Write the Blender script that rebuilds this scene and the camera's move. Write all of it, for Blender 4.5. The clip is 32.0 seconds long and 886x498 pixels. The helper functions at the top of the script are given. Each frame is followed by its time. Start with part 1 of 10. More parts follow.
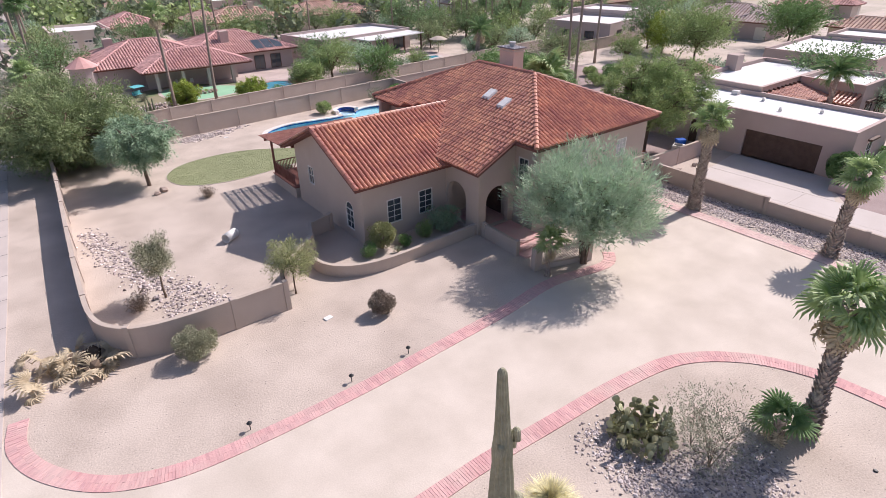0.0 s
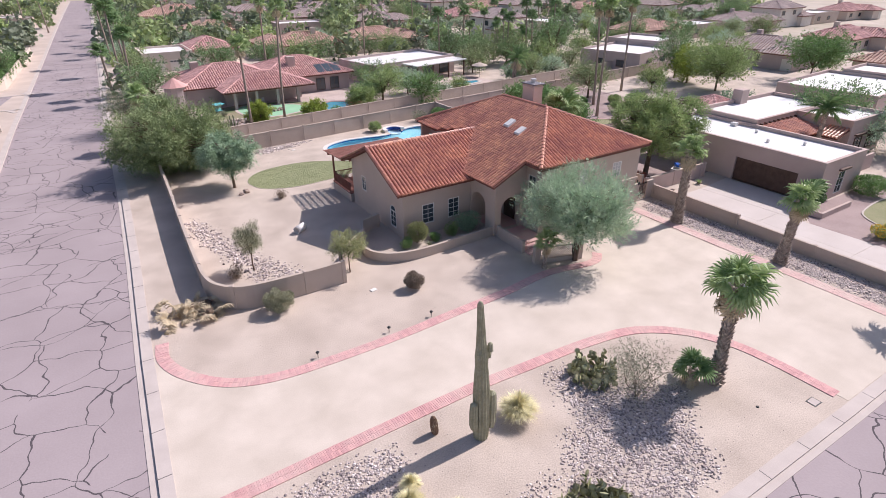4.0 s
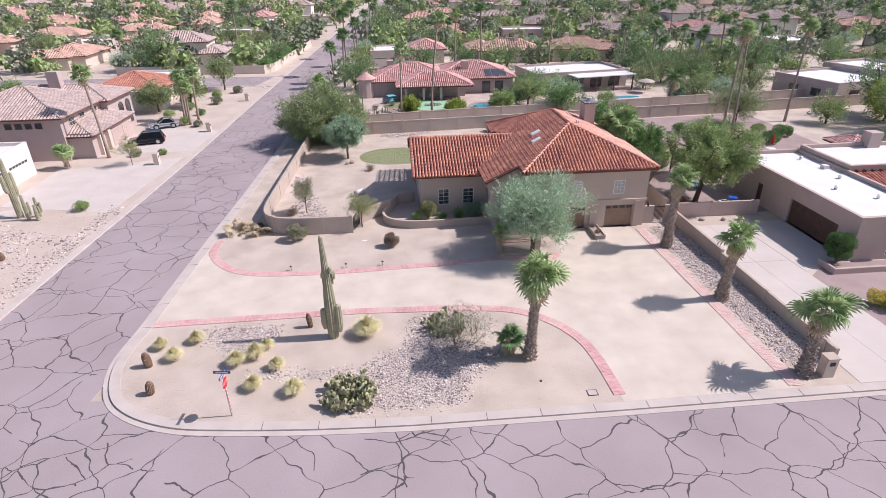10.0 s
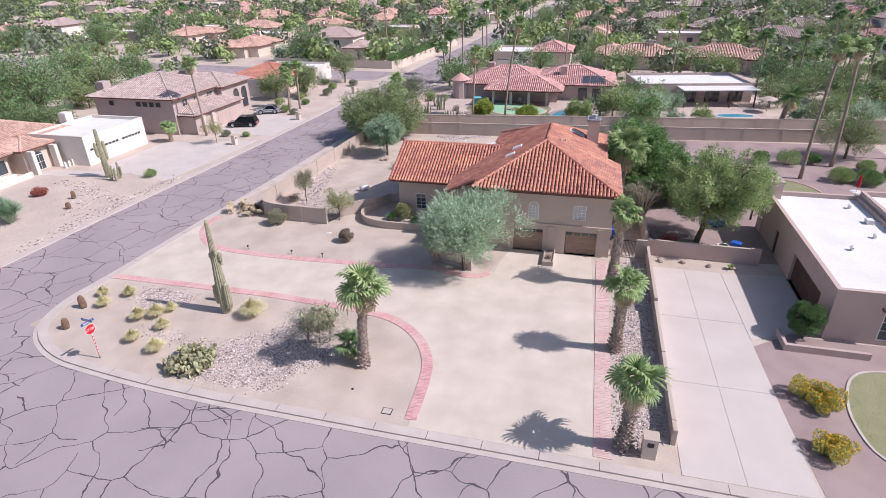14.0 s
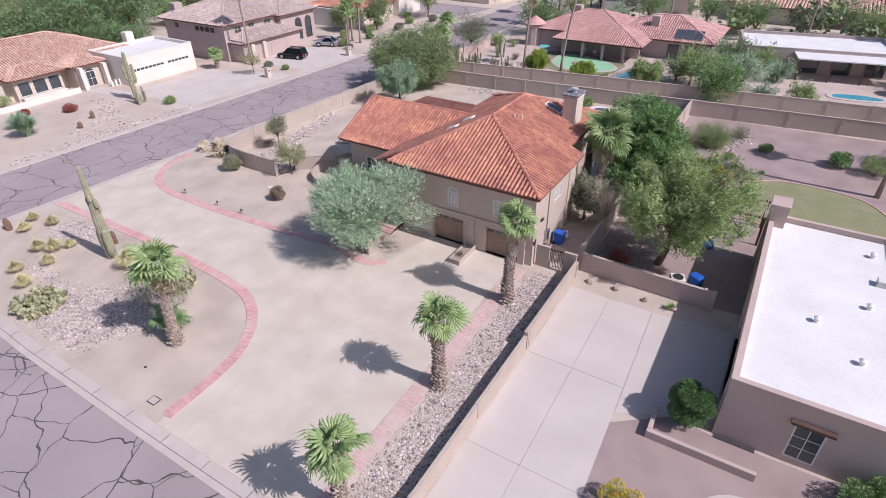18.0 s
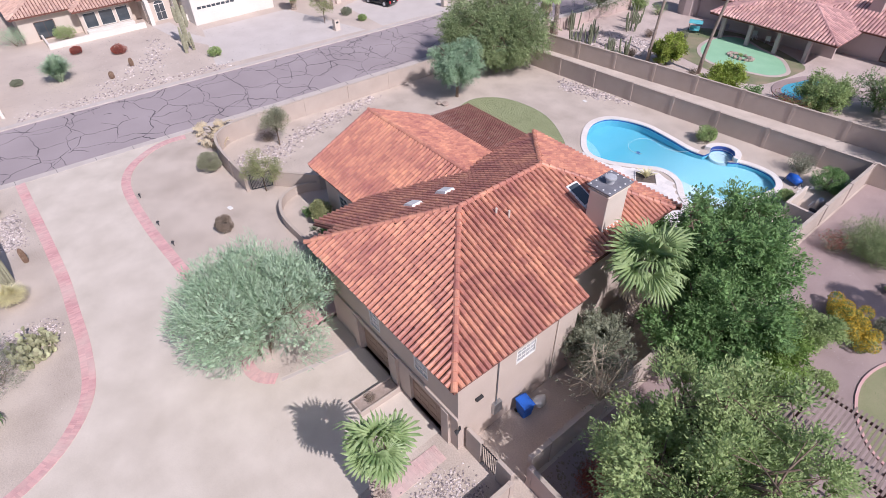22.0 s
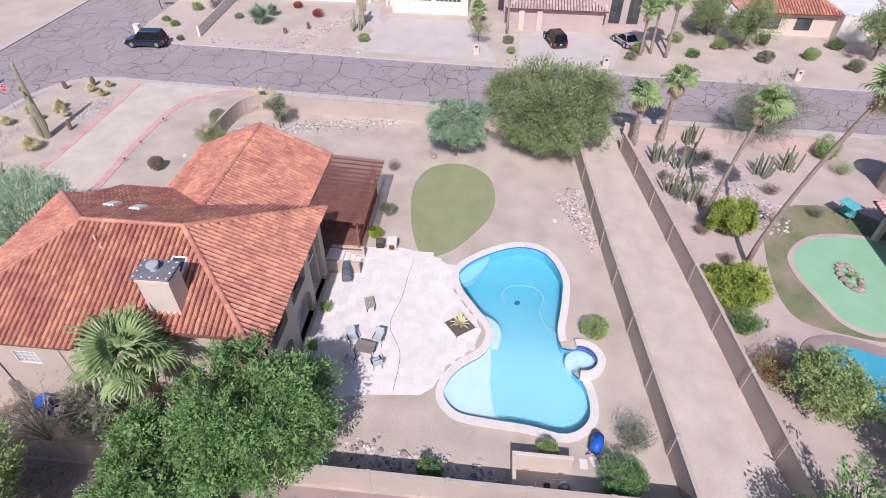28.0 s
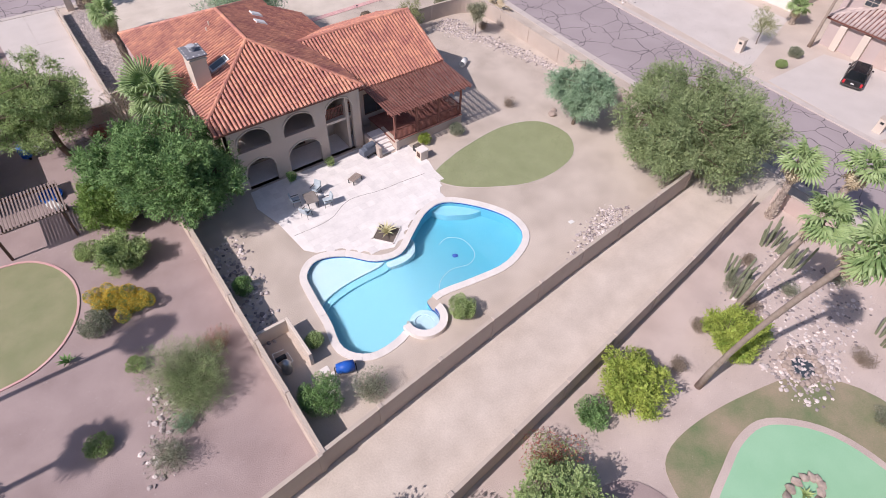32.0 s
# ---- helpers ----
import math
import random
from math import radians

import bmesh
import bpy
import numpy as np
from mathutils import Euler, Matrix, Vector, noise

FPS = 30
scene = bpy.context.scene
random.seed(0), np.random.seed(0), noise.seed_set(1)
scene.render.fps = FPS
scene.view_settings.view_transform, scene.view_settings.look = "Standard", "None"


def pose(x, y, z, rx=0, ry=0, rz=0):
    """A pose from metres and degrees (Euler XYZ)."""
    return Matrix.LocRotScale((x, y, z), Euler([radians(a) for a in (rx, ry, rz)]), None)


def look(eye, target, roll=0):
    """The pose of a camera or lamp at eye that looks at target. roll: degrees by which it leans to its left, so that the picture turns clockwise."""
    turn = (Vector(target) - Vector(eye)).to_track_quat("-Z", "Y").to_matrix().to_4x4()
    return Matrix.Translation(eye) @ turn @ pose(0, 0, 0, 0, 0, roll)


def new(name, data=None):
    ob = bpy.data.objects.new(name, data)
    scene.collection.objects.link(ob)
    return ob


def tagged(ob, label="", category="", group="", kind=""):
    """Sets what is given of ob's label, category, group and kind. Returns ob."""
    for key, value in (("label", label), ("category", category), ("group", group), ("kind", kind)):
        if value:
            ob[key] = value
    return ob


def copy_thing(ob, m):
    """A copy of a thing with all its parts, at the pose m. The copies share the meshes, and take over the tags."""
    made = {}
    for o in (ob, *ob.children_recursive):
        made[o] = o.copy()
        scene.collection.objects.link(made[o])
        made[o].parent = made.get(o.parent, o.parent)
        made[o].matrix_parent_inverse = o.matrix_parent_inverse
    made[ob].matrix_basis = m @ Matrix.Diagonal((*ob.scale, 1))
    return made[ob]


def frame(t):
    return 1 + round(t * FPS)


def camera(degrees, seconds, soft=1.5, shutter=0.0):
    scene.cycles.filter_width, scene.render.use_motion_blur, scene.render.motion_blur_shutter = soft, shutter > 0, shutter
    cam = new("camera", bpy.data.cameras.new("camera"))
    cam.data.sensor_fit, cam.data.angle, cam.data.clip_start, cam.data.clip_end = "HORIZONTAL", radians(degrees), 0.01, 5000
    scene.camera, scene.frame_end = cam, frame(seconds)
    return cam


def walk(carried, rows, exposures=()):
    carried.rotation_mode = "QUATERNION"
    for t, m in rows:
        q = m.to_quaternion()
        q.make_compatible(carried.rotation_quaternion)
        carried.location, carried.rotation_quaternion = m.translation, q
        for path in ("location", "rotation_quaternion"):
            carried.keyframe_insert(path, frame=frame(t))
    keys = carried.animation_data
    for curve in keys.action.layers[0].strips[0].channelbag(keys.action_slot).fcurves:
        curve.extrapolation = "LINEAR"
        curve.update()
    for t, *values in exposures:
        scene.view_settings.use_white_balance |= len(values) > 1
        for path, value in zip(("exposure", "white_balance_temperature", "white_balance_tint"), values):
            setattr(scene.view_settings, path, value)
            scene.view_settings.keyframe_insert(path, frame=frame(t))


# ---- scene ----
cam = camera(77.0, 32.0, soft=0.55)
PATH = [
    (0, (0.651, 0.257, 16.344), (1.71, 1.655, 15.383), -0.7),
    (0.5, (-0.18, -1.161, 16.863), (0.877, 0.238, 15.9), -0.7),
    (1, (-1.064, -2.299, 17.453), (-0.002, -0.908, 16.485), -0.6),
    (1.5, (-1.961, -3.457, 18.037), (-0.88, -2.046, 17.121), -0.4),
    (2, (-2.55, -4.301, 18.477), (-1.506, -2.862, 17.56), -0.3),
    (2.5, (-3.002, -4.964, 18.893), (-2.002, -3.496, 17.975), -0.2),
    (3, (-3.272, -5.683, 19.239), (-2.296, -4.199, 18.319), -0.3),
    (3.5, (-3.406, -6.442, 19.416), (-2.443, -4.95, 18.497), -0.3),
    (5.5, (-2.217, -11.149, 19.445), (-1.368, -9.581, 18.54), -0.85),
    (6, (-1.527, -12.392, 19.412), (-0.765, -10.779, 18.506), -0.7),
    (6.5, (-0.491, -13.697, 19.46), (0.18, -12.045, 18.555), -0.72),
    (7, (0.874, -15.103, 19.491), (1.451, -13.414, 18.587), -0.8),
    (7.5, (2.602, -16.531, 19.596), (3.127, -14.827, 18.691), -0.85),
    (8, (4.53, -17.901, 19.796), (5.035, -16.192, 18.889), -1.04),
    (8.5, (6.485, -19.308, 20.206), (6.94, -17.584, 19.301), -0.98),
    (9, (8.501, -20.729, 20.672), (8.905, -18.99, 19.77), -1.0),
    (9.5, (10.547, -22.043, 21.223), (10.866, -20.287, 20.32), -0.9),
    (10, (12.691, -23.272, 21.722), (12.853, -21.495, 20.82), -0.7),
    (10.5, (14.998, -24.188, 22.116), (15.032, -22.402, 21.215), -0.7),
    (11, (17.374, -24.687, 22.342), (17.313, -22.903, 21.44), -0.7),
    (11.5, (19.942, -24.902, 22.463), (19.786, -23.124, 21.56), -0.8),
    (12, (22.515, -24.781, 22.47), (22.293, -23.01, 21.568), -0.9),
    (12.5, (25.144, -24.348, 22.477), (24.839, -22.59, 21.573), -1.0),
    (13, (27.767, -23.723, 22.478), (27.417, -21.974, 21.574), -1.2),
    (13.5, (30.359, -22.962, 22.466), (29.926, -21.232, 21.56), -1.2),
    (14, (32.843, -22.029, 22.51), (32.381, -20.305, 21.607), -1.3),
    (14.5, (35.171, -20.893, 22.679), (34.685, -19.175, 21.777), -1.5),
    (15, (37.266, -19.616, 22.782), (36.763, -17.902, 21.883), -1.7),
    (15.5, (39.108, -18.1, 22.83), (38.591, -16.389, 21.934), -1.8),
    (17.5, (46.336, -11.138, 22.781), (45.573, -9.596, 21.76), -1.4),
    (18, (47.53, -8.943, 22.948), (46.646, -7.519, 21.858), -0.8),
    (18.5, (48.467, -6.579, 22.928), (47.371, -5.302, 21.848), -0.3),
    (19, (48.704, -3.738, 23.415), (47.501, -2.566, 22.329), -0.2),
    (19.5, (48.267, -0.923, 23.903), (47.023, 0.205, 22.816), -0.2),
    (20, (47.463, 1.856, 24.311), (46.199, 2.962, 23.225), -0.3),
    (20.5, (46.698, 4.616, 24.527), (45.461, 5.678, 23.368), -0.6),
    (21, (46.096, 7.628, 24.71), (44.934, 8.588, 23.396), -1.1),
    (21.5, (45.84, 10.491, 24.76), (44.67, 11.442, 23.446), -1.1),
    (22, (45.994, 13.345, 24.852), (44.816, 14.283, 23.536), -1.3),
    (22.5, (46.64, 16.1, 24.922), (45.433, 17.002, 23.607), -1.6),
    (23, (47.542, 18.917, 25.008), (46.293, 19.759, 23.693), -1.5),
    (23.5, (48.565, 21.792, 24.969), (47.265, 22.557, 23.656), -1.2),
    (24, (49.589, 24.826, 24.898), (48.221, 25.468, 23.588), -1.0),
    (24.5, (50.534, 27.839, 24.746), (49.096, 28.318, 23.441), -0.5),
    (25, (51.071, 30.91, 24.508), (49.6, 31.281, 23.205), -0.2),
    (25.5, (51.442, 33.962, 24.213), (49.951, 34.275, 22.918), -0.1),
    (26, (51.624, 36.92, 24.738), (50.124, 37.181, 23.441), 0.0),
    (26.5, (51.712, 39.878, 25.364), (50.204, 40.091, 24.068), 0.0),
    (28.5, (50.842, 52.713, 28.044), (49.376, 52.443, 26.71), 0.7),
    (29, (50.04, 55.901, 28.231), (48.611, 55.513, 26.886), 0.5),
    (29.5, (49.154, 58.772, 28.326), (47.778, 58.295, 26.956), 0.7),
    (30, (48.025, 61.778, 28.512), (46.738, 61.158, 27.112), 0.9),
    (30.5, (46.578, 64.731, 28.559), (45.4, 63.97, 27.133), 1.0),
    (31, (44.873, 67.578, 28.54), (43.815, 66.695, 27.09), 1.1),
    (31.5, (43.213, 69.96, 28.459), (42.277, 68.98, 26.988), 1.8),
    (32, (41.127, 72.267, 28.556), (40.297, 71.212, 27.073), 2.3),
]
walk(cam, [(t, look(eye, target, roll)) for t, eye, target, roll in PATH], exposures=[(0, 0.1, 6380, 20), (6, 0.08, 6300, 20), (12, 0.05, 6190, 20), (14, -0.02, 6120, 20), (18, -0.17, 6060, 20), (19, -0.2, 6040, 20), (21, -0.16, 6010, 20), (24, -0.09, 6010, 20), (29, -0.13, 6120, 20), (32, -0.1, 6320, 20)])

# ---- light ----
world = bpy.data.worlds.new("sky")
scene.world = world
world.use_nodes = True
SUN_UP, SUN_TURN = 46.0, 90.0
nt = world.node_tree
sky = nt.nodes.new("ShaderNodeTexSky")
sky.sky_type, sky.sun_disc = "NISHITA", False
sky.sun_elevation, sky.sun_rotation = radians(SUN_UP), radians(SUN_TURN)
sky.dust_density = 1.5
nt.links.new(sky.outputs[0], nt.nodes["Background"].inputs[0])
nt.nodes["Background"].inputs[1].default_value = 0.105
sun = new("sun", bpy.data.lights.new("sun", "SUN"))
sun.data.energy, sun.data.angle, sun.data.color = 4.55, radians(0.6), (1.0, 0.95, 0.88)
sun.matrix_world = look((60, 0, 62), (0, 0, 0))


# ---- materials ----
def ramp_mat(name, a, b, size=1.0, rough=0.9, bump=0.3, fine=18.0, stain=0.25, metal=0.0, island=0.0, third=None, grain=0.5):
    """Two colours mixed by coarse and fine noise in metres, with fine relief."""
    m = bpy.data.materials.new(name)
    m.use_nodes = True
    n, l = m.node_tree.nodes, m.node_tree.links
    p = n["Principled BSDF"]
    p.inputs["Roughness"].default_value, p.inputs["Metallic"].default_value = rough, metal
    p.inputs["Specular IOR Level"].default_value = 0.3
    co = n.new("ShaderNodeTexCoord")
    geo = n.new("ShaderNodeNewGeometry")
    big, small = n.new("ShaderNodeTexNoise"), n.new("ShaderNodeTexNoise")
    big.inputs["Scale"].default_value, big.inputs["Detail"].default_value = 1.0 / size, 5
    small.inputs["Scale"].default_value, small.inputs["Detail"].default_value = fine, 4
    for t in (big, small):
        l.new(geo.outputs["Position"], t.inputs["Vector"])
    add = n.new("ShaderNodeMath")
    add.operation = "MULTIPLY_ADD"
    l.new(small.outputs["Fac"], add.inputs[0])
    add.inputs[1].default_value = grain
    l.new(big.outputs["Fac"], add.inputs[2])
    cr = n.new("ShaderNodeValToRGB")
    mid = 0.5 + grain * 0.5
    cr.color_ramp.elements[0].position, cr.color_ramp.elements[1].position = mid - stain, mid + stain
    cr.color_ramp.elements[0].color, cr.color_ramp.elements[1].color = (*a, 1), (*b, 1)
    if third:
        e = cr.color_ramp.elements.new(mid)
        e.color = (*third, 1)
    l.new(add.outputs[0], cr.inputs[0])
    out = cr.outputs[0]
    if island:
        hs = n.new("ShaderNodeHueSaturation")
        mr = n.new("ShaderNodeMapRange")
        mr.inputs[3].default_value, mr.inputs[4].default_value = 1 - island, 1 + island
        l.new(geo.outputs["Random Per Island"], mr.inputs[0])
        l.new(mr.outputs[0], hs.inputs["Value"])
        mh = n.new("ShaderNodeMapRange")
        mh.inputs[3].default_value, mh.inputs[4].default_value = 0.5 - 0.03 * island, 0.5 + 0.04 * island
        l.new(geo.outputs["Random Per Island"], mh.inputs[0])
        l.new(mh.outputs[0], hs.inputs["Hue"])
        l.new(out, hs.inputs["Color"])
        out = hs.outputs[0]
    l.new(out, p.inputs["Base Color"])
    if bump:
        bp = n.new("ShaderNodeBump")
        bp.inputs["Strength"].default_value, bp.inputs["Distance"].default_value = bump, 0.03
        l.new(small.outputs["Fac"], bp.inputs["Height"])
        l.new(bp.outputs[0], p.inputs["Normal"])
    return m


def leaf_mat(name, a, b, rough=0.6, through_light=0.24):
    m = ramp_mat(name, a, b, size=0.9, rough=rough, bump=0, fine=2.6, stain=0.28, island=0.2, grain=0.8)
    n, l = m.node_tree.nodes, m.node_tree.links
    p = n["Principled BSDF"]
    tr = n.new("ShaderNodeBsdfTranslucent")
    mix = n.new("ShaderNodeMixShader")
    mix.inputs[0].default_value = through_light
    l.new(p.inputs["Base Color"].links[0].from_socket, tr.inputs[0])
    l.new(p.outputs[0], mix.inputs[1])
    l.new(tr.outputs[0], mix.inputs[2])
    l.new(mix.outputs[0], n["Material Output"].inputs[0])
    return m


def asphalt_mat(name, cell, seal=0.05):
    """Old grey asphalt with dark sealed cracks: three wandering nets, each broken off here and there."""
    m = ramp_mat(name, (0.298, 0.247, 0.252), (0.422, 0.356, 0.364), size=6.0, rough=0.92, bump=0.25, fine=9, stain=0.45, grain=0.3)
    n, l = m.node_tree.nodes, m.node_tree.links
    p = n["Principled BSDF"]
    base = p.inputs["Base Color"].links[0].from_socket
    geo = n.new("ShaderNodeNewGeometry")

    def noise(scale, detail, w):
        t = n.new("ShaderNodeTexNoise")
        t.noise_dimensions = "4D"
        t.inputs["W"].default_value = w
        t.inputs["Scale"].default_value, t.inputs["Detail"].default_value = scale, detail
        l.new(geo.outputs["Position"], t.inputs["Vector"])
        return t

    def vec(kind, a, b=None, c=None):
        t = n.new("ShaderNodeVectorMath")
        t.operation = kind
        for k, q in enumerate((a, b, c)):
            if q is None:
                continue
            if isinstance(q, tuple):
                t.inputs[k].default_value = q
            else:
                l.new(q, t.inputs[k])
        return t.outputs[0]

    def num(kind, a, b):
        t = n.new("ShaderNodeMath")
        t.operation = kind
        for k, q in enumerate((a, b)):
            if isinstance(q, float):
                t.inputs[k].default_value = q
            else:
                l.new(q, t.inputs[k])
        return t.outputs[0]

    wr = n.new("ShaderNodeMapRange")
    wr.inputs[1].default_value, wr.inputs[2].default_value = 0.36, 0.66
    wr.inputs[3].default_value, wr.inputs[4].default_value = seal * 0.45, seal * 1.15
    l.new(noise(0.9, 2, 0.0).outputs["Fac"], wr.inputs[0])
    nets = []
    for k, (size, swing, gate, hole) in enumerate((((cell, cell), 1.5, 0.27, 0.38), ((cell * 0.8, cell * 0.55), 1.3, 0.14, 0.61), ((cell * 2.1, cell * 1.7), 2.2, 0.2, 0.30))):
        slow = vec("MULTIPLY", vec("SUBTRACT", noise(0.33, 2, k * 3.1).outputs["Color"], (0.5, 0.5, 0.5)), (swing * 1.6, swing * 1.6, 0))
        quick = vec("MULTIPLY", vec("SUBTRACT", noise(1.5, 3, k * 1.7).outputs["Color"], (0.5, 0.5, 0.5)), (0.28, 0.28, 0))
        place = vec("ADD", vec("ADD", geo.outputs["Position"], slow), quick)
        flat = vec("MULTIPLY", place, (1 / size[0], 1 / size[1], 0.0))
        vo = n.new("ShaderNodeTexVoronoi")
        vo.voronoi_dimensions, vo.feature = "2D", "DISTANCE_TO_EDGE"
        vo.inputs["Scale"].default_value, vo.inputs["Randomness"].default_value = 1.0, 0.9
        l.new(flat, vo.inputs["Vector"])
        line = num("LESS_THAN", num("MULTIPLY", vo.outputs["Distance"], float(size[1])), wr.outputs[0])
        nets.append(num("MULTIPLY", line, num("GREATER_THAN", noise(gate, 1, k * 2.3 + 5).outputs["Fac"], hole)))
    dark = num("MAXIMUM", num("MAXIMUM", nets[0], nets[1]), nets[2])
    mix = n.new("ShaderNodeMix")
    mix.data_type = "RGBA"
    l.new(dark, mix.inputs[0])
    l.new(base, mix.inputs[6])
    mix.inputs[7].default_value = (0.095, 0.08, 0.088, 1)
    l.new(mix.outputs[2], p.inputs["Base Color"])
    return m


def dusty(m, dust, size=1.4, most=0.6):
    """Pale dust lying in drifts over a material."""
    n, l = m.node_tree.nodes, m.node_tree.links
    p = n["Principled BSDF"]
    base = p.inputs["Base Color"].links[0].from_socket
    geo = n.new("ShaderNodeNewGeometry")
    t = n.new("ShaderNodeTexNoise")
    t.inputs["Scale"].default_value, t.inputs["Detail"].default_value = 1 / size, 6
    l.new(geo.outputs["Position"], t.inputs["Vector"])
    mr = n.new("ShaderNodeMapRange")
    mr.inputs[1].default_value, mr.inputs[2].default_value, mr.inputs[4].default_value = 0.42, 0.7, most
    l.new(t.outputs["Fac"], mr.inputs[0])
    mix = n.new("ShaderNodeMix")
    mix.data_type = "RGBA"
    l.new(mr.outputs[0], mix.inputs[0])
    l.new(base, mix.inputs[6])
    mix.inputs[7].default_value = (*dust, 1)
    l.new(mix.outputs[2], p.inputs["Base Color"])
    return m


def glass_mat(name, tint=(0.05, 0.06, 0.07)):
    m = ramp_mat(name, tint, tuple(c * 1.5 for c in tint), rough=0.04, bump=0)
    m.node_tree.nodes["Principled BSDF"].inputs["Specular IOR Level"].default_value = 0.8
    return m


def gloss(m, coat=0.6, rough=0.2):
    p = m.node_tree.nodes["Principled BSDF"]
    p.inputs["Coat Weight"].default_value, p.inputs["Coat Roughness"].default_value = coat, 0.06
    p.inputs["Roughness"].default_value = rough
    return m


SAND = ramp_mat("desert_gravel", (0.43, 0.345, 0.295), (0.63, 0.53, 0.46), size=4.0, fine=14, stain=0.46, bump=0.3, grain=0.42)
YARD = ramp_mat("raked_granite", (0.37, 0.30, 0.25), (0.59, 0.50, 0.43), size=2.6, fine=13, stain=0.42, bump=0.5, grain=0.7)
DRIVE = ramp_mat("drive_granite", (0.49, 0.42, 0.35), (0.70, 0.615, 0.535), size=2.0, fine=16, stain=0.42, bump=0.2, grain=0.35)
ROSEYARD = ramp_mat("rose_yard_gravel", (0.38, 0.295, 0.265), (0.58, 0.475, 0.43), size=2.5, fine=24, stain=0.5, bump=0.5, grain=0.7)
PINKGRAVEL = ramp_mat("pink_gravel", (0.245, 0.178, 0.17), (0.40, 0.307, 0.293), size=2.5, fine=24, stain=0.5, bump=0.5, grain=0.7)
FARLAND = ramp_mat("far_ground", (0.32, 0.28, 0.20), (0.56, 0.48, 0.41), size=14.0, fine=1.5, stain=0.4, bump=0.2)
ASPHALT = asphalt_mat("cracked_asphalt", 3.1, 0.036)
ALLEY = ramp_mat("alley_dirt", (0.43, 0.355, 0.30), (0.65, 0.56, 0.49), size=1.6, fine=9, stain=0.5, bump=0.35)
CONC = ramp_mat("kerb_concrete", (0.45, 0.385, 0.355), (0.59, 0.52, 0.48), size=1.2, fine=25, stain=0.5, bump=0.15)
PAVE = ramp_mat("drive_concrete", (0.49, 0.43, 0.395), (0.62, 0.555, 0.52), size=2.5, fine=30, stain=0.6, bump=0.1)
TRAV = ramp_mat("travertine", (0.70, 0.645, 0.62), (0.85, 0.795, 0.765), size=0.7, fine=9, stain=0.45, bump=0.15, rough=0.7, island=0.05)
COPING = ramp_mat("pool_coping", (0.66, 0.60, 0.56), (0.82, 0.75, 0.71), size=0.8, fine=12, stain=0.5, bump=0.15, island=0.06)
BRICK = dusty(ramp_mat("red_brick", (0.53, 0.27, 0.265), (0.68, 0.41, 0.40), size=1.5, fine=16, stain=0.5, bump=0.3, island=0.1), (0.66, 0.53, 0.47), 1.6, 0.55)
BRICK_WORN = dusty(ramp_mat("worn_brick", (0.53, 0.33, 0.31), (0.68, 0.48, 0.45), size=1.5, fine=16, stain=0.5, bump=0.3, island=0.08), (0.66, 0.55, 0.49), 1.6, 0.9)
STUCCO = ramp_mat("tan_stucco", (0.49, 0.395, 0.335), (0.59, 0.49, 0.425), size=1.6, fine=38, stain=0.6, bump=0.35)
STUCCO_PALE = ramp_mat("pale_stucco", (0.58, 0.485, 0.41), (0.68, 0.585, 0.51), size=1.8, fine=38, stain=0.6, bump=0.3)
STUCCO_PINK = ramp_mat("rose_stucco", (0.46, 0.345, 0.31), (0.57, 0.45, 0.41), size=1.8, fine=38, stain=0.6, bump=0.3)
STUCCO_MAUVE = ramp_mat("mauve_stucco", (0.44, 0.35, 0.33), (0.54, 0.44, 0.42), size=1.8, fine=38, stain=0.6, bump=0.3)
STUCCO_WHITE = ramp_mat("white_stucco", (0.66, 0.60, 0.54), (0.78, 0.73, 0.67), size=1.8, fine=38, stain=0.6, bump=0.3)
WALLM = ramp_mat("block_wall_stucco", (0.425, 0.345, 0.295), (0.53, 0.445, 0.39), size=1.4, fine=30, stain=0.55, bump=0.35)
CAPM = ramp_mat("wall_cap", (0.43, 0.35, 0.295), (0.54, 0.455, 0.39), size=1.0, fine=30, stain=0.5, bump=0.2)
TILE = ramp_mat("clay_tile", (0.37, 0.135, 0.118), (0.66, 0.30, 0.195), size=1.5, fine=5, stain=0.31, rough=0.5, bump=0.2, island=0.17)
TILE.node_tree.nodes["Principled BSDF"].inputs["Specular IOR Level"].default_value = 0.6
TILE_PINK = ramp_mat("rose_tile", (0.49, 0.245, 0.225), (0.67, 0.41, 0.385), size=2.5, fine=7, stain=0.5, rough=0.85, bump=0.2, island=0.2)
TILE_SAND = ramp_mat("sand_tile", (0.51, 0.30, 0.235), (0.66, 0.45, 0.37), size=2.5, fine=7, stain=0.5, rough=0.85, bump=0.2, island=0.16)
TILE_GREY = ramp_mat("mauve_tile", (0.42, 0.32, 0.295), (0.56, 0.45, 0.42), size=2.5, fine=7, stain=0.5, rough=0.85, bump=0.2, island=0.16)
UNDERLAY = ramp_mat("roof_deck", (0.165, 0.07, 0.057), (0.24, 0.105, 0.083), size=1.0)
FOAM = ramp_mat("white_roof_coating", (0.68, 0.65, 0.63), (0.84, 0.83, 0.82), size=2.6, fine=5, stain=0.4, bump=0.1, rough=0.6)
GLASS = glass_mat("window_glass")
# Window glass in a lighter grey.
PALEGLASS = glass_mat("pale_glass", (0.42, 0.42, 0.42))
WHITE = ramp_mat("white_paint", (0.72, 0.69, 0.66), (0.80, 0.78, 0.75), size=0.6, rough=0.5, bump=0.05)
BROWN = ramp_mat("brown_paint", (0.085, 0.05, 0.04), (0.14, 0.085, 0.065), size=0.5, rough=0.6, bump=0.1)
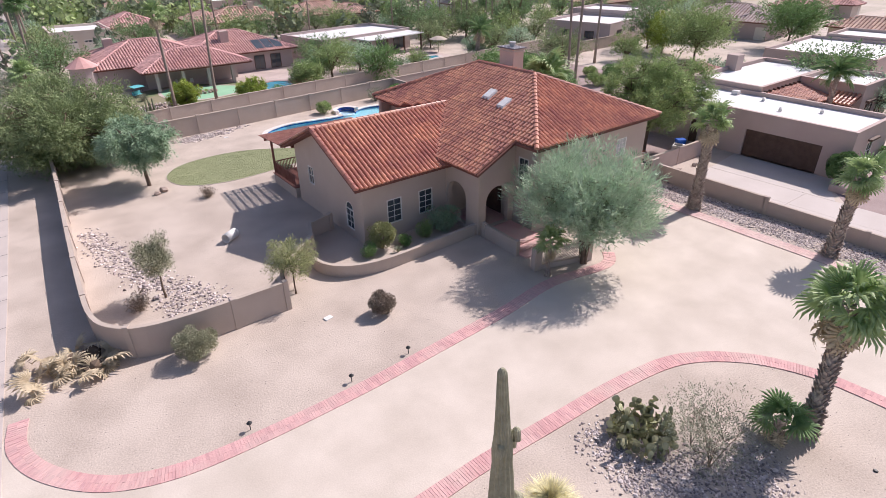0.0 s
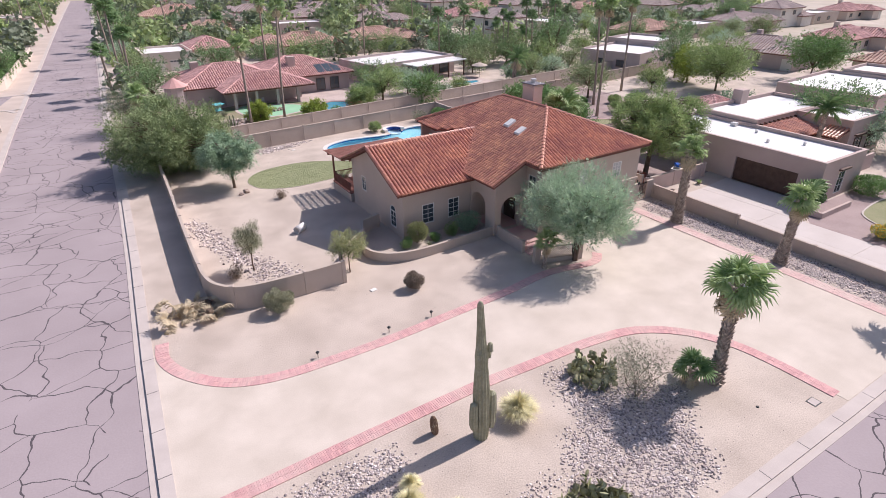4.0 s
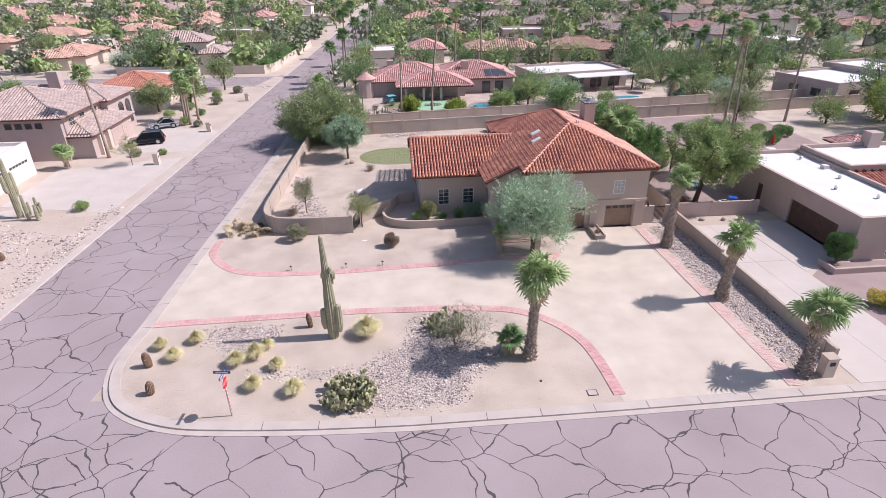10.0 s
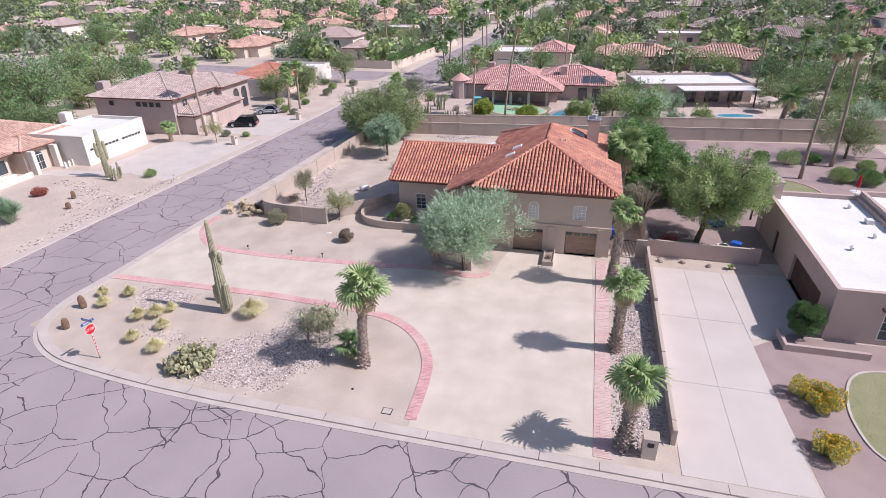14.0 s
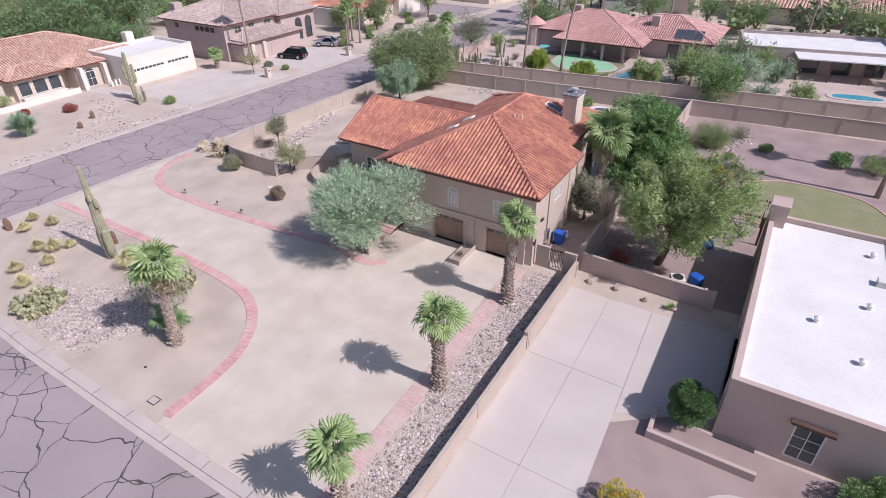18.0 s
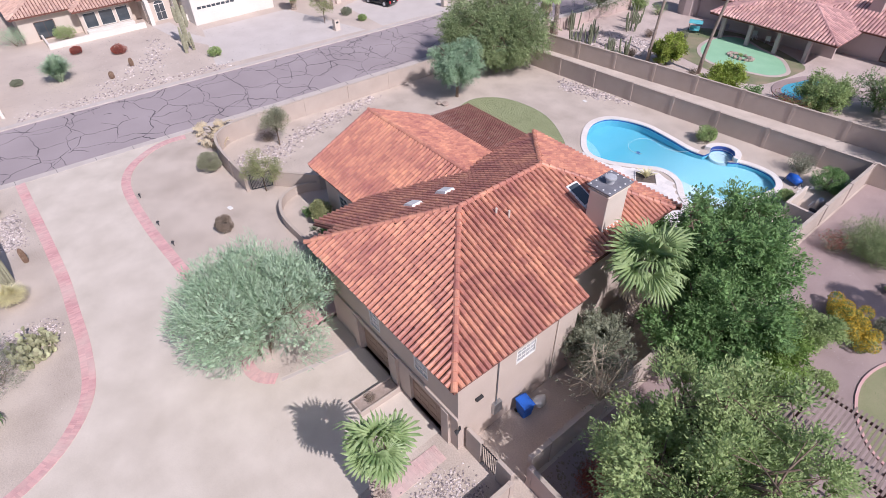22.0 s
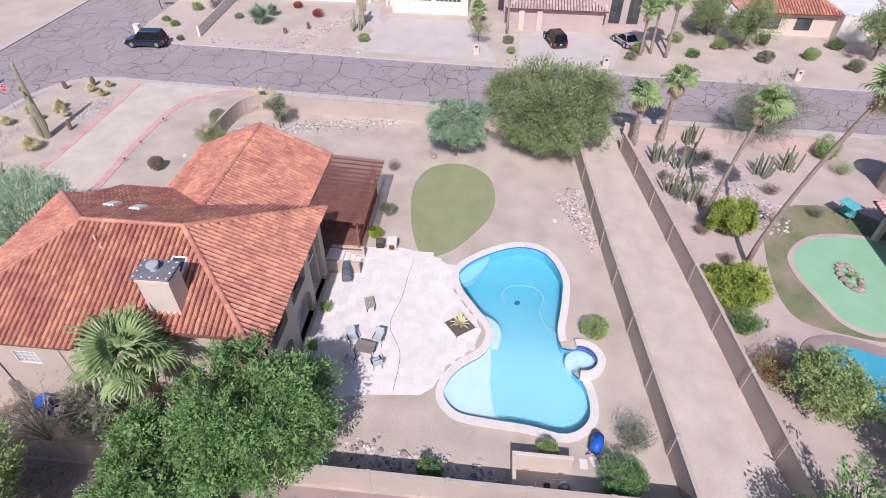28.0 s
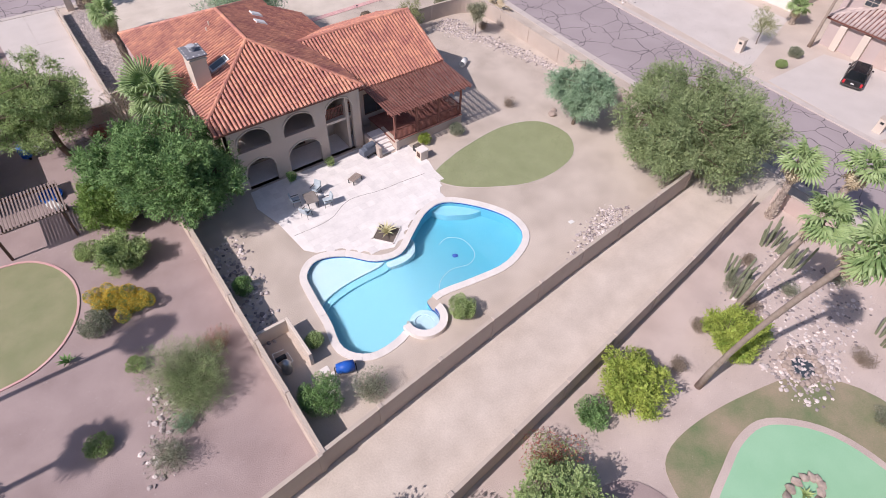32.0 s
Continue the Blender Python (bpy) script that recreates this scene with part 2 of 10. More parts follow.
REDWOOD = ramp_mat("red_stained_wood", (0.20, 0.075, 0.062), (0.34, 0.155, 0.125), size=0.6, fine=14, rough=0.75, bump=0.25, island=0.25)
GARAGE = ramp_mat("garage_door_paint", (0.29, 0.195, 0.145), (0.37, 0.26, 0.195), size=0.8, rough=0.55, bump=0.08)
DARK = ramp_mat("dark_metal", (0.03, 0.03, 0.032), (0.055, 0.055, 0.058), size=0.3, rough=0.45, bump=0.05)
STEEL = ramp_mat("galvanised_steel", (0.35, 0.36, 0.38), (0.5, 0.51, 0.53), size=0.3, rough=0.35, bump=0.05, metal=0.9)
STONE = ramp_mat("river_rock", (0.25, 0.20, 0.195), (0.59, 0.51, 0.495), size=0.6, fine=10, stain=0.5, bump=0.3, island=0.6)
BOULDER = ramp_mat("boulder", (0.26, 0.20, 0.17), (0.46, 0.37, 0.32), size=0.5, fine=9, stain=0.4, bump=0.5)
# Plaster blues hold the water's tint, paler where it is shallower.
POOLW = ramp_mat("pool_plaster", (0.075, 0.36, 0.49), (0.115, 0.42, 0.55), size=2.0, fine=3, stain=0.5, bump=0.0, rough=0.6)
POOLTILE = ramp_mat("blue_pool_tile", (0.02, 0.05, 0.22), (0.06, 0.12, 0.4), size=0.2, fine=8, rough=0.25, bump=0.1, island=0.3)
POOLSTEP = ramp_mat("step_plaster", (0.18, 0.46, 0.58), (0.25, 0.53, 0.64), size=1.0, fine=4, stain=0.5, bump=0.0, rough=0.6)
SHELF = ramp_mat("shelf_plaster", (0.37, 0.52, 0.59), (0.46, 0.60, 0.66), size=1.0, fine=4, stain=0.5, bump=0.0, rough=0.6)
LAWN = ramp_mat("lawn_soil", (0.25, 0.275, 0.145), (0.34, 0.355, 0.205), size=1.5, fine=20, stain=0.5, bump=0.5)
LAWN_GREEN = ramp_mat("green_lawn_soil", (0.20, 0.23, 0.11), (0.33, 0.31, 0.185), size=1.5, fine=20, stain=0.5, bump=0.5)
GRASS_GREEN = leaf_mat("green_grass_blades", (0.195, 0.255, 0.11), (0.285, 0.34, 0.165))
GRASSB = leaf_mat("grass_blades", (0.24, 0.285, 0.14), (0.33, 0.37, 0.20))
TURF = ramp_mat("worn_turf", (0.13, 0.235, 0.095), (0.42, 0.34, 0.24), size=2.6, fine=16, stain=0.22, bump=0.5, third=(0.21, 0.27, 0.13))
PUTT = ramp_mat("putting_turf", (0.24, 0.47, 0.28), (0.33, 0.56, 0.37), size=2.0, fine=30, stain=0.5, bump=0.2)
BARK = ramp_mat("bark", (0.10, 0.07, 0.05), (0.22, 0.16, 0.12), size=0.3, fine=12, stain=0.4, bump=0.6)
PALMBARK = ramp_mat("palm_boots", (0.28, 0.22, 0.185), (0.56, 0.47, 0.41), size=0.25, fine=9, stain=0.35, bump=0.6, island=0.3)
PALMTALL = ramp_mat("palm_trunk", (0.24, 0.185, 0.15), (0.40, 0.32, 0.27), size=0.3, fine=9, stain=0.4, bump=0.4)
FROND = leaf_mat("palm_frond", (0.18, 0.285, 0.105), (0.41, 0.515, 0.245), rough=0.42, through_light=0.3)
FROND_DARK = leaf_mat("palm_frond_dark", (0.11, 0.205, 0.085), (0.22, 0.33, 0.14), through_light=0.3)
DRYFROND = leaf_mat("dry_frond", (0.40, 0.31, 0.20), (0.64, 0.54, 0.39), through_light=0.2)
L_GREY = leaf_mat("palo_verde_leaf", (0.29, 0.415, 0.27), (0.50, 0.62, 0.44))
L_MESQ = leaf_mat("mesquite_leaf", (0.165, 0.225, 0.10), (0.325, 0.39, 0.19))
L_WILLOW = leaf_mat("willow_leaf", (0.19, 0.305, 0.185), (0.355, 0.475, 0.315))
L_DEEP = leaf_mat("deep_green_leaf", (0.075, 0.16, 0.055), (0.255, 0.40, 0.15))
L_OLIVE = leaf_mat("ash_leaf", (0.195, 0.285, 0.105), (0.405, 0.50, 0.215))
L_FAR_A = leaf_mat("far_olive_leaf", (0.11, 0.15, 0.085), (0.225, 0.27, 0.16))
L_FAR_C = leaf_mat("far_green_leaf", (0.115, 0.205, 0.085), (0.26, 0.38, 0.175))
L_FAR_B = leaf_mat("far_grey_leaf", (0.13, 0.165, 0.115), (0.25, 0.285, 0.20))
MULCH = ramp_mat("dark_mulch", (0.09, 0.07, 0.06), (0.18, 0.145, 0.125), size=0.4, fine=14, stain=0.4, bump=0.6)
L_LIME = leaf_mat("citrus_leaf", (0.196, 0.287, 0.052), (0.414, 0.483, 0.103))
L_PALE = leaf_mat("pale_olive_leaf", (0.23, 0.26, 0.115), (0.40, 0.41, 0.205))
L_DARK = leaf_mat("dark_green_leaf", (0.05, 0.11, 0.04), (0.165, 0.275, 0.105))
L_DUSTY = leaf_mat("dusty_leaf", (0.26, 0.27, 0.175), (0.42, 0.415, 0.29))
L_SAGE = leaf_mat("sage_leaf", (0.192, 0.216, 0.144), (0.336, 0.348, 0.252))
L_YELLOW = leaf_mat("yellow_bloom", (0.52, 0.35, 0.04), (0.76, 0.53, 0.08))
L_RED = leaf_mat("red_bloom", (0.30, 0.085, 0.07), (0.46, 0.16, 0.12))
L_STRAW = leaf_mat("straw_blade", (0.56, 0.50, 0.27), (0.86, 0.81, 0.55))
BARETWIG = ramp_mat("bare_twig", (0.36, 0.30, 0.22), (0.55, 0.47, 0.36), size=0.3, bump=0.2)
L_TWIG = ramp_mat("dry_twig", (0.22, 0.17, 0.13), (0.36, 0.29, 0.23), size=0.3, bump=0.2)
CACTUS = ramp_mat("saguaro_skin", (0.24, 0.235, 0.155), (0.42, 0.40, 0.285), size=0.5, fine=8, stain=0.4, bump=0.4)
ORGANPIPE = ramp_mat("organ_pipe_skin", (0.135, 0.155, 0.095), (0.26, 0.275, 0.18), size=0.4, fine=8, stain=0.4, bump=0.4)
PRICKLY = ramp_mat("prickly_pear_skin", (0.25, 0.255, 0.145), (0.46, 0.45, 0.285), size=0.5, fine=8, stain=0.4, bump=0.2, island=0.3)
BARREL = ramp_mat("barrel_cactus_skin", (0.13, 0.08, 0.055), (0.26, 0.17, 0.12), size=0.3, fine=9, stain=0.4, bump=0.5)
BLUE = ramp_mat("blue_plastic", (0.02, 0.10, 0.45), (0.03, 0.15, 0.60), size=0.5, rough=0.45, bump=0.05)
CUSHION = ramp_mat("pale_cushion", (0.40, 0.46, 0.50), (0.54, 0.59, 0.62), size=0.4, rough=0.85, bump=0.1)
GRILLCOVER = ramp_mat("grill_cover", (0.10, 0.115, 0.15), (0.17, 0.19, 0.235), size=0.4, rough=0.7, bump=0.15)
TABLETOP = ramp_mat("patio_table_top", (0.19, 0.16, 0.145), (0.30, 0.26, 0.235), size=0.5, rough=0.6, bump=0.1)
TEAL = ramp_mat("teal_fabric", (0.10, 0.42, 0.46), (0.16, 0.52, 0.56), size=0.4, rough=0.8, bump=0.1)
NAVYCAR = gloss(ramp_mat("navy_car_paint", (0.010, 0.015, 0.042), (0.016, 0.022, 0.06), size=3, bump=0))
BLACKCAR = gloss(ramp_mat("black_car_paint", (0.01, 0.01, 0.012), (0.016, 0.016, 0.02), size=3, bump=0))
SILVERCAR = gloss(ramp_mat("silver_car_paint", (0.36, 0.38, 0.41), (0.44, 0.46, 0.49), size=3, bump=0))
SIGNRED = ramp_mat("sign_red", (0.50, 0.02, 0.03), (0.6, 0.04, 0.05), size=0.5, rough=0.4, bump=0)
SIGNBLUE = ramp_mat("sign_blue", (0.03, 0.07, 0.3), (0.04, 0.09, 0.36), size=0.5, rough=0.4, bump=0)
RUBBER = ramp_mat("rubber", (0.012, 0.012, 0.012), (0.025, 0.025, 0.025), size=0.3, rough=0.8, bump=0.1)


# ---- building kit ----
class Geo:
    """Collects faces, then becomes one mesh."""

    def __init__(self):
        self.v, self.f = [], []

    def add(self, vs, fs):
        o = len(self.v)
        self.v.extend(tuple(p) for p in vs)
        self.f.extend(tuple(i + o for i in f) for f in fs)
        return self

    def box(self, x0, y0, z0, x1, y1, z1, m=None, bevel=0.0):
        b = bevel
        if b:
            vs, fs = [], []
            for z, d in ((z0, b), (z0 + b, 0), (z1 - b, 0), (z1, b)):
                vs += [(x0 + d, y0 + d, z), (x1 - d, y0 + d, z), (x1 - d, y1 - d, z), (x0 + d, y1 - d, z)]
            fs = [(3, 2, 1, 0), (12, 13, 14, 15)]
            for k in range(3):
                for i in range(4):
                    fs.append((4 * k + i, 4 * k + (i + 1) % 4, 4 * k + 4 + (i + 1) % 4, 4 * k + 4 + i))
        else:
            vs = [(x, y, z) for z in (z0, z1) for x, y in ((x0, y0), (x1, y0), (x1, y1), (x0, y1))]
            fs = [(3, 2, 1, 0), (4, 5, 6, 7), (0, 1, 5, 4), (1, 2, 6, 5), (2, 3, 7, 6), (3, 0, 4, 7)]
        if m is not None:
            vs = [m @ Vector(p) for p in vs]
        return self.add(vs, fs)

    def slab(self, pts, z0, z1):
        """A flat polygon with thickness; pts anticlockwise."""
        area = sum(a[0] * b[1] - b[0] * a[1] for a, b in zip(pts, pts[1:] + pts[:1]))
        if area < 0:
            pts = pts[::-1]
        n = len(pts)
        from_tess = geometry_tess([[Vector((x, y, 0)) for x, y in pts]])
        vs = [(x, y, z1) for x, y in pts] + [(x, y, z0) for x, y in pts]
        fs = [up_face(t, pts) for t in from_tess]
        fs += [(i + n, (i + 1) % n + n, (i + 1) % n, i) for i in range(n)]
        return self.add(vs, fs)

    def tube(self, pts, radii, n=8, cap=True):
        pts = [Vector(p) for p in pts]
        vs, fs = [], []
        side = None
        for k, p in enumerate(pts):
            d = (pts[min(k + 1, len(pts) - 1)] - pts[max(k - 1, 0)]).normalized()
            if side is None:
                side = d.cross(Vector((0, 0, 1)))
                if side.length < 0.05:
                    side = d.cross(Vector((1, 0, 0)))
            side = (side - d * side.dot(d)).normalized()
            other = d.cross(side)
            r = radii[k] if isinstance(radii, (list, tuple)) else radii
            vs += [p + (side * math.cos(a) + other * math.sin(a)) * r for a in (2 * math.pi * i / n for i in range(n))]
        for k in range(len(pts) - 1):
            for i in range(n):
                fs.append((k * n + i, k * n + (i + 1) % n, (k + 1) * n + (i + 1) % n, (k + 1) * n + i))
        if cap:
            fs += [tuple(range(n - 1, -1, -1)), tuple((len(pts) - 1) * n + i for i in range(n))]
        return self.add(vs, fs)

    def poly(self, pts):
        return self.add(pts, [tuple(range(len(pts)))])

    def lathe(self, profile, n=16, x=0, y=0):
        vs = [(x + r * math.cos(2 * math.pi * i / n), y + r * math.sin(2 * math.pi * i / n), z) for r, z in profile for i in range(n)]
        fs = [(k * n + i, k * n + (i + 1) % n, (k + 1) * n + (i + 1) % n, (k + 1) * n + i) for k in range(len(profile) - 1) for i in range(n)]
        fs += [tuple(range(n - 1, -1, -1)), tuple((len(profile) - 1) * n + i for i in range(n))]
        return self.add(vs, fs)

    def blob(self, x, y, z, rx, ry, rz, rng, rough=0.2):
        """A rough stone of 20 faces."""
        t = (1 + 5**0.5) / 2
        vs = [(-1, t, 0), (1, t, 0), (-1, -t, 0), (1, -t, 0), (0, -1, t), (0, 1, t), (0, -1, -t), (0, 1, -t), (t, 0, -1), (t, 0, 1), (-t, 0, -1), (-t, 0, 1)]
        fs = [(0, 11, 5), (0, 5, 1), (0, 1, 7), (0, 7, 10), (0, 10, 11), (1, 5, 9), (5, 11, 4), (11, 10, 2), (10, 7, 6), (7, 1, 8), (3, 9, 4), (3, 4, 2), (3, 2, 6), (3, 6, 8), (3, 8, 9), (4, 9, 5), (2, 4, 11), (6, 2, 10), (8, 6, 7), (9, 8, 1)]
        a = rng.random() * 6.28
        c, s = math.cos(a), math.sin(a)
        out = []
        for p in vs:
            k = (1 + (rng.random() - 0.5) * 2 * rough) / 1.9
            px, py, pz = p[0] * rx * k, p[1] * ry * k, p[2] * rz * k
            out.append((x + c * px - s * py, y + s * px + c * py, z + pz))
        return self.add(out, fs)

    def wall(self, p0, p1, outline, thick, holes=()):
        """An upright wall from p0 to p1 (x, y); outline and holes in metres along and up; thickness goes to the left of p0 to p1."""
        d = Vector((p1[0] - p0[0], p1[1] - p0[1], 0)).normalized()
        n = Vector((-d.y, d.x, 0)) * thick
        loops = [list(outline)] + [list(h) for h in holes]
        at = lambda s, z: Vector((p0[0], p0[1], 0)) + d * s + Vector((0, 0, z))
        tris = geometry_tess([[Vector((s, z, 0)) for s, z in lo] for lo in loops])
        flat = [q for lo in loops for q in lo]
        m = len(flat)
        vs = [at(*q) for q in flat] + [at(*q) + n for q in flat]
        fs = []
        for t in tris:
            f = up_face(t, flat)
            fs += [f, tuple(i + m for i in f[::-1])]
        o = 0
        for lo in loops:
            k = len(lo)
            for i in range(k):
                fs.append((o + i, o + (i + 1) % k, o + (i + 1) % k + m, o + i + m))
            o += k
        return self.add(vs, fs)

    def mesh(self, name, mats, smooth=False):
        me = bpy.data.meshes.new(name)
        me.from_pydata([tuple(p) for p in self.v], [], self.f)
        for m in mats if isinstance(mats, (list, tuple)) else [mats]:
            me.materials.append(m)
        if smooth:
            me.polygons.foreach_set("use_smooth", [True] * len(me.polygons))
        me.update()
        return me


def geometry_tess(loops):
    from mathutils.geometry import tessellate_polygon

    return tessellate_polygon(loops)


def up_face(t, pts):
    (ax, ay), (bx, by), (cx, cy) = (pts[i][:2] for i in t)
    return tuple(t) if (bx - ax) * (cy - ay) - (by - ay) * (cx - ax) > 0 else tuple(t[::-1])


def thing(name, x, y, z, rz=0, label="", category="", group="", scale=1.0):
    ob = new(name)
    ob.empty_display_size = 0.2
    ob.matrix_basis = pose(x, y, z, 0, 0, rz) @ Matrix.Scale(scale, 4)
    return tagged(ob, label, category, group)


def part(name, geo, material, parent, label="", smooth=False, m=None, kind=""):
    """One mesh under a thing or under a part; geo in the thing's own metres."""
    me = geo.mesh(name, material, smooth) if isinstance(geo, Geo) else geo
    ob = new(name, me)
    ob.parent = parent
    if m is not None:
        ob.matrix_basis = m
    return tagged(ob, label, kind=kind)


def solid(name, geo, material, label="", category="", kind="", smooth=False, group=""):
    return tagged(new(name, geo.mesh(name, material, smooth)), label, category, group, kind)


def arch(s0, s1, z0, zs, rise, n=10):
    """An opening with a round head: from s0 to s1, sill z0, springing zs."""
    c, r = (s0 + s1) / 2, (s1 - s0) / 2
    return [(s0, z0), (s1, z0)] + [(c + r * math.cos(math.pi * i / n), zs + rise * math.sin(math.pi * i / n)) for i in range(n + 1)]


def rect(s0, s1, z0, z1):
    return [(s0, z0), (s1, z0), (s1, z1), (s0, z1)]


def inside(x, y, pts):
    hit = False
    for (ax, ay), (bx, by) in zip(pts, pts[1:] + pts[:1]):
        if (ay > y) != (by > y) and x < (bx - ax) * (y - ay) / (by - ay) + ax:
            hit = not hit
    return hit


def smooth_line(pts, steps=6, closed=False):
    """A Catmull-Rom curve through the points."""
    n = len(pts)
    out = []
    for i in range(n if closed else n - 1):
        q = [pts[(i + k) % n] if closed else pts[min(max(i + k, 0), n - 1)] for k in (-1, 0, 1, 2)]
        for s in range(steps):
            t = s / steps
            out.append(tuple(0.5 * (2 * b + (c - a) * t + (2 * a - 5 * b + 4 * c - d) * t * t + (3 * b - a - 3 * c + d) * t**3) for a, b, c, d in zip(*q)))
    return out if closed else out + [tuple(pts[-1])]


def offset_line(pts, d, closed=False):
    """The line moved d to its left."""
    n, out = len(pts), []
    for i, p in enumerate(pts):
        a = pts[(i - 1) % n] if closed else pts[max(i - 1, 0)]
        b = pts[(i + 1) % n] if closed else pts[min(i + 1, n - 1)]
        t = Vector((b[0] - a[0], b[1] - a[1])).normalized()
        out.append((p[0] - t.y * d, p[1] + t.x * d))
    return out


def band(geo, pts, d0, d1, z0, z1, closed=False):
    """A strip with thickness along a line, from d0 to d1 on its left."""
    a, b = offset_line(pts, d0, closed), offset_line(pts, d1, closed)
    n = len(pts)
    vs = [(*p, z) for z in (z0, z1) for q in (a, b) for p in q]
    fs = []
    for i in range(n if closed else n - 1):
        j = (i + 1) % n
        A0, B0, A1, B1 = (lambda k, o=o: o + k for o in (0, n, 2 * n, 3 * n))
        fs += [(A1(i), A1(j), B1(j), B1(i)), (B0(i), B0(j), A0(j), A0(i)), (A0(i), A0(j), A1(j), A1(i)), (B1(i), B1(j), B0(j), B0(i))]
    if not closed:
        fs += [(0, 2 * n, 3 * n, n), (n - 1, 2 * n - 1, 4 * n - 1, 3 * n - 1)]
    return geo.add(vs, fs)


# ---- ground, streets, walls ----
def tess_sheet(geo, outer, holes, z):
    loops = [outer] + list(holes)
    flat = [q for lo in loops for q in lo]
    tris = geometry_tess([[Vector((x, y, 0)) for x, y in lo] for lo in loops])
    return geo.add([(x, y, z) for x, y in flat], [up_face(t, flat) for t in tris])


def edge_side(geo, pts, z0, z1, closed=True):
    n = len(pts)
    vs = [(x, y, z0) for x, y in pts] + [(x, y, z1) for x, y in pts]
    return geo.add(vs, [(i, (i + 1) % n, (i + 1) % n + n, i + n) for i in range(n if closed else n - 1)])


# the pool's water line, and the spa
POOL = smooth_line([(22.2, 48.2), (20.4, 50.0), (19.3, 52.3), (19.8, 54.3), (22.3, 55.4), (25.0, 55.2), (27.6, 54.8), (29.6, 55.3), (31.6, 56.2), (33.6, 56.2), (34.7, 54.9), (34.4, 52.8), (34.2, 50.3), (33.9, 48.7), (32.7, 47.9), (31.0, 48.6), (29.5, 50.2), (27.7, 50.6), (25.8, 49.4), (24.0, 48.3)], 4, True)
SPA_X, SPA_Y, SPA_R = 29.6, 56.05, 0.95
near = [i for i, p in enumerate(POOL) if math.dist(p, (SPA_X, SPA_Y)) < 1.15 or abs(p[0] - SPA_X) < 0.95 and p[1] > 53]
bay = [(SPA_X + SPA_R * math.cos(radians(a)), SPA_Y + SPA_R * math.sin(radians(a))) for a in range(205, -31, -13)]
POOL = POOL[:near[0]] + [(SPA_X - 0.9, 55.15)] + bay + [(SPA_X + 0.9, 55.5)] + POOL[near[-1] + 1:]

# side street: its east edge by y
EDGE = [(-4.9, 6.5), (-4.6, 10.0), (-3.95, 22.0), (-3.1, 35.0), (-2.2, 52.0), (-1.0, 85.0), (1.8, 141.0), (7.0, 250.0), (16.0, 420.0)]
EDGE_W = [(x - 11.2, y) for x, y in EDGE[1:]]
CORNER = smooth_line([(-4.6, 10.0), (-4.85, 6.3), (-4.0, 3.4), (-2.4, 1.7), (0.2, 0.5), (3.2, 0.0), (8.0, -0.45), (13.0, -0.7)], 5)
FRONT = [(24.0, -0.8), (36.0, -0.8), (60.0, -0.9), (260.0, -1.0)]
ALLEY_S = [(6.0, 57.6), (10.0, 57.9), (20.5, 58.7), (30.9, 59.7), (38.9, 60.5), (60.0, 62.4), (120.0, 68.0)]
ALLEY_N = [(4.4, 62.0), (14.1, 63.3), (24.6, 64.6), (34.3, 65.7), (60.0, 68.4), (120.0, 74.4)]

g = Geo()
R = 3000
tess_sheet(g, [(-R, -R), (R, -R), (R, R), (-R, R)], [offset_line(POOL, 0.05, True)], -0.16)
solid("ground", g, FARLAND, "tan desert ground with scrub, out to the horizon", "ground", "structure")

g = Geo()
east = [p for p in reversed(EDGE[1:])]
lot = CORNER + FRONT + [(260.0, 56.0), (120.0, 56.0), (120.0, 420.0), (16.0, 420.0)] + east[1:-1]
tess_sheet(g, lot, [POOL], 0.0)
edge_side(g, lot, -0.16, 0.0)
edge_side(g, POOL[::-1], -0.16, 0.0)
solid("yard", g, YARD, "pale tan raked granite yards of the corner block", "ground", "structure")

g = Geo()
lotw = [(-16.1, 6.0)] + EDGE_W + [(-4.0, 420.0), (-300.0, 420.0), (-300.0, 2.0), (-22.0, 2.0), (-17.6, 3.2)]
g.slab(lotw, -0.16, 0.0)
solid("far_yard", g, SAND, "tan gravel front yards across the side street", "ground", "structure")

g = Geo()
g.slab([(-300.0, -60.0), (300.0, -60.0), (300.0, -11.4), (-300.0, -11.4)], -0.16, 0.0)
solid("south_yard", g, SAND, "tan gravel yards beyond the front street", "ground", "structure")

g = Geo()
g.slab([(-300.0, -11.4), (300.0, -11.4), (300.0, 1.5), (-22.0, 3.0), (-300.0, 3.0)], -0.159, -0.10)
west = [p for p in reversed(EDGE_W)]
g.slab([(-16.2, 2.9)] + [(-5.2, 2.9)] + [(x + 0.4, y) for x, y in EDGE[1:]] + [(x - 0.4, y) for x, y in west], -0.1585, -0.099)
solid("road", g, ASPHALT, "grey asphalt streets with a net of dark sealed cracks", "road", "structure")

# kerbs: concrete ribbons with a rounded face
kerb = Geo()
line = [p for p in reversed(EDGE[1:])] + CORNER[1:] + FRONT
band(kerb, line, -0.28, 0.32, -0.158, 0.035)
band(kerb, line, -0.62, -0.27, -0.157, -0.07)
line = [(-22.0, 2.4), (-18.2, 3.2), (-16.4, 5.6)] + EDGE_W
line = smooth_line(line[:4], 4) + EDGE_W[1:]
band(kerb, line, -0.3, 0.35, -0.158, 0.03)
band(kerb, [(-300, -11.4), (300, -11.4)], -0.35, 0.35, -0.158, 0.035)
solid("kerb", kerb, CONC, "worn pale concrete kerb along the streets", "kerb", "structure")

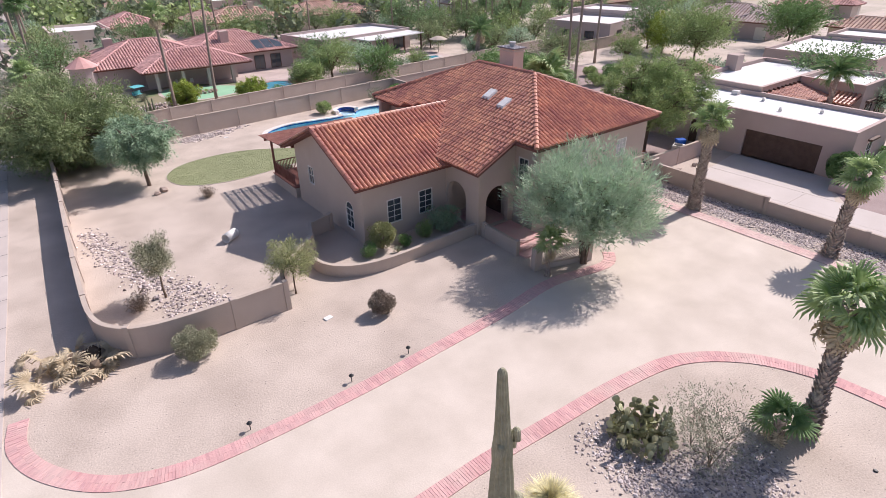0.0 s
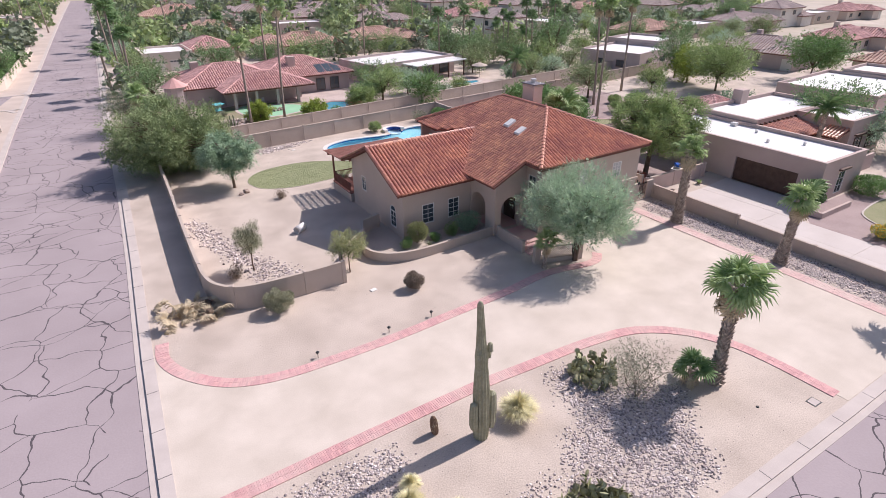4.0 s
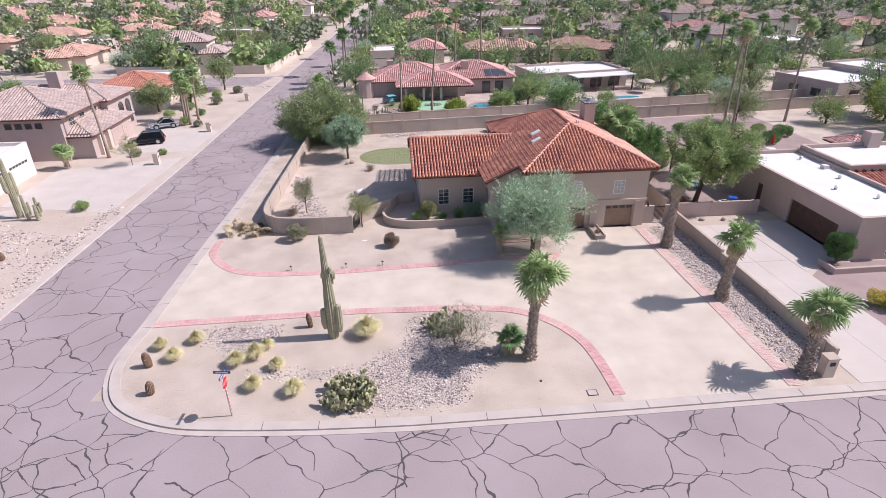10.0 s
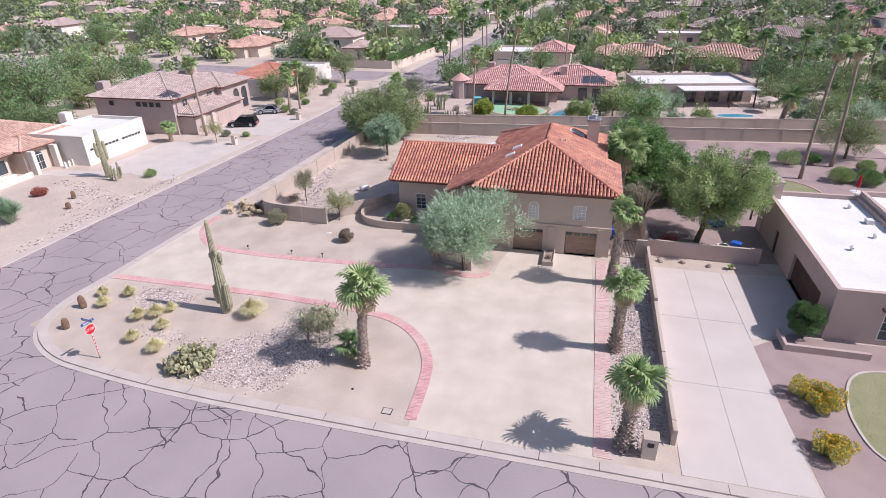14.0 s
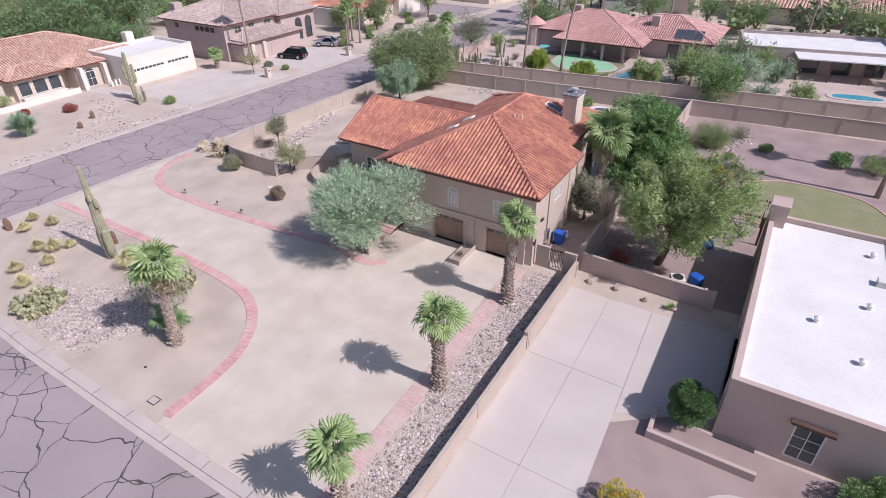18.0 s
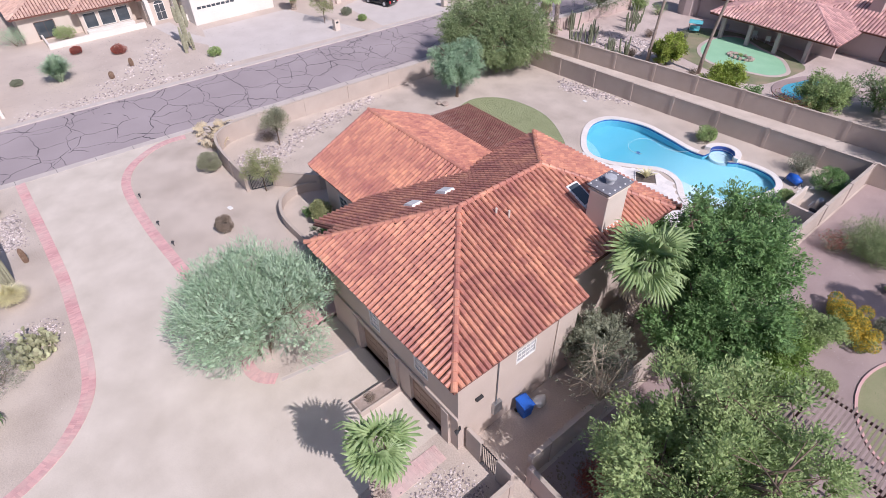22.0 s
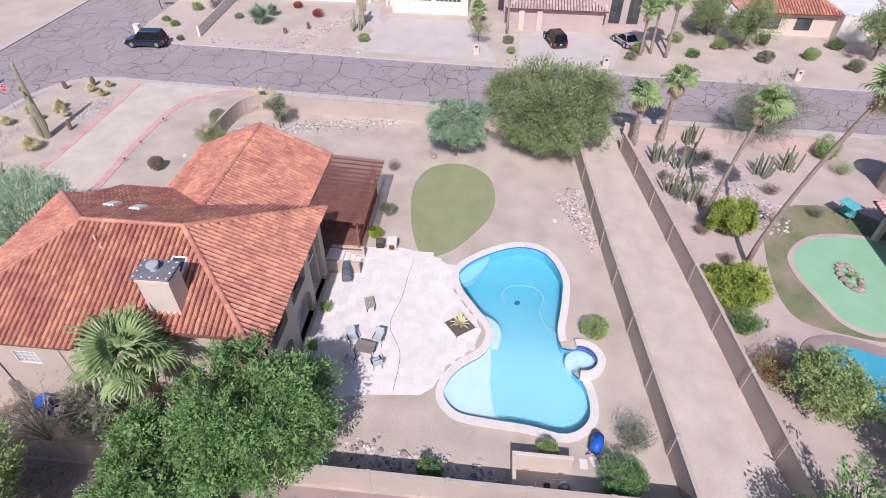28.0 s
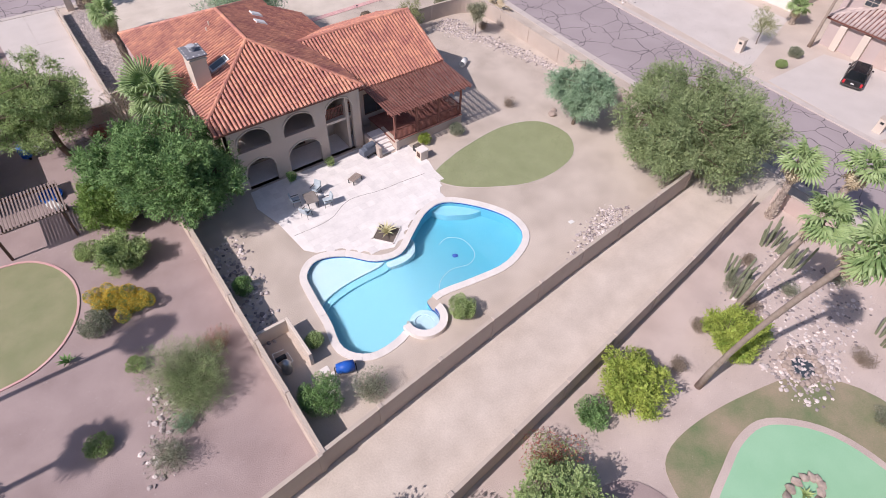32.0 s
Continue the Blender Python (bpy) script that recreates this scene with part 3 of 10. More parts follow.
# joints of the gutter
g = Geo()
for k in range(60):
    y = 10 + k * 3.0
    x = np.interp(y, [p[1] for p in EDGE], [p[0] for p in EDGE])
    g.box(x - 0.3, y, 0.034, x + 0.3, y + 0.03, 0.038)
for k in range(50):
    x = 5 + k * 3.0
    y = np.interp(x, [3.2, 8, 13, 24, 60], [0.0, -0.45, -0.7, -0.8, -0.9])
    g.box(x, y - 0.3, 0.034, x + 0.03, y + 0.27, 0.038)
solid("kerb_joint", g, DARK, "dark joints across the kerb", "kerb", "structure")

# the sweeping granite drive
BRICK_A = smooth_line([(-3.0, 23.2), (-3.15, 21.6), (-2.5, 19.8), (-1.0, 18.0), (0.9, 17.0), (3.5, 16.6), (8.5, 16.5), (13.0, 16.7), (17.0, 16.9), (21.0, 17.3), (24.8, 16.7), (26.2, 17.6)], 6)
BRICK_B = smooth_line([(-4.3, 10.3), (3.0, 10.4), (9.6, 10.45), (13.4, 10.25), (17.3, 10.0), (20.6, 9.35), (22.9, 7.7), (24.2, 5.6), (24.65, 3.4), (24.8, 0.0)], 6)
g = Geo()
drive = [p for p in reversed(BRICK_B)] + [(-4.4, 12.0), (-3.9, 21.8)] + BRICK_A + [(27.0, 22.2), (34.2, 22.2), (34.9, -0.45), (24.8, -0.45)]
g.slab(drive, -0.05, 0.012)
solid("driveway", g, DRIVE, "wide sweeping drive of pale compacted granite", "driveway", "structure")


def brick_course(name, pts, d0, d1, rows, label, pitch=0.115, leave=None, material=BRICK):
    """Bricks laid across a strip along a line."""
    geo = Geo()
    rng = random.Random(len(pts))
    length, prev = 0.0, pts[0]
    cum = [0.0]
    for p in pts[1:]:
        length += math.dist(p, prev)
        cum.append(length)
        prev = p
    a, b = offset_line(pts, d0), offset_line(pts, d1)
    n = int(length / pitch)
    bed = [[Vector((np.interp(i * pitch, cum, [p[0] for p in e]), np.interp(i * pitch, cum, [p[1] for p in e]), 0.024)) for e in (a, b)] for i in range(n + 1)]
    geo.add([v for pair_ in bed for v in pair_], [(2 * i, 2 * i + 2, 2 * i + 3, 2 * i + 1) for i in range(n)])
    for i in range(n):
        s0, s1 = i * pitch + 0.004, (i + 1) * pitch - 0.004
        q = []
        for s in (s0, s1):
            pa = Vector((np.interp(s, cum, [p[0] for p in a]), np.interp(s, cum, [p[1] for p in a])))
            pb = Vector((np.interp(s, cum, [p[0] for p in b]), np.interp(s, cum, [p[1] for p in b])))
            q.append((pa, pb))
        for r in range(rows):
            t0, t1 = r / rows + 0.002, (r + 1) / rows - 0.002
            z = 0.032 + rng.random() * 0.012
            if leave and leave[0] < q[0][0].x < leave[1]:
                continue
            c = [q[0][0].lerp(q[0][1], t0), q[1][0].lerp(q[1][1], t0), q[1][0].lerp(q[1][1], t1), q[0][0].lerp(q[0][1], t1)]
            vs = [(v.x, v.y, 0.002) for v in c] + [(v.x, v.y, z) for v in c]
            geo.add(vs, [(4, 5, 6, 7), (0, 1, 5, 4), (1, 2, 6, 5), (2, 3, 7, 6), (3, 0, 4, 7)])
    return solid(name, geo, material, label, "brick edging", "stuff")


brick_course("brick_edging", BRICK_A, -0.38, 0.32, 2, "faded red brick edging curving along the drive")
island_edging = brick_course("brick_edging", BRICK_B, -0.35, 0.35, 2, "faded red brick edging round the planted island", leave=(-3.9, 9.6))
brick_course("brick_edging", [(35.1, 21.6), (35.15, 10.0), (35.2, -0.35)], -0.5, 0.45, 3, "dusty faded brick strip beside the rock bed", material=BRICK_WORN)


def block_wall(name, pts, height, label, thick=0.17, post=4.6, material=WALLM, cap=True, post_h=0.06):
    """A stuccoed garden wall along a line, with cap and pilasters."""
    ob = thing(name, *pts[0], 0, 0, label, "garden wall")
    ox, oy = pts[0]
    q = [(x - ox, y - oy) for x, y in pts]
    part("panel", band(Geo(), q, -thick / 2, thick / 2, -0.1, height - 0.05), material, ob)
    if cap:
        part("cap", band(Geo(), q, -thick / 2 - 0.025, thick / 2 + 0.025, height - 0.05, height), CAPM, ob, "pale cap")
    cum = 0.0
    spots = [(q[0], q[1])]
    nxt = post
    for a, b in zip(q, q[1:]):
        d = math.dist(a, b)
        while cum + d >= nxt:
            t = (nxt - cum) / d
            spots.append(((a[0] + (b[0] - a[0]) * t, a[1] + (b[1] - a[1]) * t), (2 * b[0] - a[0], 2 * b[1] - a[1])))
            nxt += post
        cum += d
    spots.append((q[-1], (2 * q[-1][0] - q[-2][0], 2 * q[-1][1] - q[-2][1])))
    for (x, y), (bx, by) in spots:
        ang = math.degrees(math.atan2(by - y, bx - x))
        w = 0.13
        gg = Geo().box(-w, -thick / 2 - 0.045, -0.1, w, thick / 2 + 0.045, height + post_h, pose(x, y, 0, 0, 0, ang), 0.02)
        part("pilaster", gg, material, ob)
    return ob


block_wall("garden_wall", smooth_line([(1.6, 56.5), (1.2, 46.2), (0.75, 37.6), (0.4, 29.5), (0.45, 26.6), (1.0, 25.2), (2.2, 24.3), (4.7, 23.95), (8.6, 23.9)], 4), 1.65, "tan stuccoed garden wall curving round the side yard")
block_wall("garden_wall", [(6.0, 57.6), (10.0, 57.9), (20.5, 58.7), (30.9, 59.7), (38.8, 60.5)], 1.8, "tan stuccoed wall between the pool yard and alley", post=4.2)
block_wall("garden_wall", [(38.8, 60.4), (38.75, 50.0), (38.7, 42.0), (38.6, 24.0)], 1.75, "tan stuccoed wall between the two back yards", post=3.9)
block_wall("garden_wall", [(38.7, 22.6), (38.7, 14.4)], 1.25, "low tan wall beside the neighbour's concrete drive", post=8, post_h=0.03)
block_wall("garden_wall", [(38.7, 14.4), (38.7, 1.6)], 1.0, "low tan wall stepping down beside the concrete drive", thick=0.15, post=6, post_h=0.05)
block_wall("garden_wall", [(38.9, 23.7), (47.4, 23.5)], 1.45, "rose stuccoed wall across the end of the concrete drive", material=STUCCO_PINK, post=4)
block_wall("garden_wall", ALLEY_N[:5], 1.8, "tan stuccoed wall on the far side of the alley", post=4.4)
block_wall("garden_wall", [(39.0, 60.6), (60.0, 62.6), (110.0, 67.0)], 1.8, "tan stuccoed wall along the alley behind the neighbour", post=5)
block_wall("garden_wall", [(60.0, 68.6), (110.0, 73.6)], 1.8, "tan stuccoed far alley wall", post=5)
block_wall("low_wall", smooth_line([(12.1, 28.3), (11.5, 26.8), (11.9, 25.4), (13.1, 24.5), (15.1, 24.1), (19.0, 24.2), (21.5, 24.3)], 4), 0.75, "low curved tan planter wall before the porch", post=40, post_h=0.02)
block_wall("low_wall", [(14.6, 30.8), (13.0, 30.4), (12.1, 28.3)], 1.1, "short tan wall closing the planted court", post=40)
block_wall("low_wall", [(12.1, 28.3), (9.3, 25.9)], 1.35, "short tan wall beside the metal gate", post=40)
block_wall("low_wall", [(21.7, 23.7), (21.6, 20.7)], 0.95, "low tan wall beside the brick entry steps", post=40)
block_wall("garden_wall", [(1.7, 62.6), (1.6, 68.0), (2.1, 73.5), (2.6, 80.0)], 1.4, "rose stuccoed wall along the side street", material=STUCCO_PINK, post=5)
block_wall("garden_wall", [(-18.1, 11.2), (-33.4, 10.3)], 1.3, "pale low wall between the front yards across the street", material=STUCCO_WHITE, post=6)

# alley and the drives of the neighbours
g = Geo()
g.slab([(x, y + 0.15) for x, y in ALLEY_S] + [(x, y - 0.15) for x, y in reversed(ALLEY_N)], -0.05, 0.006)
g.slab([(-2.3, 57.0), (6.0, 57.7), (4.4, 61.9), (-2.1, 61.5)], -0.05, 0.006)
solid("alley", g, ALLEY, "bare pale dirt alley between walls", "alley", "structure")

ob = thing("concrete_drive", 38.8, 0.0, 0.0, 0, "pale concrete drive in large jointed slabs", "driveway")
for i, (x0, x1, x2, x3) in enumerate(((0.15, 3.1, 0.1, 2.75), (3.12, 6.3, 2.77, 5.5))):
    for j in range(3):
        t0, t1 = j / 3, (j + 1) / 3
        lo = lambda a, b, t: a + (b - a) * t
        y0, y1 = -0.45 + 21.9 * t0 + 0.012, -0.45 + 21.9 * t1 - 0.012
        part("slab", Geo().slab([(lo(x0, x2, t0), y0), (lo(x1, x3, t0), y0), (lo(x1, x3, t1), y1), (lo(x0, x2, t1), y1)], -0.05, 0.02), PAVE, ob)
part("slab", Geo().slab([(5.88, 12.2), (8.5, 13.6), (10.3, 13.8), (10.3, 21.9), (5.54, 21.4)], -0.05, 0.02), PAVE, ob)

g = Geo()
g.slab([(45.3, -0.4), (44.5, 11.4), (47.4, 13.6), (49.0, 13.3), (90.0, 13.3), (90.0, -0.5)], -0.05, 0.008)
g.slab([(38.9, 23.9), (47.0, 23.8), (70.0, 26.0), (70.0, 62.6), (39.0, 60.5)], -0.05, 0.009)
solid("neighbour_gravel", g, PINKGRAVEL, "rose crushed gravel in the neighbour's yard", "gravel", "structure")
g = Geo()
g.slab([(x, y + 0.2) for x, y in ALLEY_N[:5]] + [(62, 96), (4, 96), (0.5, 72), (1.0, 62.0)], -0.05, 0.010)
solid("back_yard", g, ROSEYARD, "pinkish gravel back yard beyond the alley", "gravel", "structure")


def scatter_rocks(name, outline, count, size, label, seed, material=STONE, loose=0.3):
    geo, rng = Geo(), random.Random(seed)
    xs, ys = [p[0] for p in outline], [p[1] for p in outline]
    made = 0
    while made < count:
        x, y = rng.uniform(min(xs), max(xs)), rng.uniform(min(ys), max(ys))
        made += 1
        if not inside(x, y, outline):
            continue
        x, y = x + rng.gauss(0, loose), y + rng.gauss(0, loose)
        r = size * rng.uniform(0.5, 1.35) * (1.6 if rng.random() < 0.05 else 1)
        geo.blob(x, y, r * 0.22, r, r * rng.uniform(0.6, 1), r * rng.uniform(0.4, 0.75), rng, 0.25)
    return solid(name, geo, material, label, "rocks", "stuff")


scatter_rocks("river_rocks", [(9.2, 0.3), (11.4, 0.4), (15.8, 0.5), (16.4, 2.2), (17.2, 3.0), (18.8, 4.6), (16.0, 6.6), (15.2, 9.2), (13.4, 9.0), (13.0, 6.0), (11.0, 4.9), (9.6, 3.2)], 13000, 0.052, "grey river rocks strewn over the island bed", 3)
scatter_rocks("river_rocks", [(-0.3, 9.3), (4.2, 9.3), (4.6, 8.2), (3.2, 6.8), (1.9, 6.4), (0.2, 7.6)], 2300, 0.052, "grey river rocks among the grass clumps", 4)
scatter_rocks("river_rocks", [(3.6, 4.6), (6.5, 4.0), (9.4, 4.2), (9.6, 3.6), (6.5, 3.4), (3.8, 4.0)], 800, 0.055, "thin drift of grey river rocks", 5)
scatter_rocks("river_rocks", [(36.0, 21.3), (38.2, 22.0), (38.2, 1.9), (36.8, 0.9), (36.0, 1.4)], 7600, 0.055, "grey river rocks in the strip beside the wall", 6)
scatter_rocks("river_rocks", smooth_line([(2.0, 40.6), (3.0, 37.2), (3.6, 34.0), (5.0, 30.6), (6.8, 26.8), (5.6, 24.6), (3.6, 25.4), (3.4, 29.0), (2.6, 32.5), (1.6, 36.0), (1.2, 40.0)], 2), 4200, 0.08, "grey river rocks in a dry wash", 7)
scatter_rocks("river_rocks", [(10.9, 57.3), (12.6, 55.6), (16.0, 56.4), (19.4, 58.2)], 1400, 0.085, "grey river rocks by the back wall", 8)
scatter_rocks("river_rocks", [(36.2, 43.0), (38.4, 43.0), (38.5, 52.0), (37.2, 51.5)], 380, 0.13, "dark river rocks along the side wall", 9)
scatter_rocks("river_rocks", [(-17.2, 12.0), (-16.2, 12.0), (-15.3, 33.0), (-16.5, 33.0), (-17.4, 20.0)], 1100, 0.08, "grey river rocks edging the far yard", 10)
scatter_rocks("river_rocks", [(-29.0, 28.2), (-24.0, 26.2), (-17.0, 24.2), (-16.6, 26.0), (-23.8, 27.9), (-28.6, 29.6)], 800, 0.085, "dry creek of small rocks across the far yard", 31)
scatter_rocks("river_rocks", smooth_line([(-17.5, 20.0), (-21.0, 26.0), (-25.0, 30.0), (-27.0, 29.0), (-24.0, 26.0), (-20.0, 20.0)], 2), 900, 0.09, "grey rocks in a dry wash across the street", 11)


# small loose stones and litter over the yards
def litter(name, outline, per, size, label, seed, material, skip=()):
    rng = np.random.default_rng(seed)
    xs, ys = [p[0] for p in outline], [p[1] for p in outline]
    n = int((max(xs) - min(xs)) * (max(ys) - min(ys)) * per)
    pts = np.stack([rng.uniform(min(xs), max(xs), n), rng.uniform(min(ys), max(ys), n)], 1)
    keep = np.array([inside(x, y, outline) and not any(inside(x, y, q) for q in skip) for x, y in pts])
    pts = pts[keep]
    n = len(pts)
    r = size * rng.uniform(0.4, 1.5, n)
    a = rng.random(n) * 6.28
    ring = np.stack([np.stack([pts[:, 0] + np.cos(a + k) * r, pts[:, 1] + np.sin(a + k) * r * 0.8, np.full(n, 0.004)], 1) for k in (0, 2.0, 4.1)], 1)
    top = np.concatenate([pts, (r * 0.7)[:, None]], 1)[:, None, :]
    v = np.concatenate([ring, top], 1).reshape(-1, 3)
    i = np.arange(n) * 4
    f = np.stack([np.stack([i, i + 1, i + 3], 1), np.stack([i + 1, i + 2, i + 3], 1), np.stack([i + 2, i, i + 3], 1)], 1).reshape(-1, 3)
    me = bpy.data.meshes.new(name)
    me.from_pydata(v.tolist(), [], f.tolist())
    me.materials.append(material)
    return tagged(new(name, me), label, "gravel", kind="stuff")


drive_hole = [(x, y) for x, y in drive]
litter("loose_gravel", [(-4.0, 0.6), (36.0, -0.2), (35.0, 22.0), (22.0, 21.0), (13.0, 24.0), (9.0, 25.0), (9.0, 44.0), (22.0, 60.0), (2.0, 56.0), (0.8, 26.0), (-3.6, 24.0)], 7, 0.022, "loose small stones on the granite yard", 21, STONE, [drive_hole, POOL])
litter("loose_gravel", [(-4.0, 10.2), (24.0, 4.0), (34.6, 0.0), (34.6, 22.0), (20.0, 17.0), (-3.0, 17.0)], 3, 0.016, "sparse grit on the compacted drive", 22, STONE)
litter("loose_gravel", [(39.2, 24.6), (56.0, 24.0), (56.0, 61.0), (39.2, 60.2)], 9, 0.03, "coarse rose gravel in the neighbour's yard", 23, STONE)
litter("loose_gravel", [(4.0, 64.0), (32.0, 66.6), (32.0, 80.0), (4.0, 80.0)], 14, 0.035, "coarse gravel in the garden past the alley", 24, STONE)
litter("loose_gravel", [(-34.0, 10.0), (-16.5, 10.0), (-15.0, 52.0), (-34.0, 30.0)], 10, 0.04, "coarse gravel in the yards across the street", 25, STONE)


# ---- roofs of clay tile ----
def tile_shape(w, h, rise, n=4):
    """One barrel tile: an arch across x, lying along y, with an open thick lip."""
    vs, fs = [], []
    for y, k, dz in ((0.0, 1.0, 0.024), (h, 0.9, 0.0)):
        for i in range(n + 1):
            a = math.pi * i / n
            vs.append((-math.cos(a) * w * 0.5 * k, y, math.sin(a) * rise * k + dz))
    for i in range(n):
        fs.append((i, i + 1, n + 2 + i, n + 1 + i))
    fs.append(tuple(range(n, -1, -1)))
    return vs, fs


def plane_axes(poly):
    o, e = Vector(poly[0]), Vector(poly[1])
    u = (e - o).normalized()
    nrm = None
    for p in poly[2:]:
        nrm = u.cross(Vector(p) - o)
        if nrm.length > 0.1:
            break
    nrm.normalize()
    if nrm.z < 0:
        u, o = -u, e
        nrm = -nrm
    return o, u, nrm.cross(u), nrm


def tile_plane(geo, poly, w=0.298, h=0.42, rise=0.155, pick=None, seed=1):
    """Tiles laid over a sloping face; the first two points are its eave. Tiles that pick() takes are returned as poses."""
    o, u, v, nrm = plane_axes(poly)
    flat = [((Vector(p) - o).dot(u), (Vector(p) - o).dot(v)) for p in poly]
    rng = random.Random(seed)
    vs, fs = tile_shape(w * 0.81, h * 1.14, rise)
    taken = []
    u0, u1 = min(p[0] for p in flat), max(p[0] for p in flat)
    v1 = max(p[1] for p in flat)
    level = Matrix((u, v, nrm)).transposed()
    for j in range(int(v1 / h) + 1):
        for i in range(int((u1 - u0) / w) + 1):
            a, b = u0 + (i + 0.5) * w, j * h
            if not (inside(a, b + h * 0.5, flat) or inside(a, b + 0.05, flat) and inside(a, b + h * 0.8, flat)):
                continue
            a += rng.uniform(-0.01, 0.01)
            b += rng.uniform(-0.02, 0.02) - 0.05
            p = o + u * a + v * b + nrm * (0.03 + rng.uniform(0, 0.012))
            m = level @ Matrix.Rotation(rng.uniform(-0.02, 0.02), 3, "Z")
            if pick and pick(p) and len(taken) < 300:
                taken.append(Matrix.Translation(p) @ m.to_4x4())
            else:
                geo.add([p + m @ Vector(q) for q in vs], fs)
    return taken


def ridge_caps(geo, a, b, step=0.42, r=0.15):
    a, b = Vector(a), Vector(b)
    d = (b - a).normalized()
    side = d.cross(Vector((0, 0, 1))).normalized()
    up = side.cross(d)
    n = max(1, int((b - a).length / step))
    for i in range(n):
        p0, p1 = a + d * (b - a).length * i / n, a + d * (b - a).length * (i + 1.1) / n
        vs = [p + (side * math.cos(t) * k * r + up * (math.sin(t) * k * r + 0.05 + dz)) for p, k, dz in ((p0, 1.1, 0.03), (p1, 0.95, 0.0)) for t in (math.pi * q / 5 for q in range(6))]
        geo.add(vs, [(q, q + 1, q + 7, q + 6) for q in range(5)] + [(5, 4, 3, 2, 1, 0)])


def roof_deck(geo, polys, thick=0.14):
    for poly in polys:
        n = len(poly)
        vs = [tuple(p) for p in poly] + [(p[0], p[1], p[2] - thick) for p in poly]
        fs = [tuple(range(n)), tuple(range(2 * n - 1, n - 1, -1))] + [(i, (i + 1) % n, (i + 1) % n + n, i + n) for i in range(n)]
        geo.add(vs, fs)


def tiled_roof(parent, polys, caps, material, w=0.298, h=0.42, rise=0.155, pick=None, deck=UNDERLAY):
    """A roof as a part: deck, tiles and ridge caps; returns the deck."""
    gd = Geo()
    roof_deck(gd, polys)
    roof = part("roof", gd, deck, parent, "clay tile roof")
    gt = Geo()
    taken = []
    for k, poly in enumerate(polys):
        taken += tile_plane(gt, poly, w, h, rise, pick, k + 1)
    part("roof_tiles", gt, material, roof, kind="stuff")
    gc = Geo()
    for a, b in caps:
        ridge_caps(gc, a, b)
    if caps:
        part("ridge_tiles", gc, material, roof, kind="stuff")
    if taken:
        one = Geo().add(*tile_shape(w * 0.81, h * 1.14, rise)).mesh("roof_tile", SINGLE_TILE)
        for q in taken:
            part("roof_tile", one, None, roof, m=q)
    return roof


def hip_polys(x0, y0, x1, y1, z, slope):
    w, d = x1 - x0, y1 - y0
    r = min(w, d) / 2
    zt = z + r * slope
    if w >= d:
        a, b = (x0 + r, y0 + r, zt), (x1 - r, y0 + r, zt)
    else:
        a, b = (x0 + r, y0 + r, zt), (x0 + r, y1 - r, zt)
    c = [(x0, y0, z), (x1, y0, z), (x1, y1, z), (x0, y1, z)]
    if w >= d:
        polys = [[c[0], c[1], b, a], [c[1], c[2], b], [c[2], c[3], a, b], [c[3], c[0], a]]
        caps = [(c[0], a), (c[3], a), (c[1], b), (c[2], b), (a, b)]
    else:
        polys = [[c[0], c[1], a], [c[1], c[2], b, a], [c[2], c[3], b], [c[3], c[0], a, b]]
        caps = [(c[0], a), (c[1], a), (c[2], b), (c[3], b), (a, b)]
    return polys, caps


def single_variant(src, name):
    """The same clay for tiles that are objects of their own, varied tile by tile."""
    m = src.copy()
    m.name = name
    n, l = m.node_tree.nodes, m.node_tree.links
    info = n.new("ShaderNodeObjectInfo")
    for link in [k for k in l if k.from_socket.name == "Random Per Island"]:
        to = link.to_socket
        l.remove(link)
        l.new(info.outputs["Random"], to)
    return m


SINGLE_TILE = single_variant(TILE, "clay_tile_single")


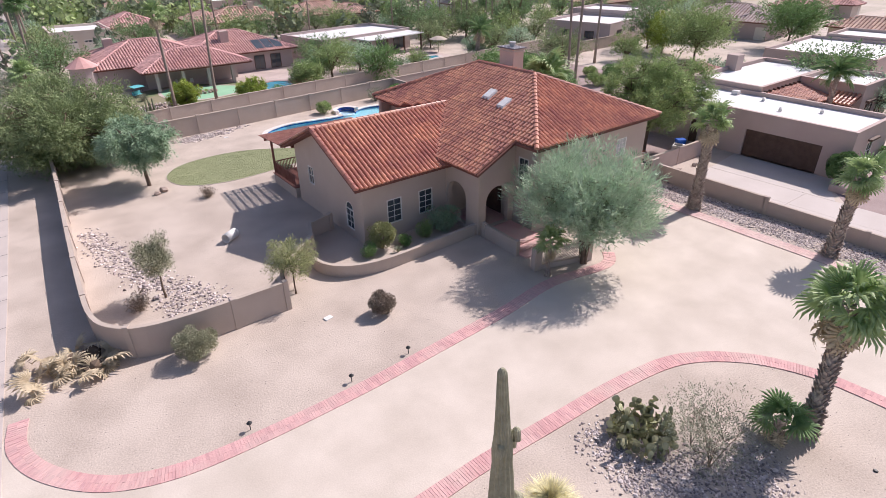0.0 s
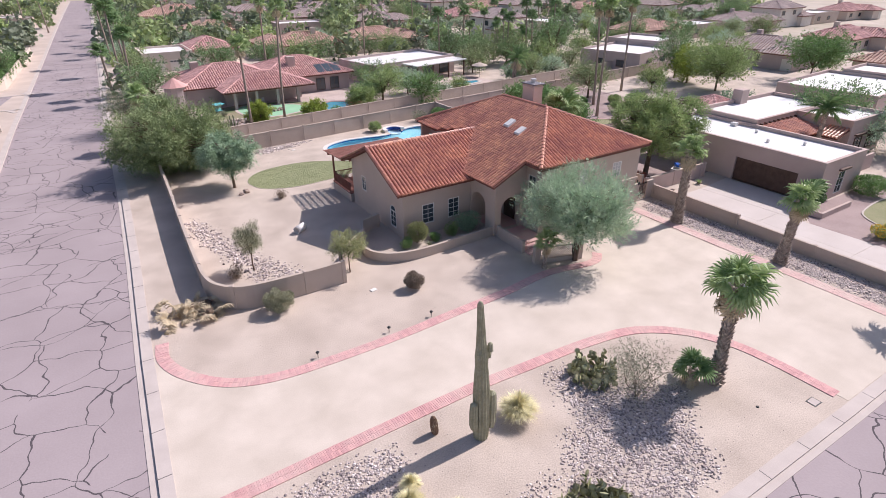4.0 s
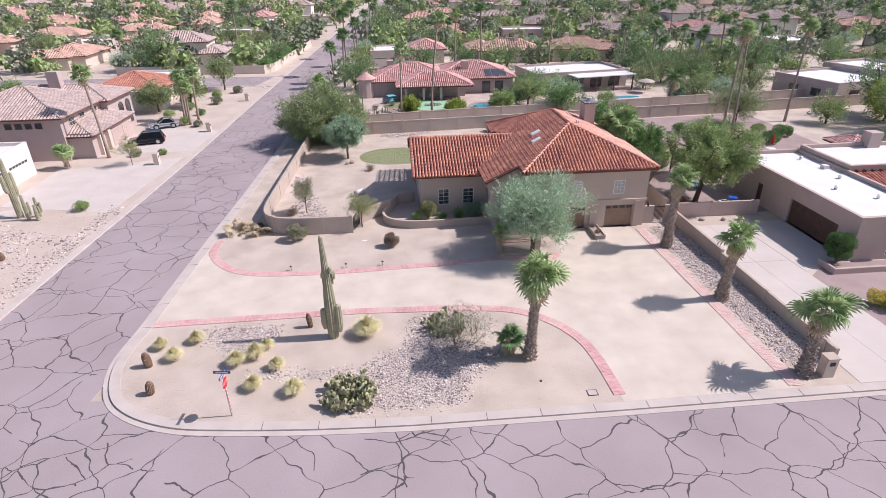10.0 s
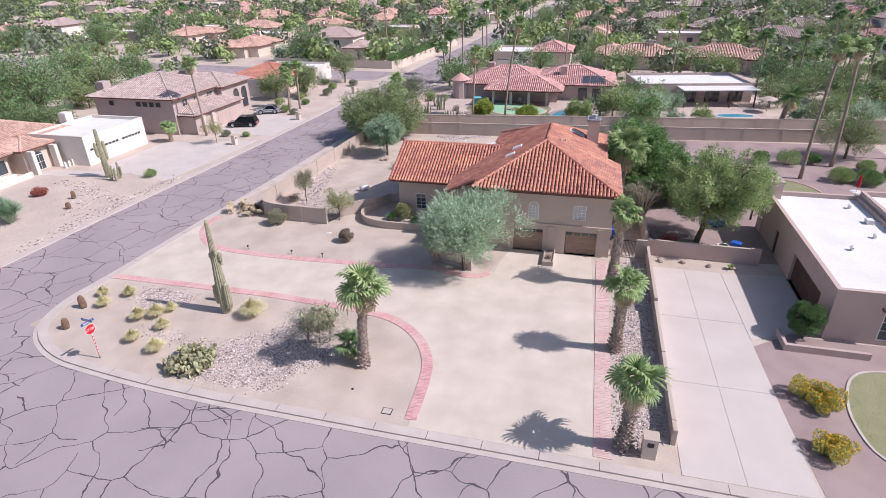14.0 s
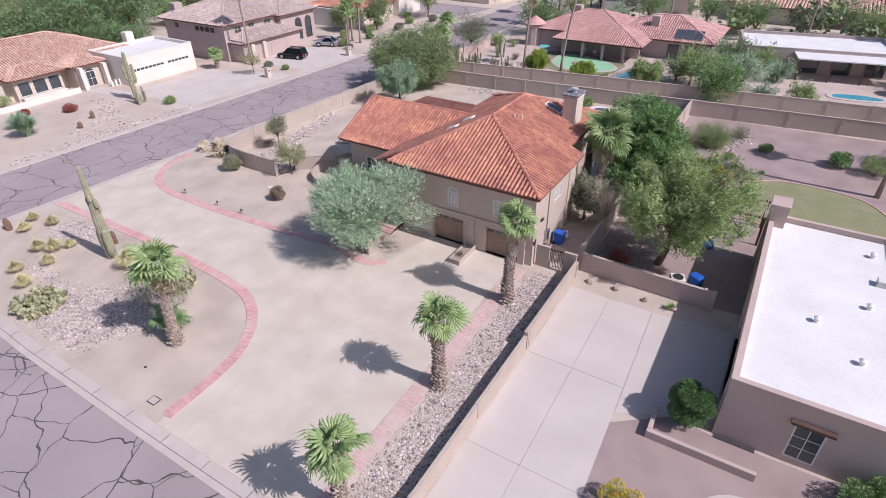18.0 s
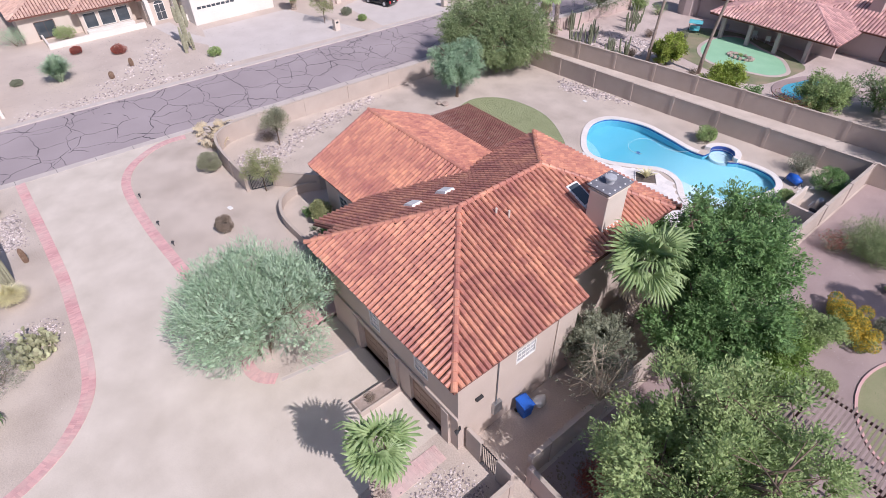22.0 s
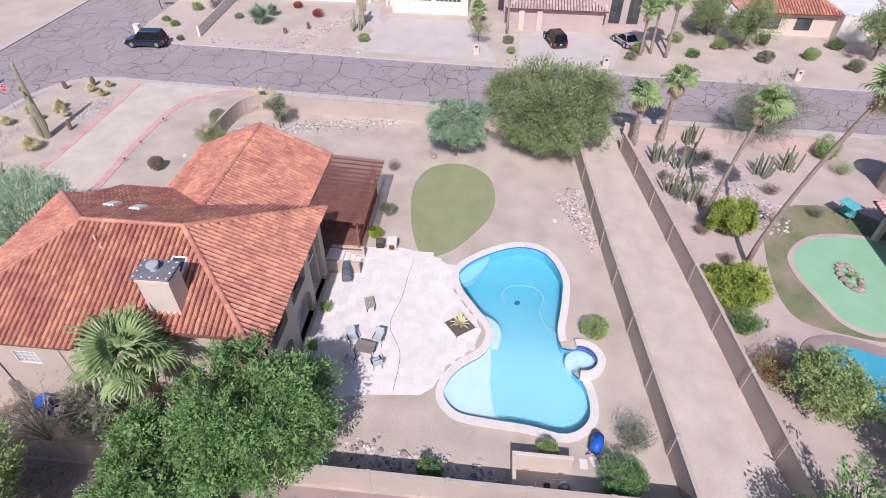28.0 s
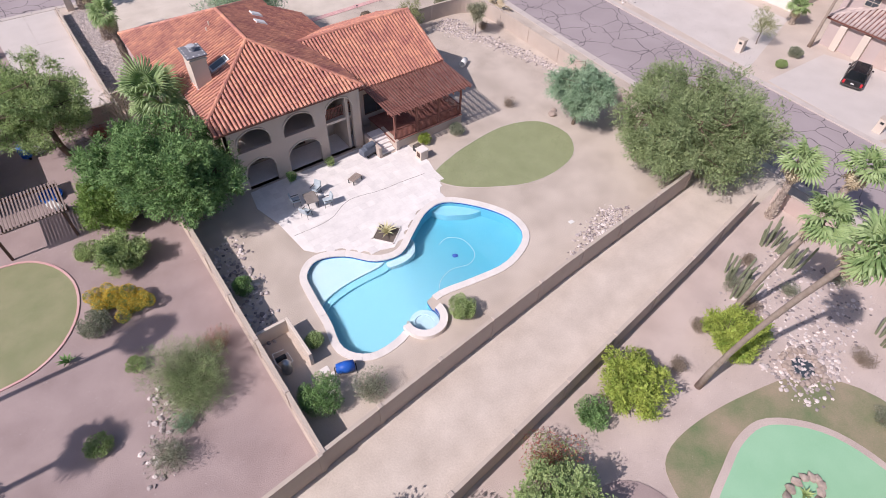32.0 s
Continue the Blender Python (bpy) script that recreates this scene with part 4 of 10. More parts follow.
def window(parent, p0, p1, z0, z1, side, rows=2, cols=2, arched=0.0, trim=None, label="", proud=0.03, glass=None):
    """A window set in a wall that runs from p0 to p1; side: the way outward as (x, y). Returns the frame part."""
    dx, dy = p1[0] - p0[0], p1[1] - p0[1]
    ln = math.hypot(dx, dy)
    d = Vector((dx / ln, dy / ln, 0))
    o = Vector((*p0, 0)) + Vector((*side, 0)) * proud
    n = Vector((*side, 0))

    def bar(geo, s0, s1, za, zb, out0, out1):
        vs = [o + d * s + n * q + Vector((0, 0, z)) for z in (za, zb) for s, q in ((s0, out0), (s1, out0), (s1, out1), (s0, out1))]
        geo.add(vs, [(3, 2, 1, 0), (4, 5, 6, 7), (0, 1, 5, 4), (1, 2, 6, 5), (2, 3, 7, 6), (3, 0, 4, 7)])

    fr = Geo()
    t = 0.07
    bar(fr, 0, ln, z0, z0 + t, -0.05, 0.03)
    bar(fr, 0, ln, z1 - t, z1, -0.05, 0.03)
    bar(fr, 0, t, z0 + t, z1 - t, -0.05, 0.03)
    bar(fr, ln - t, ln, z0 + t, z1 - t, -0.05, 0.03)
    if arched:
        seg = 10
        prev = None
        for i in range(seg + 1):
            a = math.pi * i / seg
            q = (ln / 2 - math.cos(a) * (ln / 2 - t / 2), z1 + math.sin(a) * arched)
            if prev:
                mid = o + d * ((prev[0] + q[0]) / 2) + Vector((0, 0, (prev[1] + q[1]) / 2))
                fr.tube([o + d * prev[0] + Vector((0, 0, prev[1])), o + d * q[0] + Vector((0, 0, q[1]))], 0.045, 5)
            prev = q
    frame_ob = part("window", fr, trim or WHITE, parent, label)
    for r in range(rows):
        for c in range(cols):
            pg = Geo()
            w, h = (ln - 2 * t) / cols, (z1 - z0 - 2 * t) / rows
            bar(pg, t + c * w + 0.012, t + (c + 1) * w - 0.012, z0 + t + r * h + 0.012, z0 + t + (r + 1) * h - 0.012, -0.03, -0.015)
            part("pane", pg, glass or GLASS, frame_ob)
    mg = Geo()
    for r in range(1, rows):
        z = z0 + t + r * (z1 - z0 - 2 * t) / rows
        bar(mg, t, ln - t, z - 0.018, z + 0.018, -0.02, 0.0)
    for c in range(1, cols):
        s = t + c * (ln - 2 * t) / cols
        bar(mg, s - 0.018, s + 0.018, z0 + t, z1 - t, -0.022, -0.002)
    if rows * cols > 1:
        part("muntin", mg, trim or WHITE, frame_ob)
    if arched:
        ag = Geo()
        seg = 10
        pts = [o + d * (ln / 2 - math.cos(math.pi * i / seg) * (ln / 2 - t)) + Vector((0, 0, z1 + math.sin(math.pi * i / seg) * arched)) - n * 0.02 for i in range(seg + 1)]
        ag.poly(pts)
        part("pane", ag, glass or GLASS, frame_ob)
    return frame_ob


def garage_door(parent, p0, p1, z1, side, material=GARAGE, panels=True, lights=True):
    d = Vector((p1[0] - p0[0], p1[1] - p0[1], 0))
    ln = d.length
    d.normalize()
    n = Vector((*side, 0))
    o = Vector((*p0, 0))

    def bar(geo, s0, s1, za, zb, q0, q1):
        vs = [o + d * s + n * q + Vector((0, 0, z)) for z in (za, zb) for s, q in ((s0, q0), (s1, q0), (s1, q1), (s0, q1))]
        geo.add(vs, [(3, 2, 1, 0), (4, 5, 6, 7), (0, 1, 5, 4), (1, 2, 6, 5), (2, 3, 7, 6), (3, 0, 4, 7)])

    body = Geo()
    bar(body, 0, ln, 0.02, z1, -0.06, 0)
    door = part("garage_door", body, material, parent, "sectional garage door")
    if not panels:
        return door
    h = (z1 - 0.02) / 4
    cols = max(2, round(ln / 0.62))
    for r in range(4):
        for c in range(cols):
            w = ln / cols
            pg = Geo()
            top = lights and r == 3
            bar(pg, c * w + 0.06, (c + 1) * w - 0.06, 0.02 + r * h + (0.14 if top else 0.07), 0.02 + (r + 1) * h - (0.14 if top else 0.07), 0.004, 0.018)
            part("door_panel" if not top else "door_light", pg, material if not top else GLASS, door)
    return door


# ---- the house ----
HX, HY = 29.0, 30.0
house = thing("house", HX, HY, 0, 0, "two-storey tan stucco house with red clay tile roof", "house")


def local(poly):
    return [(p[0] - HX, p[1] - HY, p[2]) for p in poly]


def hp(p):
    return (p[0] - HX, p[1] - HY)


EZ, RZ = 5.75, 8.42
RA, RB = (29.4, 27.6, RZ), (29.4, 33.4, RZ)
SW, SE, N1, N2, NE, NW = (23.8, 21.7, EZ), (36.0, 21.7, EZ), (36.0, 30.1, EZ), (34.9, 30.1, EZ + 0.5), (34.9, 39.4, EZ), (23.5, 39.4, EZ)
SL_W = (RZ - EZ) / (29.4 - 23.8)
wz = lambda x: RZ - (29.4 - x) * SL_W
ez = lambda x: RZ - (x - 29.4) * (RZ - EZ) / (36.0 - 29.4)
PX, PY = 20.9, 23.5
WR = 6.35
WE = 4.0
WX0, WY0, WYR, WY1 = 14.45, 26.75, 32.0, 37.25
wing_s = (WR - WE) / (WYR - WY0)
hit_r = 29.4 - (RZ - WR) / SL_W
porch_n = WY0 + (wz(PX) - WE) / wing_s
hit_n = 29.4 - (RZ - WE) / SL_W
polys = [
    [SW, SE, RA],
    [SE, N1, (34.9, 30.1, ez(34.9)), (34.9, 38.4, ez(34.9)), RB, RA],
    [(34.9, 39.4, EZ), NW, RB, (34.9, 38.4, ez(34.9))],
    [(PX, porch_n, wz(PX)), (PX, PY, wz(PX)), (23.8, PY, EZ), SW, RA, RB, NW, (23.5, WY1 - 1.2, wz(23.5)), (hit_r, WYR, WR)],
]
polys = [local(p) for p in polys]
caps = [tuple(local(c)) for c in ((SW, RA), (SE, RA), (RA, RB), (RB, NW), (RB, (34.9, 38.4, ez(34.9))))]
tiled_roof(house, polys, caps, TILE, pick=lambda p: p.y < -3.6 and p.x > 0.6)
wing = [
    [(WX0, WY0, WE), (PX + 2.4, WY0, WE), (PX + 2.4, porch_n, wz(PX)), (hit_r + 0.6, WYR, WR), (WX0, WYR, WR)],
    [(24.3, WY1, WE), (WX0, WY1, WE), (WX0, WYR, WR), (hit_r + 0.6, WYR, WR)],
]
tiled_roof(house, [local(p) for p in wing], [tuple(local(c)) for c in (((WX0, WYR, WR), (hit_r, WYR, WR)), ((WX0 + 0.1, WY0, WE), (WX0 + 0.1, WYR, WR)), ((WX0 + 0.1, WY1, WE), (WX0 + 0.1, WYR, WR)))], TILE)

# walls of the main block
T = 0.25
TOPZ = EZ - 0.02
X0, X1, X2, Y0, Y1 = 24.5, 35.55, 34.3, 22.3, 38.8
g = Geo()
s = X1 - X0
front_holes = [rect(2.9, 5.45, 0.0, 2.15), rect(7.35, 9.95, 0.0, 2.15), arch(4.1, 5.0, 3.1, 4.3, 0.35), rect(7.85, 8.9, 3.25, 4.55)]
g.wall(hp((X0, Y0)), hp((X1, Y0)), [(0, 0), (s, 0), (s, TOPZ), (0, TOPZ)], T, front_holes)
part("wall", g, STUCCO, house, "sunlit tan stucco front wall")
g = Geo()
g.wall(hp((X1, Y0 + T)), hp((X1, 29.84)), [(0, 0), (29.84 - Y0 - T, 0), (29.84 - Y0 - T, TOPZ), (0, TOPZ)], T, [rect(3.3, 4.6, 3.6, 4.6)])
g.wall(hp((X1, 30.1)), hp((X2, 30.1)), [(0, 0), (X1 - X2, 0), (X1 - X2, TOPZ), (0, TOPZ)], T)
g.wall(hp((X2, 30.12)), hp((X2, Y1)), [(0, 0), (Y1 - 30.12, 0), (Y1 - 30.12, 5.6), (Y1 - 31.2, 6.2), (0, 6.2)], T, [arch(6.2, 8.0, 2.9, 4.0, 0.8)])
part("wall", g, STUCCO, house, "tan stucco side wall")
g = Geo()
g.wall(hp((X0, Y1 - T)), hp((X0, Y0 + T)), [(0, 0), (Y1 - Y0 - 2 * T, 0), (Y1 - Y0 - 2 * T, TOPZ), (0, TOPZ)], T, [rect(14.75, 15.65, 2.9, 4.7)])
part("wall", g, STUCCO, house)
g = Geo()
sr = X2 - T - (X0 - 0.9)
holes = [arch(0.9, 3.2, 0.0, 1.55, 0.95), arch(4.3, 7.0, 0.0, 1.6, 1.0), arch(0.75, 3.25, 3.35, 4.05, 1.0), arch(4.3, 6.75, 3.35, 4.05, 1.0), arch(7.7, 10.0, 0.0, 4.1, 1.0)]
g.wall(hp((X2 - 0.02, Y1)), hp((X0 - 0.9, Y1)), [(0, 0), (sr + T, 0), (sr + T, TOPZ), (0, TOPZ)], 0.32, holes)
part("wall", g, STUCCO, house, "tan stucco arcade wall with round arches")
# loggia behind the arcade
g = Geo().box(X0 - 0.8 - HX, 36.0 - HY, 2.75, X2 - T - HX, Y1 - 0.33 - HY, 2.95)
part("loggia_floor", g, STUCCO_PALE, house)
g = Geo()
lh = [rect(1.2, 3.0, 0.05, 2.1), rect(5.2, 6.6, 0.05, 2.1), rect(1.2, 3.0, 2.98, 5.0), rect(4.8, 6.6, 2.98, 5.0)]
g.wall(hp((X2 - T, 36.0)), hp((X0, 36.0)), [(0, 0), (X2 - T - X0, 0), (X2 - T - X0, TOPZ), (0, TOPZ)], 0.2, lh)
part("wall", g, STUCCO, house, "shaded loggia back wall")
for s0, s1, z0, z1 in ((1.2, 3.0, 0.05, 2.1), (5.2, 6.6, 0.05, 2.1), (1.2, 3.0, 2.98, 5.0), (4.8, 6.6, 2.98, 5.0)):
    window(house, hp((X2 - T - s0, 36.0)), hp((X2 - T - s1, 36.0)), z0, z1, (0, 1), 1, 2, trim=BROWN, label="dark glazed patio door", proud=-0.1)
rail = part("balcony_rail", Geo().box(23.4 - HX, Y1 - 0.72 - HY, 3.85, 26.7 - HX, Y1 - 0.64 - HY, 3.92).box(23.4 - HX, Y1 - 0.71 - HY, 3.02, 26.7 - HX, Y1 - 0.65 - HY, 3.08), REDWOOD, house, "red-stained balcony rail")
for k in range(26):
    x = 23.5 + k * 0.125
    part("baluster", Geo().box(x - HX, Y1 - 0.7 - HY, 3.08, x + 0.045 - HX, Y1 - 0.66 - HY, 3.85), REDWOOD, rail)
part("patio_floor", Geo().box(X0 - 0.8 - HX, 36.21 - HY, -0.02, X2 - T - HX, Y1 - 0.33 - HY, 0.024), TRAV, house, "pale stone floor of the arcade")
# moulded bands round the arches
g = Geo()
for h in holes:
    o = Vector((X2 - 0.02 - HX, Y1 + 0.03 - HY, 0))
    pts = [o + Vector((-q[0], 0, q[1])) for q in h[2:]]
    g.tube(pts, 0.06, 6)
part("arch_moulding", g, STUCCO_PALE, house)
# ledge between the storeys, pilasters between garage doors
g = Geo()
g.box(X0 - 0.05 - HX, Y0 - 0.12 - HY, 2.55, X1 + 0.06 - HX, Y0 - 0.003 - HY, 2.75, None, 0.02)
part("belt_course", g, STUCCO, house)
for xx in (X0 + 2.62, X0 + 6.15, X0 + 10.25):
    part("pilaster", Geo().box(xx - 0.25 - HX, Y0 - 0.16 - HY, 0, xx + 0.25 - HX, Y0 - 0.003 - HY, 2.545, None, 0.02), STUCCO, house)
for a, b in ((2.9, 5.45), (7.35, 9.95)):
    garage_door(house, hp((X0 + a, Y0 + 0.18)), hp((X0 + b, Y0 + 0.18)), 2.15, (0, -1))
window(house, hp((X0 + 4.1, Y0 + 0.06)), hp((X0 + 5.0, Y0 + 0.06)), 3.1, 4.3, (0, -1), 4, 3, 0.35, label="white arched sash window", glass=PALEGLASS)
window(house, hp((X0 + 7.85, Y0 + 0.06)), hp((X0 + 8.9, Y0 + 0.06)), 3.25, 4.55, (0, -1), 4, 3, label="white sash window with small panes", glass=PALEGLASS)
window(house, hp((X1 - 0.06, Y0 + T + 3.3)), hp((X1 - 0.06, Y0 + T + 4.6)), 3.6, 4.6, (1, 0), 3, 4, label="white side window with small panes", glass=PALEGLASS)
window(house, hp((X0 + 0.06, 23.8)), hp((X0 + 0.06, 22.9)), 2.9, 4.7, (-1, 0), 4, 2, label="white sash window")
g = Geo().box(X0 + T - HX, Y0 + T - HY, -0.05, X2 - T - HX, 36.0 - HY, 0.01)
part("floor", g, PAVE, house)
g = Geo()
roof_fascia = [(23.85, 21.75), (35.95, 21.75), (35.95, 30.1)]
for a, b in zip(roof_fascia, roof_fascia[1:]):
    g.wall(hp(a), hp(b), [(0, EZ - 0.22), (math.dist(a, b), EZ - 0.22), (math.dist(a, b), EZ - 0.145), (0, EZ - 0.145)], 0.05)
part("fascia", g, BROWN, house, "dark wooden fascia")
# soffit
g = Geo()
g.box(23.9 - HX, 21.8 - HY, EZ - 0.21, 35.9 - HX, 22.3 - HY, EZ - 0.15)
g.box(35.56 - HX, 22.32 - HY, EZ - 0.21, 35.93 - HX, 30.0 - HY, EZ - 0.15)
part("soffit", g, STUCCO, house)

# porch with two arches
g = Geo()
g.wall(hp((21.5, 24.05)), hp((24.45, 24.05)), [(0, 0), (2.95, 0), (2.95, wz(24.45) - 0.2), (0, wz(21.5) - 0.2)], 0.35, [arch(0.6, 2.5, 0.3, 2.1, 0.9)])
part("wall", g, STUCCO, house, "porch wall with round arch")
g = Geo()
g.wall(hp((21.5, 28.2)), hp((21.5, 24.4)), [(0, 0), (3.8, 0), (3.8, wz(21.5) - 0.2), (0, wz(21.5) - 0.2)], 0.35, [arch(1.0, 2.9, 0.3, 2.1, 0.9)])
part("wall", g, STUCCO, house, "porch wall with round arch")
g = Geo().box(21.85 - HX, 24.4 - HY, 0, 24.45 - HX, 28.2 - HY, 0.3)
part("porch_floor", g, BRICK, house, "red brick porch floor")
g = Geo().box(24.42 - HX, 25.2 - HY, 0.32, 24.48 - HX, 26.6 - HY, 2.4)
front_door = part("door", g, BROWN, house, "dark wooden front door")
part("door_handle", Geo().tube([(24.38 - HX, 25.4 - HY, 1.2), (24.38 - HX, 25.4 - HY, 1.45)], 0.02, 6), STEEL, front_door)

# wing
g = Geo()
ww = 24.5 - 15.2
g.wall(hp((15.2, 27.4)), hp((24.45, 27.4)), [(0, 0), (ww - 0.05, 0), (ww - 0.05, WE + 0.1), (0, WE + 0.1)], T, [rect(1.7, 2.8, 0.9, 2.55), rect(4.1, 5.2, 0.9, 2.55)])
part("wall", g, STUCCO, house, "tan stucco wing wall")
for a in (1.7, 4.1):
    window(house, hp((15.2 + a, 27.45)), hp((15.2 + a + 1.1, 27.45)), 0.9, 2.55, (0, -1), 4, 2, label="white sash window")
g = Geo()
gl = 36.6 - 27.4
zt = lambda y: WE + (WYR - abs(WYR - y) - WY0) * wing_s - 0.16
g.wall(hp((15.2, 36.6)), hp((15.2, 27.4 + T)), [(0, 0), (gl - T, 0), (gl - T, zt(27.65)), (36.6 - WYR, zt(WYR)), (0, zt(36.6))], T, [arch(7.0, 8.0, 0.5, 1.9, 0.45), rect(1.9, 2.7, 1.9, 3.2)])
part("wall", g, STUCCO, house, "tan stucco gable wall")
window(house, hp((15.26, 29.6)), hp((15.26, 28.6)), 0.5, 1.9, (-1, 0), 3, 2, 0.45, label="arched window in the gable")
window(house, hp((15.26, 34.7)), hp((15.26, 33.9)), 1.9, 3.2, (-1, 0), 2, 2, label="small gable window")
g = Geo()
g.wall(hp((23.55, 36.6)), hp((15.2 + T, 36.6)), [(0, 0), (8.1, 0), (8.1, WE), (0, WE)], T, [rect(1.5, 3.9, 1.0, 3.0), rect(5.0, 6.6, 1.0, 3.0)])
part("wall", g, STUCCO, house)
for a, b in ((1.5, 3.9), (5.0, 6.6)):
    window(house, hp((23.55 - a, 36.5)), hp((23.55 - b, 36.5)), 1.0, 3.0, (0, 1), 1, 2, trim=BROWN, label="sliding glass door")

# chimney, skylights, vents
CAPFELT = ramp_mat("grey_cap_felt", (0.15, 0.15, 0.17), (0.24, 0.235, 0.26), size=0.5, fine=30, rough=0.85, bump=0.2)
PALEZINC = ramp_mat("weathered_zinc", (0.42, 0.42, 0.44), (0.6, 0.6, 0.62), size=0.4, rough=0.55, bump=0.05, metal=0.2)
g = Geo()
g.box(32.85 - HX, 33.25 - HY, 6.2, 33.95 - HX, 34.85 - HY, 9.0, None, 0.03)
g.box(32.78 - HX, 33.18 - HY, 8.72, 34.02 - HX, 34.92 - HY, 8.84, None, 0.02)
chim = part("chimney", g, STUCCO_PALE, house, "tan stucco chimney")
part("flashing", Geo().box(32.79 - HX, 33.19 - HY, 6.3, 34.01 - HX, 34.91 - HY, 6.72), FOAM, chim, "white metal flashing")
part("chimney_cap", Geo().box(32.7 - HX, 33.1 - HY, 9.0, 34.1 - HX, 35.0 - HY, 9.1, None, 0.02), CAPFELT, chim, "grey felt-covered cap")
for sx, sy, n_ in ((1, 0, 4), (0, 1, 5)):
    for k in range(n_):
        for far in (0, 1):
            ax = 32.83 + (1.14 * k / (n_ - 1) if sx else 1.14 * far) - HX
            ay = 33.24 + (1.62 * k / (n_ - 1) if sy else 1.62 * far) - HY
            if sy or 0 < k < n_ - 1:
                part("fastener", Geo().box(ax - 0.045, ay - 0.045, 9.1, ax + 0.045, ay + 0.045, 9.118, None, 0.008), FOAM, chim, "pale fixing pad")
part("flue", Geo().lathe([(0.2, 9.1), (0.2, 9.35), (0.29, 9.36), (0.29, 9.46), (0.05, 9.5)], 14, 33.4 - HX, 34.0 - HY), PALEZINC, chim, "round metal flue")


def on_west(x, y, lift):
    return Vector((x - HX, y - HY, wz(x) + lift))


for yy, xx in ((27.1, 26.2), (29.0, 26.6)):
    g = Geo()
    q = [on_west(xx + a, yy + b, 0.14) for a, b in ((-0.45, -0.35), (0.45, -0.35), (0.45, 0.35), (-0.45, 0.35))]
    r = [on_west(xx + a * 0.85, yy + b * 0.85, 0.3) for a, b in ((-0.45, -0.35), (0.45, -0.35), (0.45, 0.35), (-0.45, 0.35))]
    g.add(q + r, [(0, 1, 5, 4), (1, 2, 6, 5), (2, 3, 7, 6), (3, 0, 4, 7), (4, 5, 6, 7)])
    part("skylight", g, FOAM, house, "white domed skylight")
on_east = lambda x, y, lift: Vector((x - HX, y - HY, ez(x) + lift))
g = Geo()
q = [on_east(31.9 + a, 33.9 + b, 0.1) for a, b in ((-0.75, -0.45), (0.75, -0.45), (0.75, 0.45), (-0.75, 0.45))]
r = [on_east(31.9 + a * 0.93, 33.9 + b * 0.9, 0.26) for a, b in ((-0.75, -0.45), (0.75, -0.45), (0.75, 0.45), (-0.75, 0.45))]
g.add(q + r, [(0, 1, 5, 4), (1, 2, 6, 5), (2, 3, 7, 6), (3, 0, 4, 7), (4, 5, 6, 7)])
sky_box = part("skylight", g, FOAM, house, "flat skylight in a pale frame")
q = [on_east(31.9 + a, 33.9 + b, 0.268) for a, b in ((-0.6, -0.34), (0.6, -0.34), (0.6, 0.34), (-0.6, 0.34))]
part("pane", Geo().poly(q), GLASS, sky_box)
for x, y in ((30.6, 29.0), (31.0, 29.5)):
    p = on_east(x, y, 0)
    part("vent_pipe", Geo().tube([p, p + Vector((0, 0, 0.45))], 0.06, 8), STUCCO_PALE, house, "short vent pipe")
# meter box and conduit on the side wall
box_ob = part("meter_box", Geo().box(35.56 - HX, 24.4 - HY, 1.1, 35.76 - HX, 24.9 - HY, 1.9, None, 0.01), STEEL, house, "grey electric meter box")
part("conduit", Geo().tube([(35.6 - HX, 24.65 - HY, 1.9), (35.6 - HX, 24.65 - HY, 5.3)], 0.03, 6), STEEL, house, "grey conduit pipe")
part("downpipe", Geo().tube([(35.6 - HX, 28.6 - HY, 0.1), (35.6 - HX, 28.6 - HY, 5.5)], 0.035, 6), STUCCO_PALE, house, "thin wall pipe")
part("vent_hood", Geo().box(35.56 - HX, 23.3 - HY, 3.2, 35.7 - HX, 23.7 - HY, 3.35, None, 0.01), DARK, house, "small dark wall vent")


# ---- plants ----
def np_mesh(name, verts, faces, material, smooth=False):
    """A mesh from arrays; all faces have as many corners."""
    me = bpy.data.meshes.new(name)
    n, k = faces.shape
    me.vertices.add(len(verts))
    me.vertices.foreach_set("co", verts.astype(np.float32).ravel())
    me.loops.add(n * k)
    me.loops.foreach_set("vertex_index", faces.astype(np.int32).ravel())
    me.polygons.add(n)
    me.polygons.foreach_set("loop_start", np.arange(0, n * k, k, dtype=np.int32))
    me.polygons.foreach_set("loop_total", np.full(n, k, dtype=np.int32))
    if smooth:
        me.polygons.foreach_set("use_smooth", np.ones(n, dtype=bool))
    me.materials.append(material)
    me.update()
    me.validate()
    return me


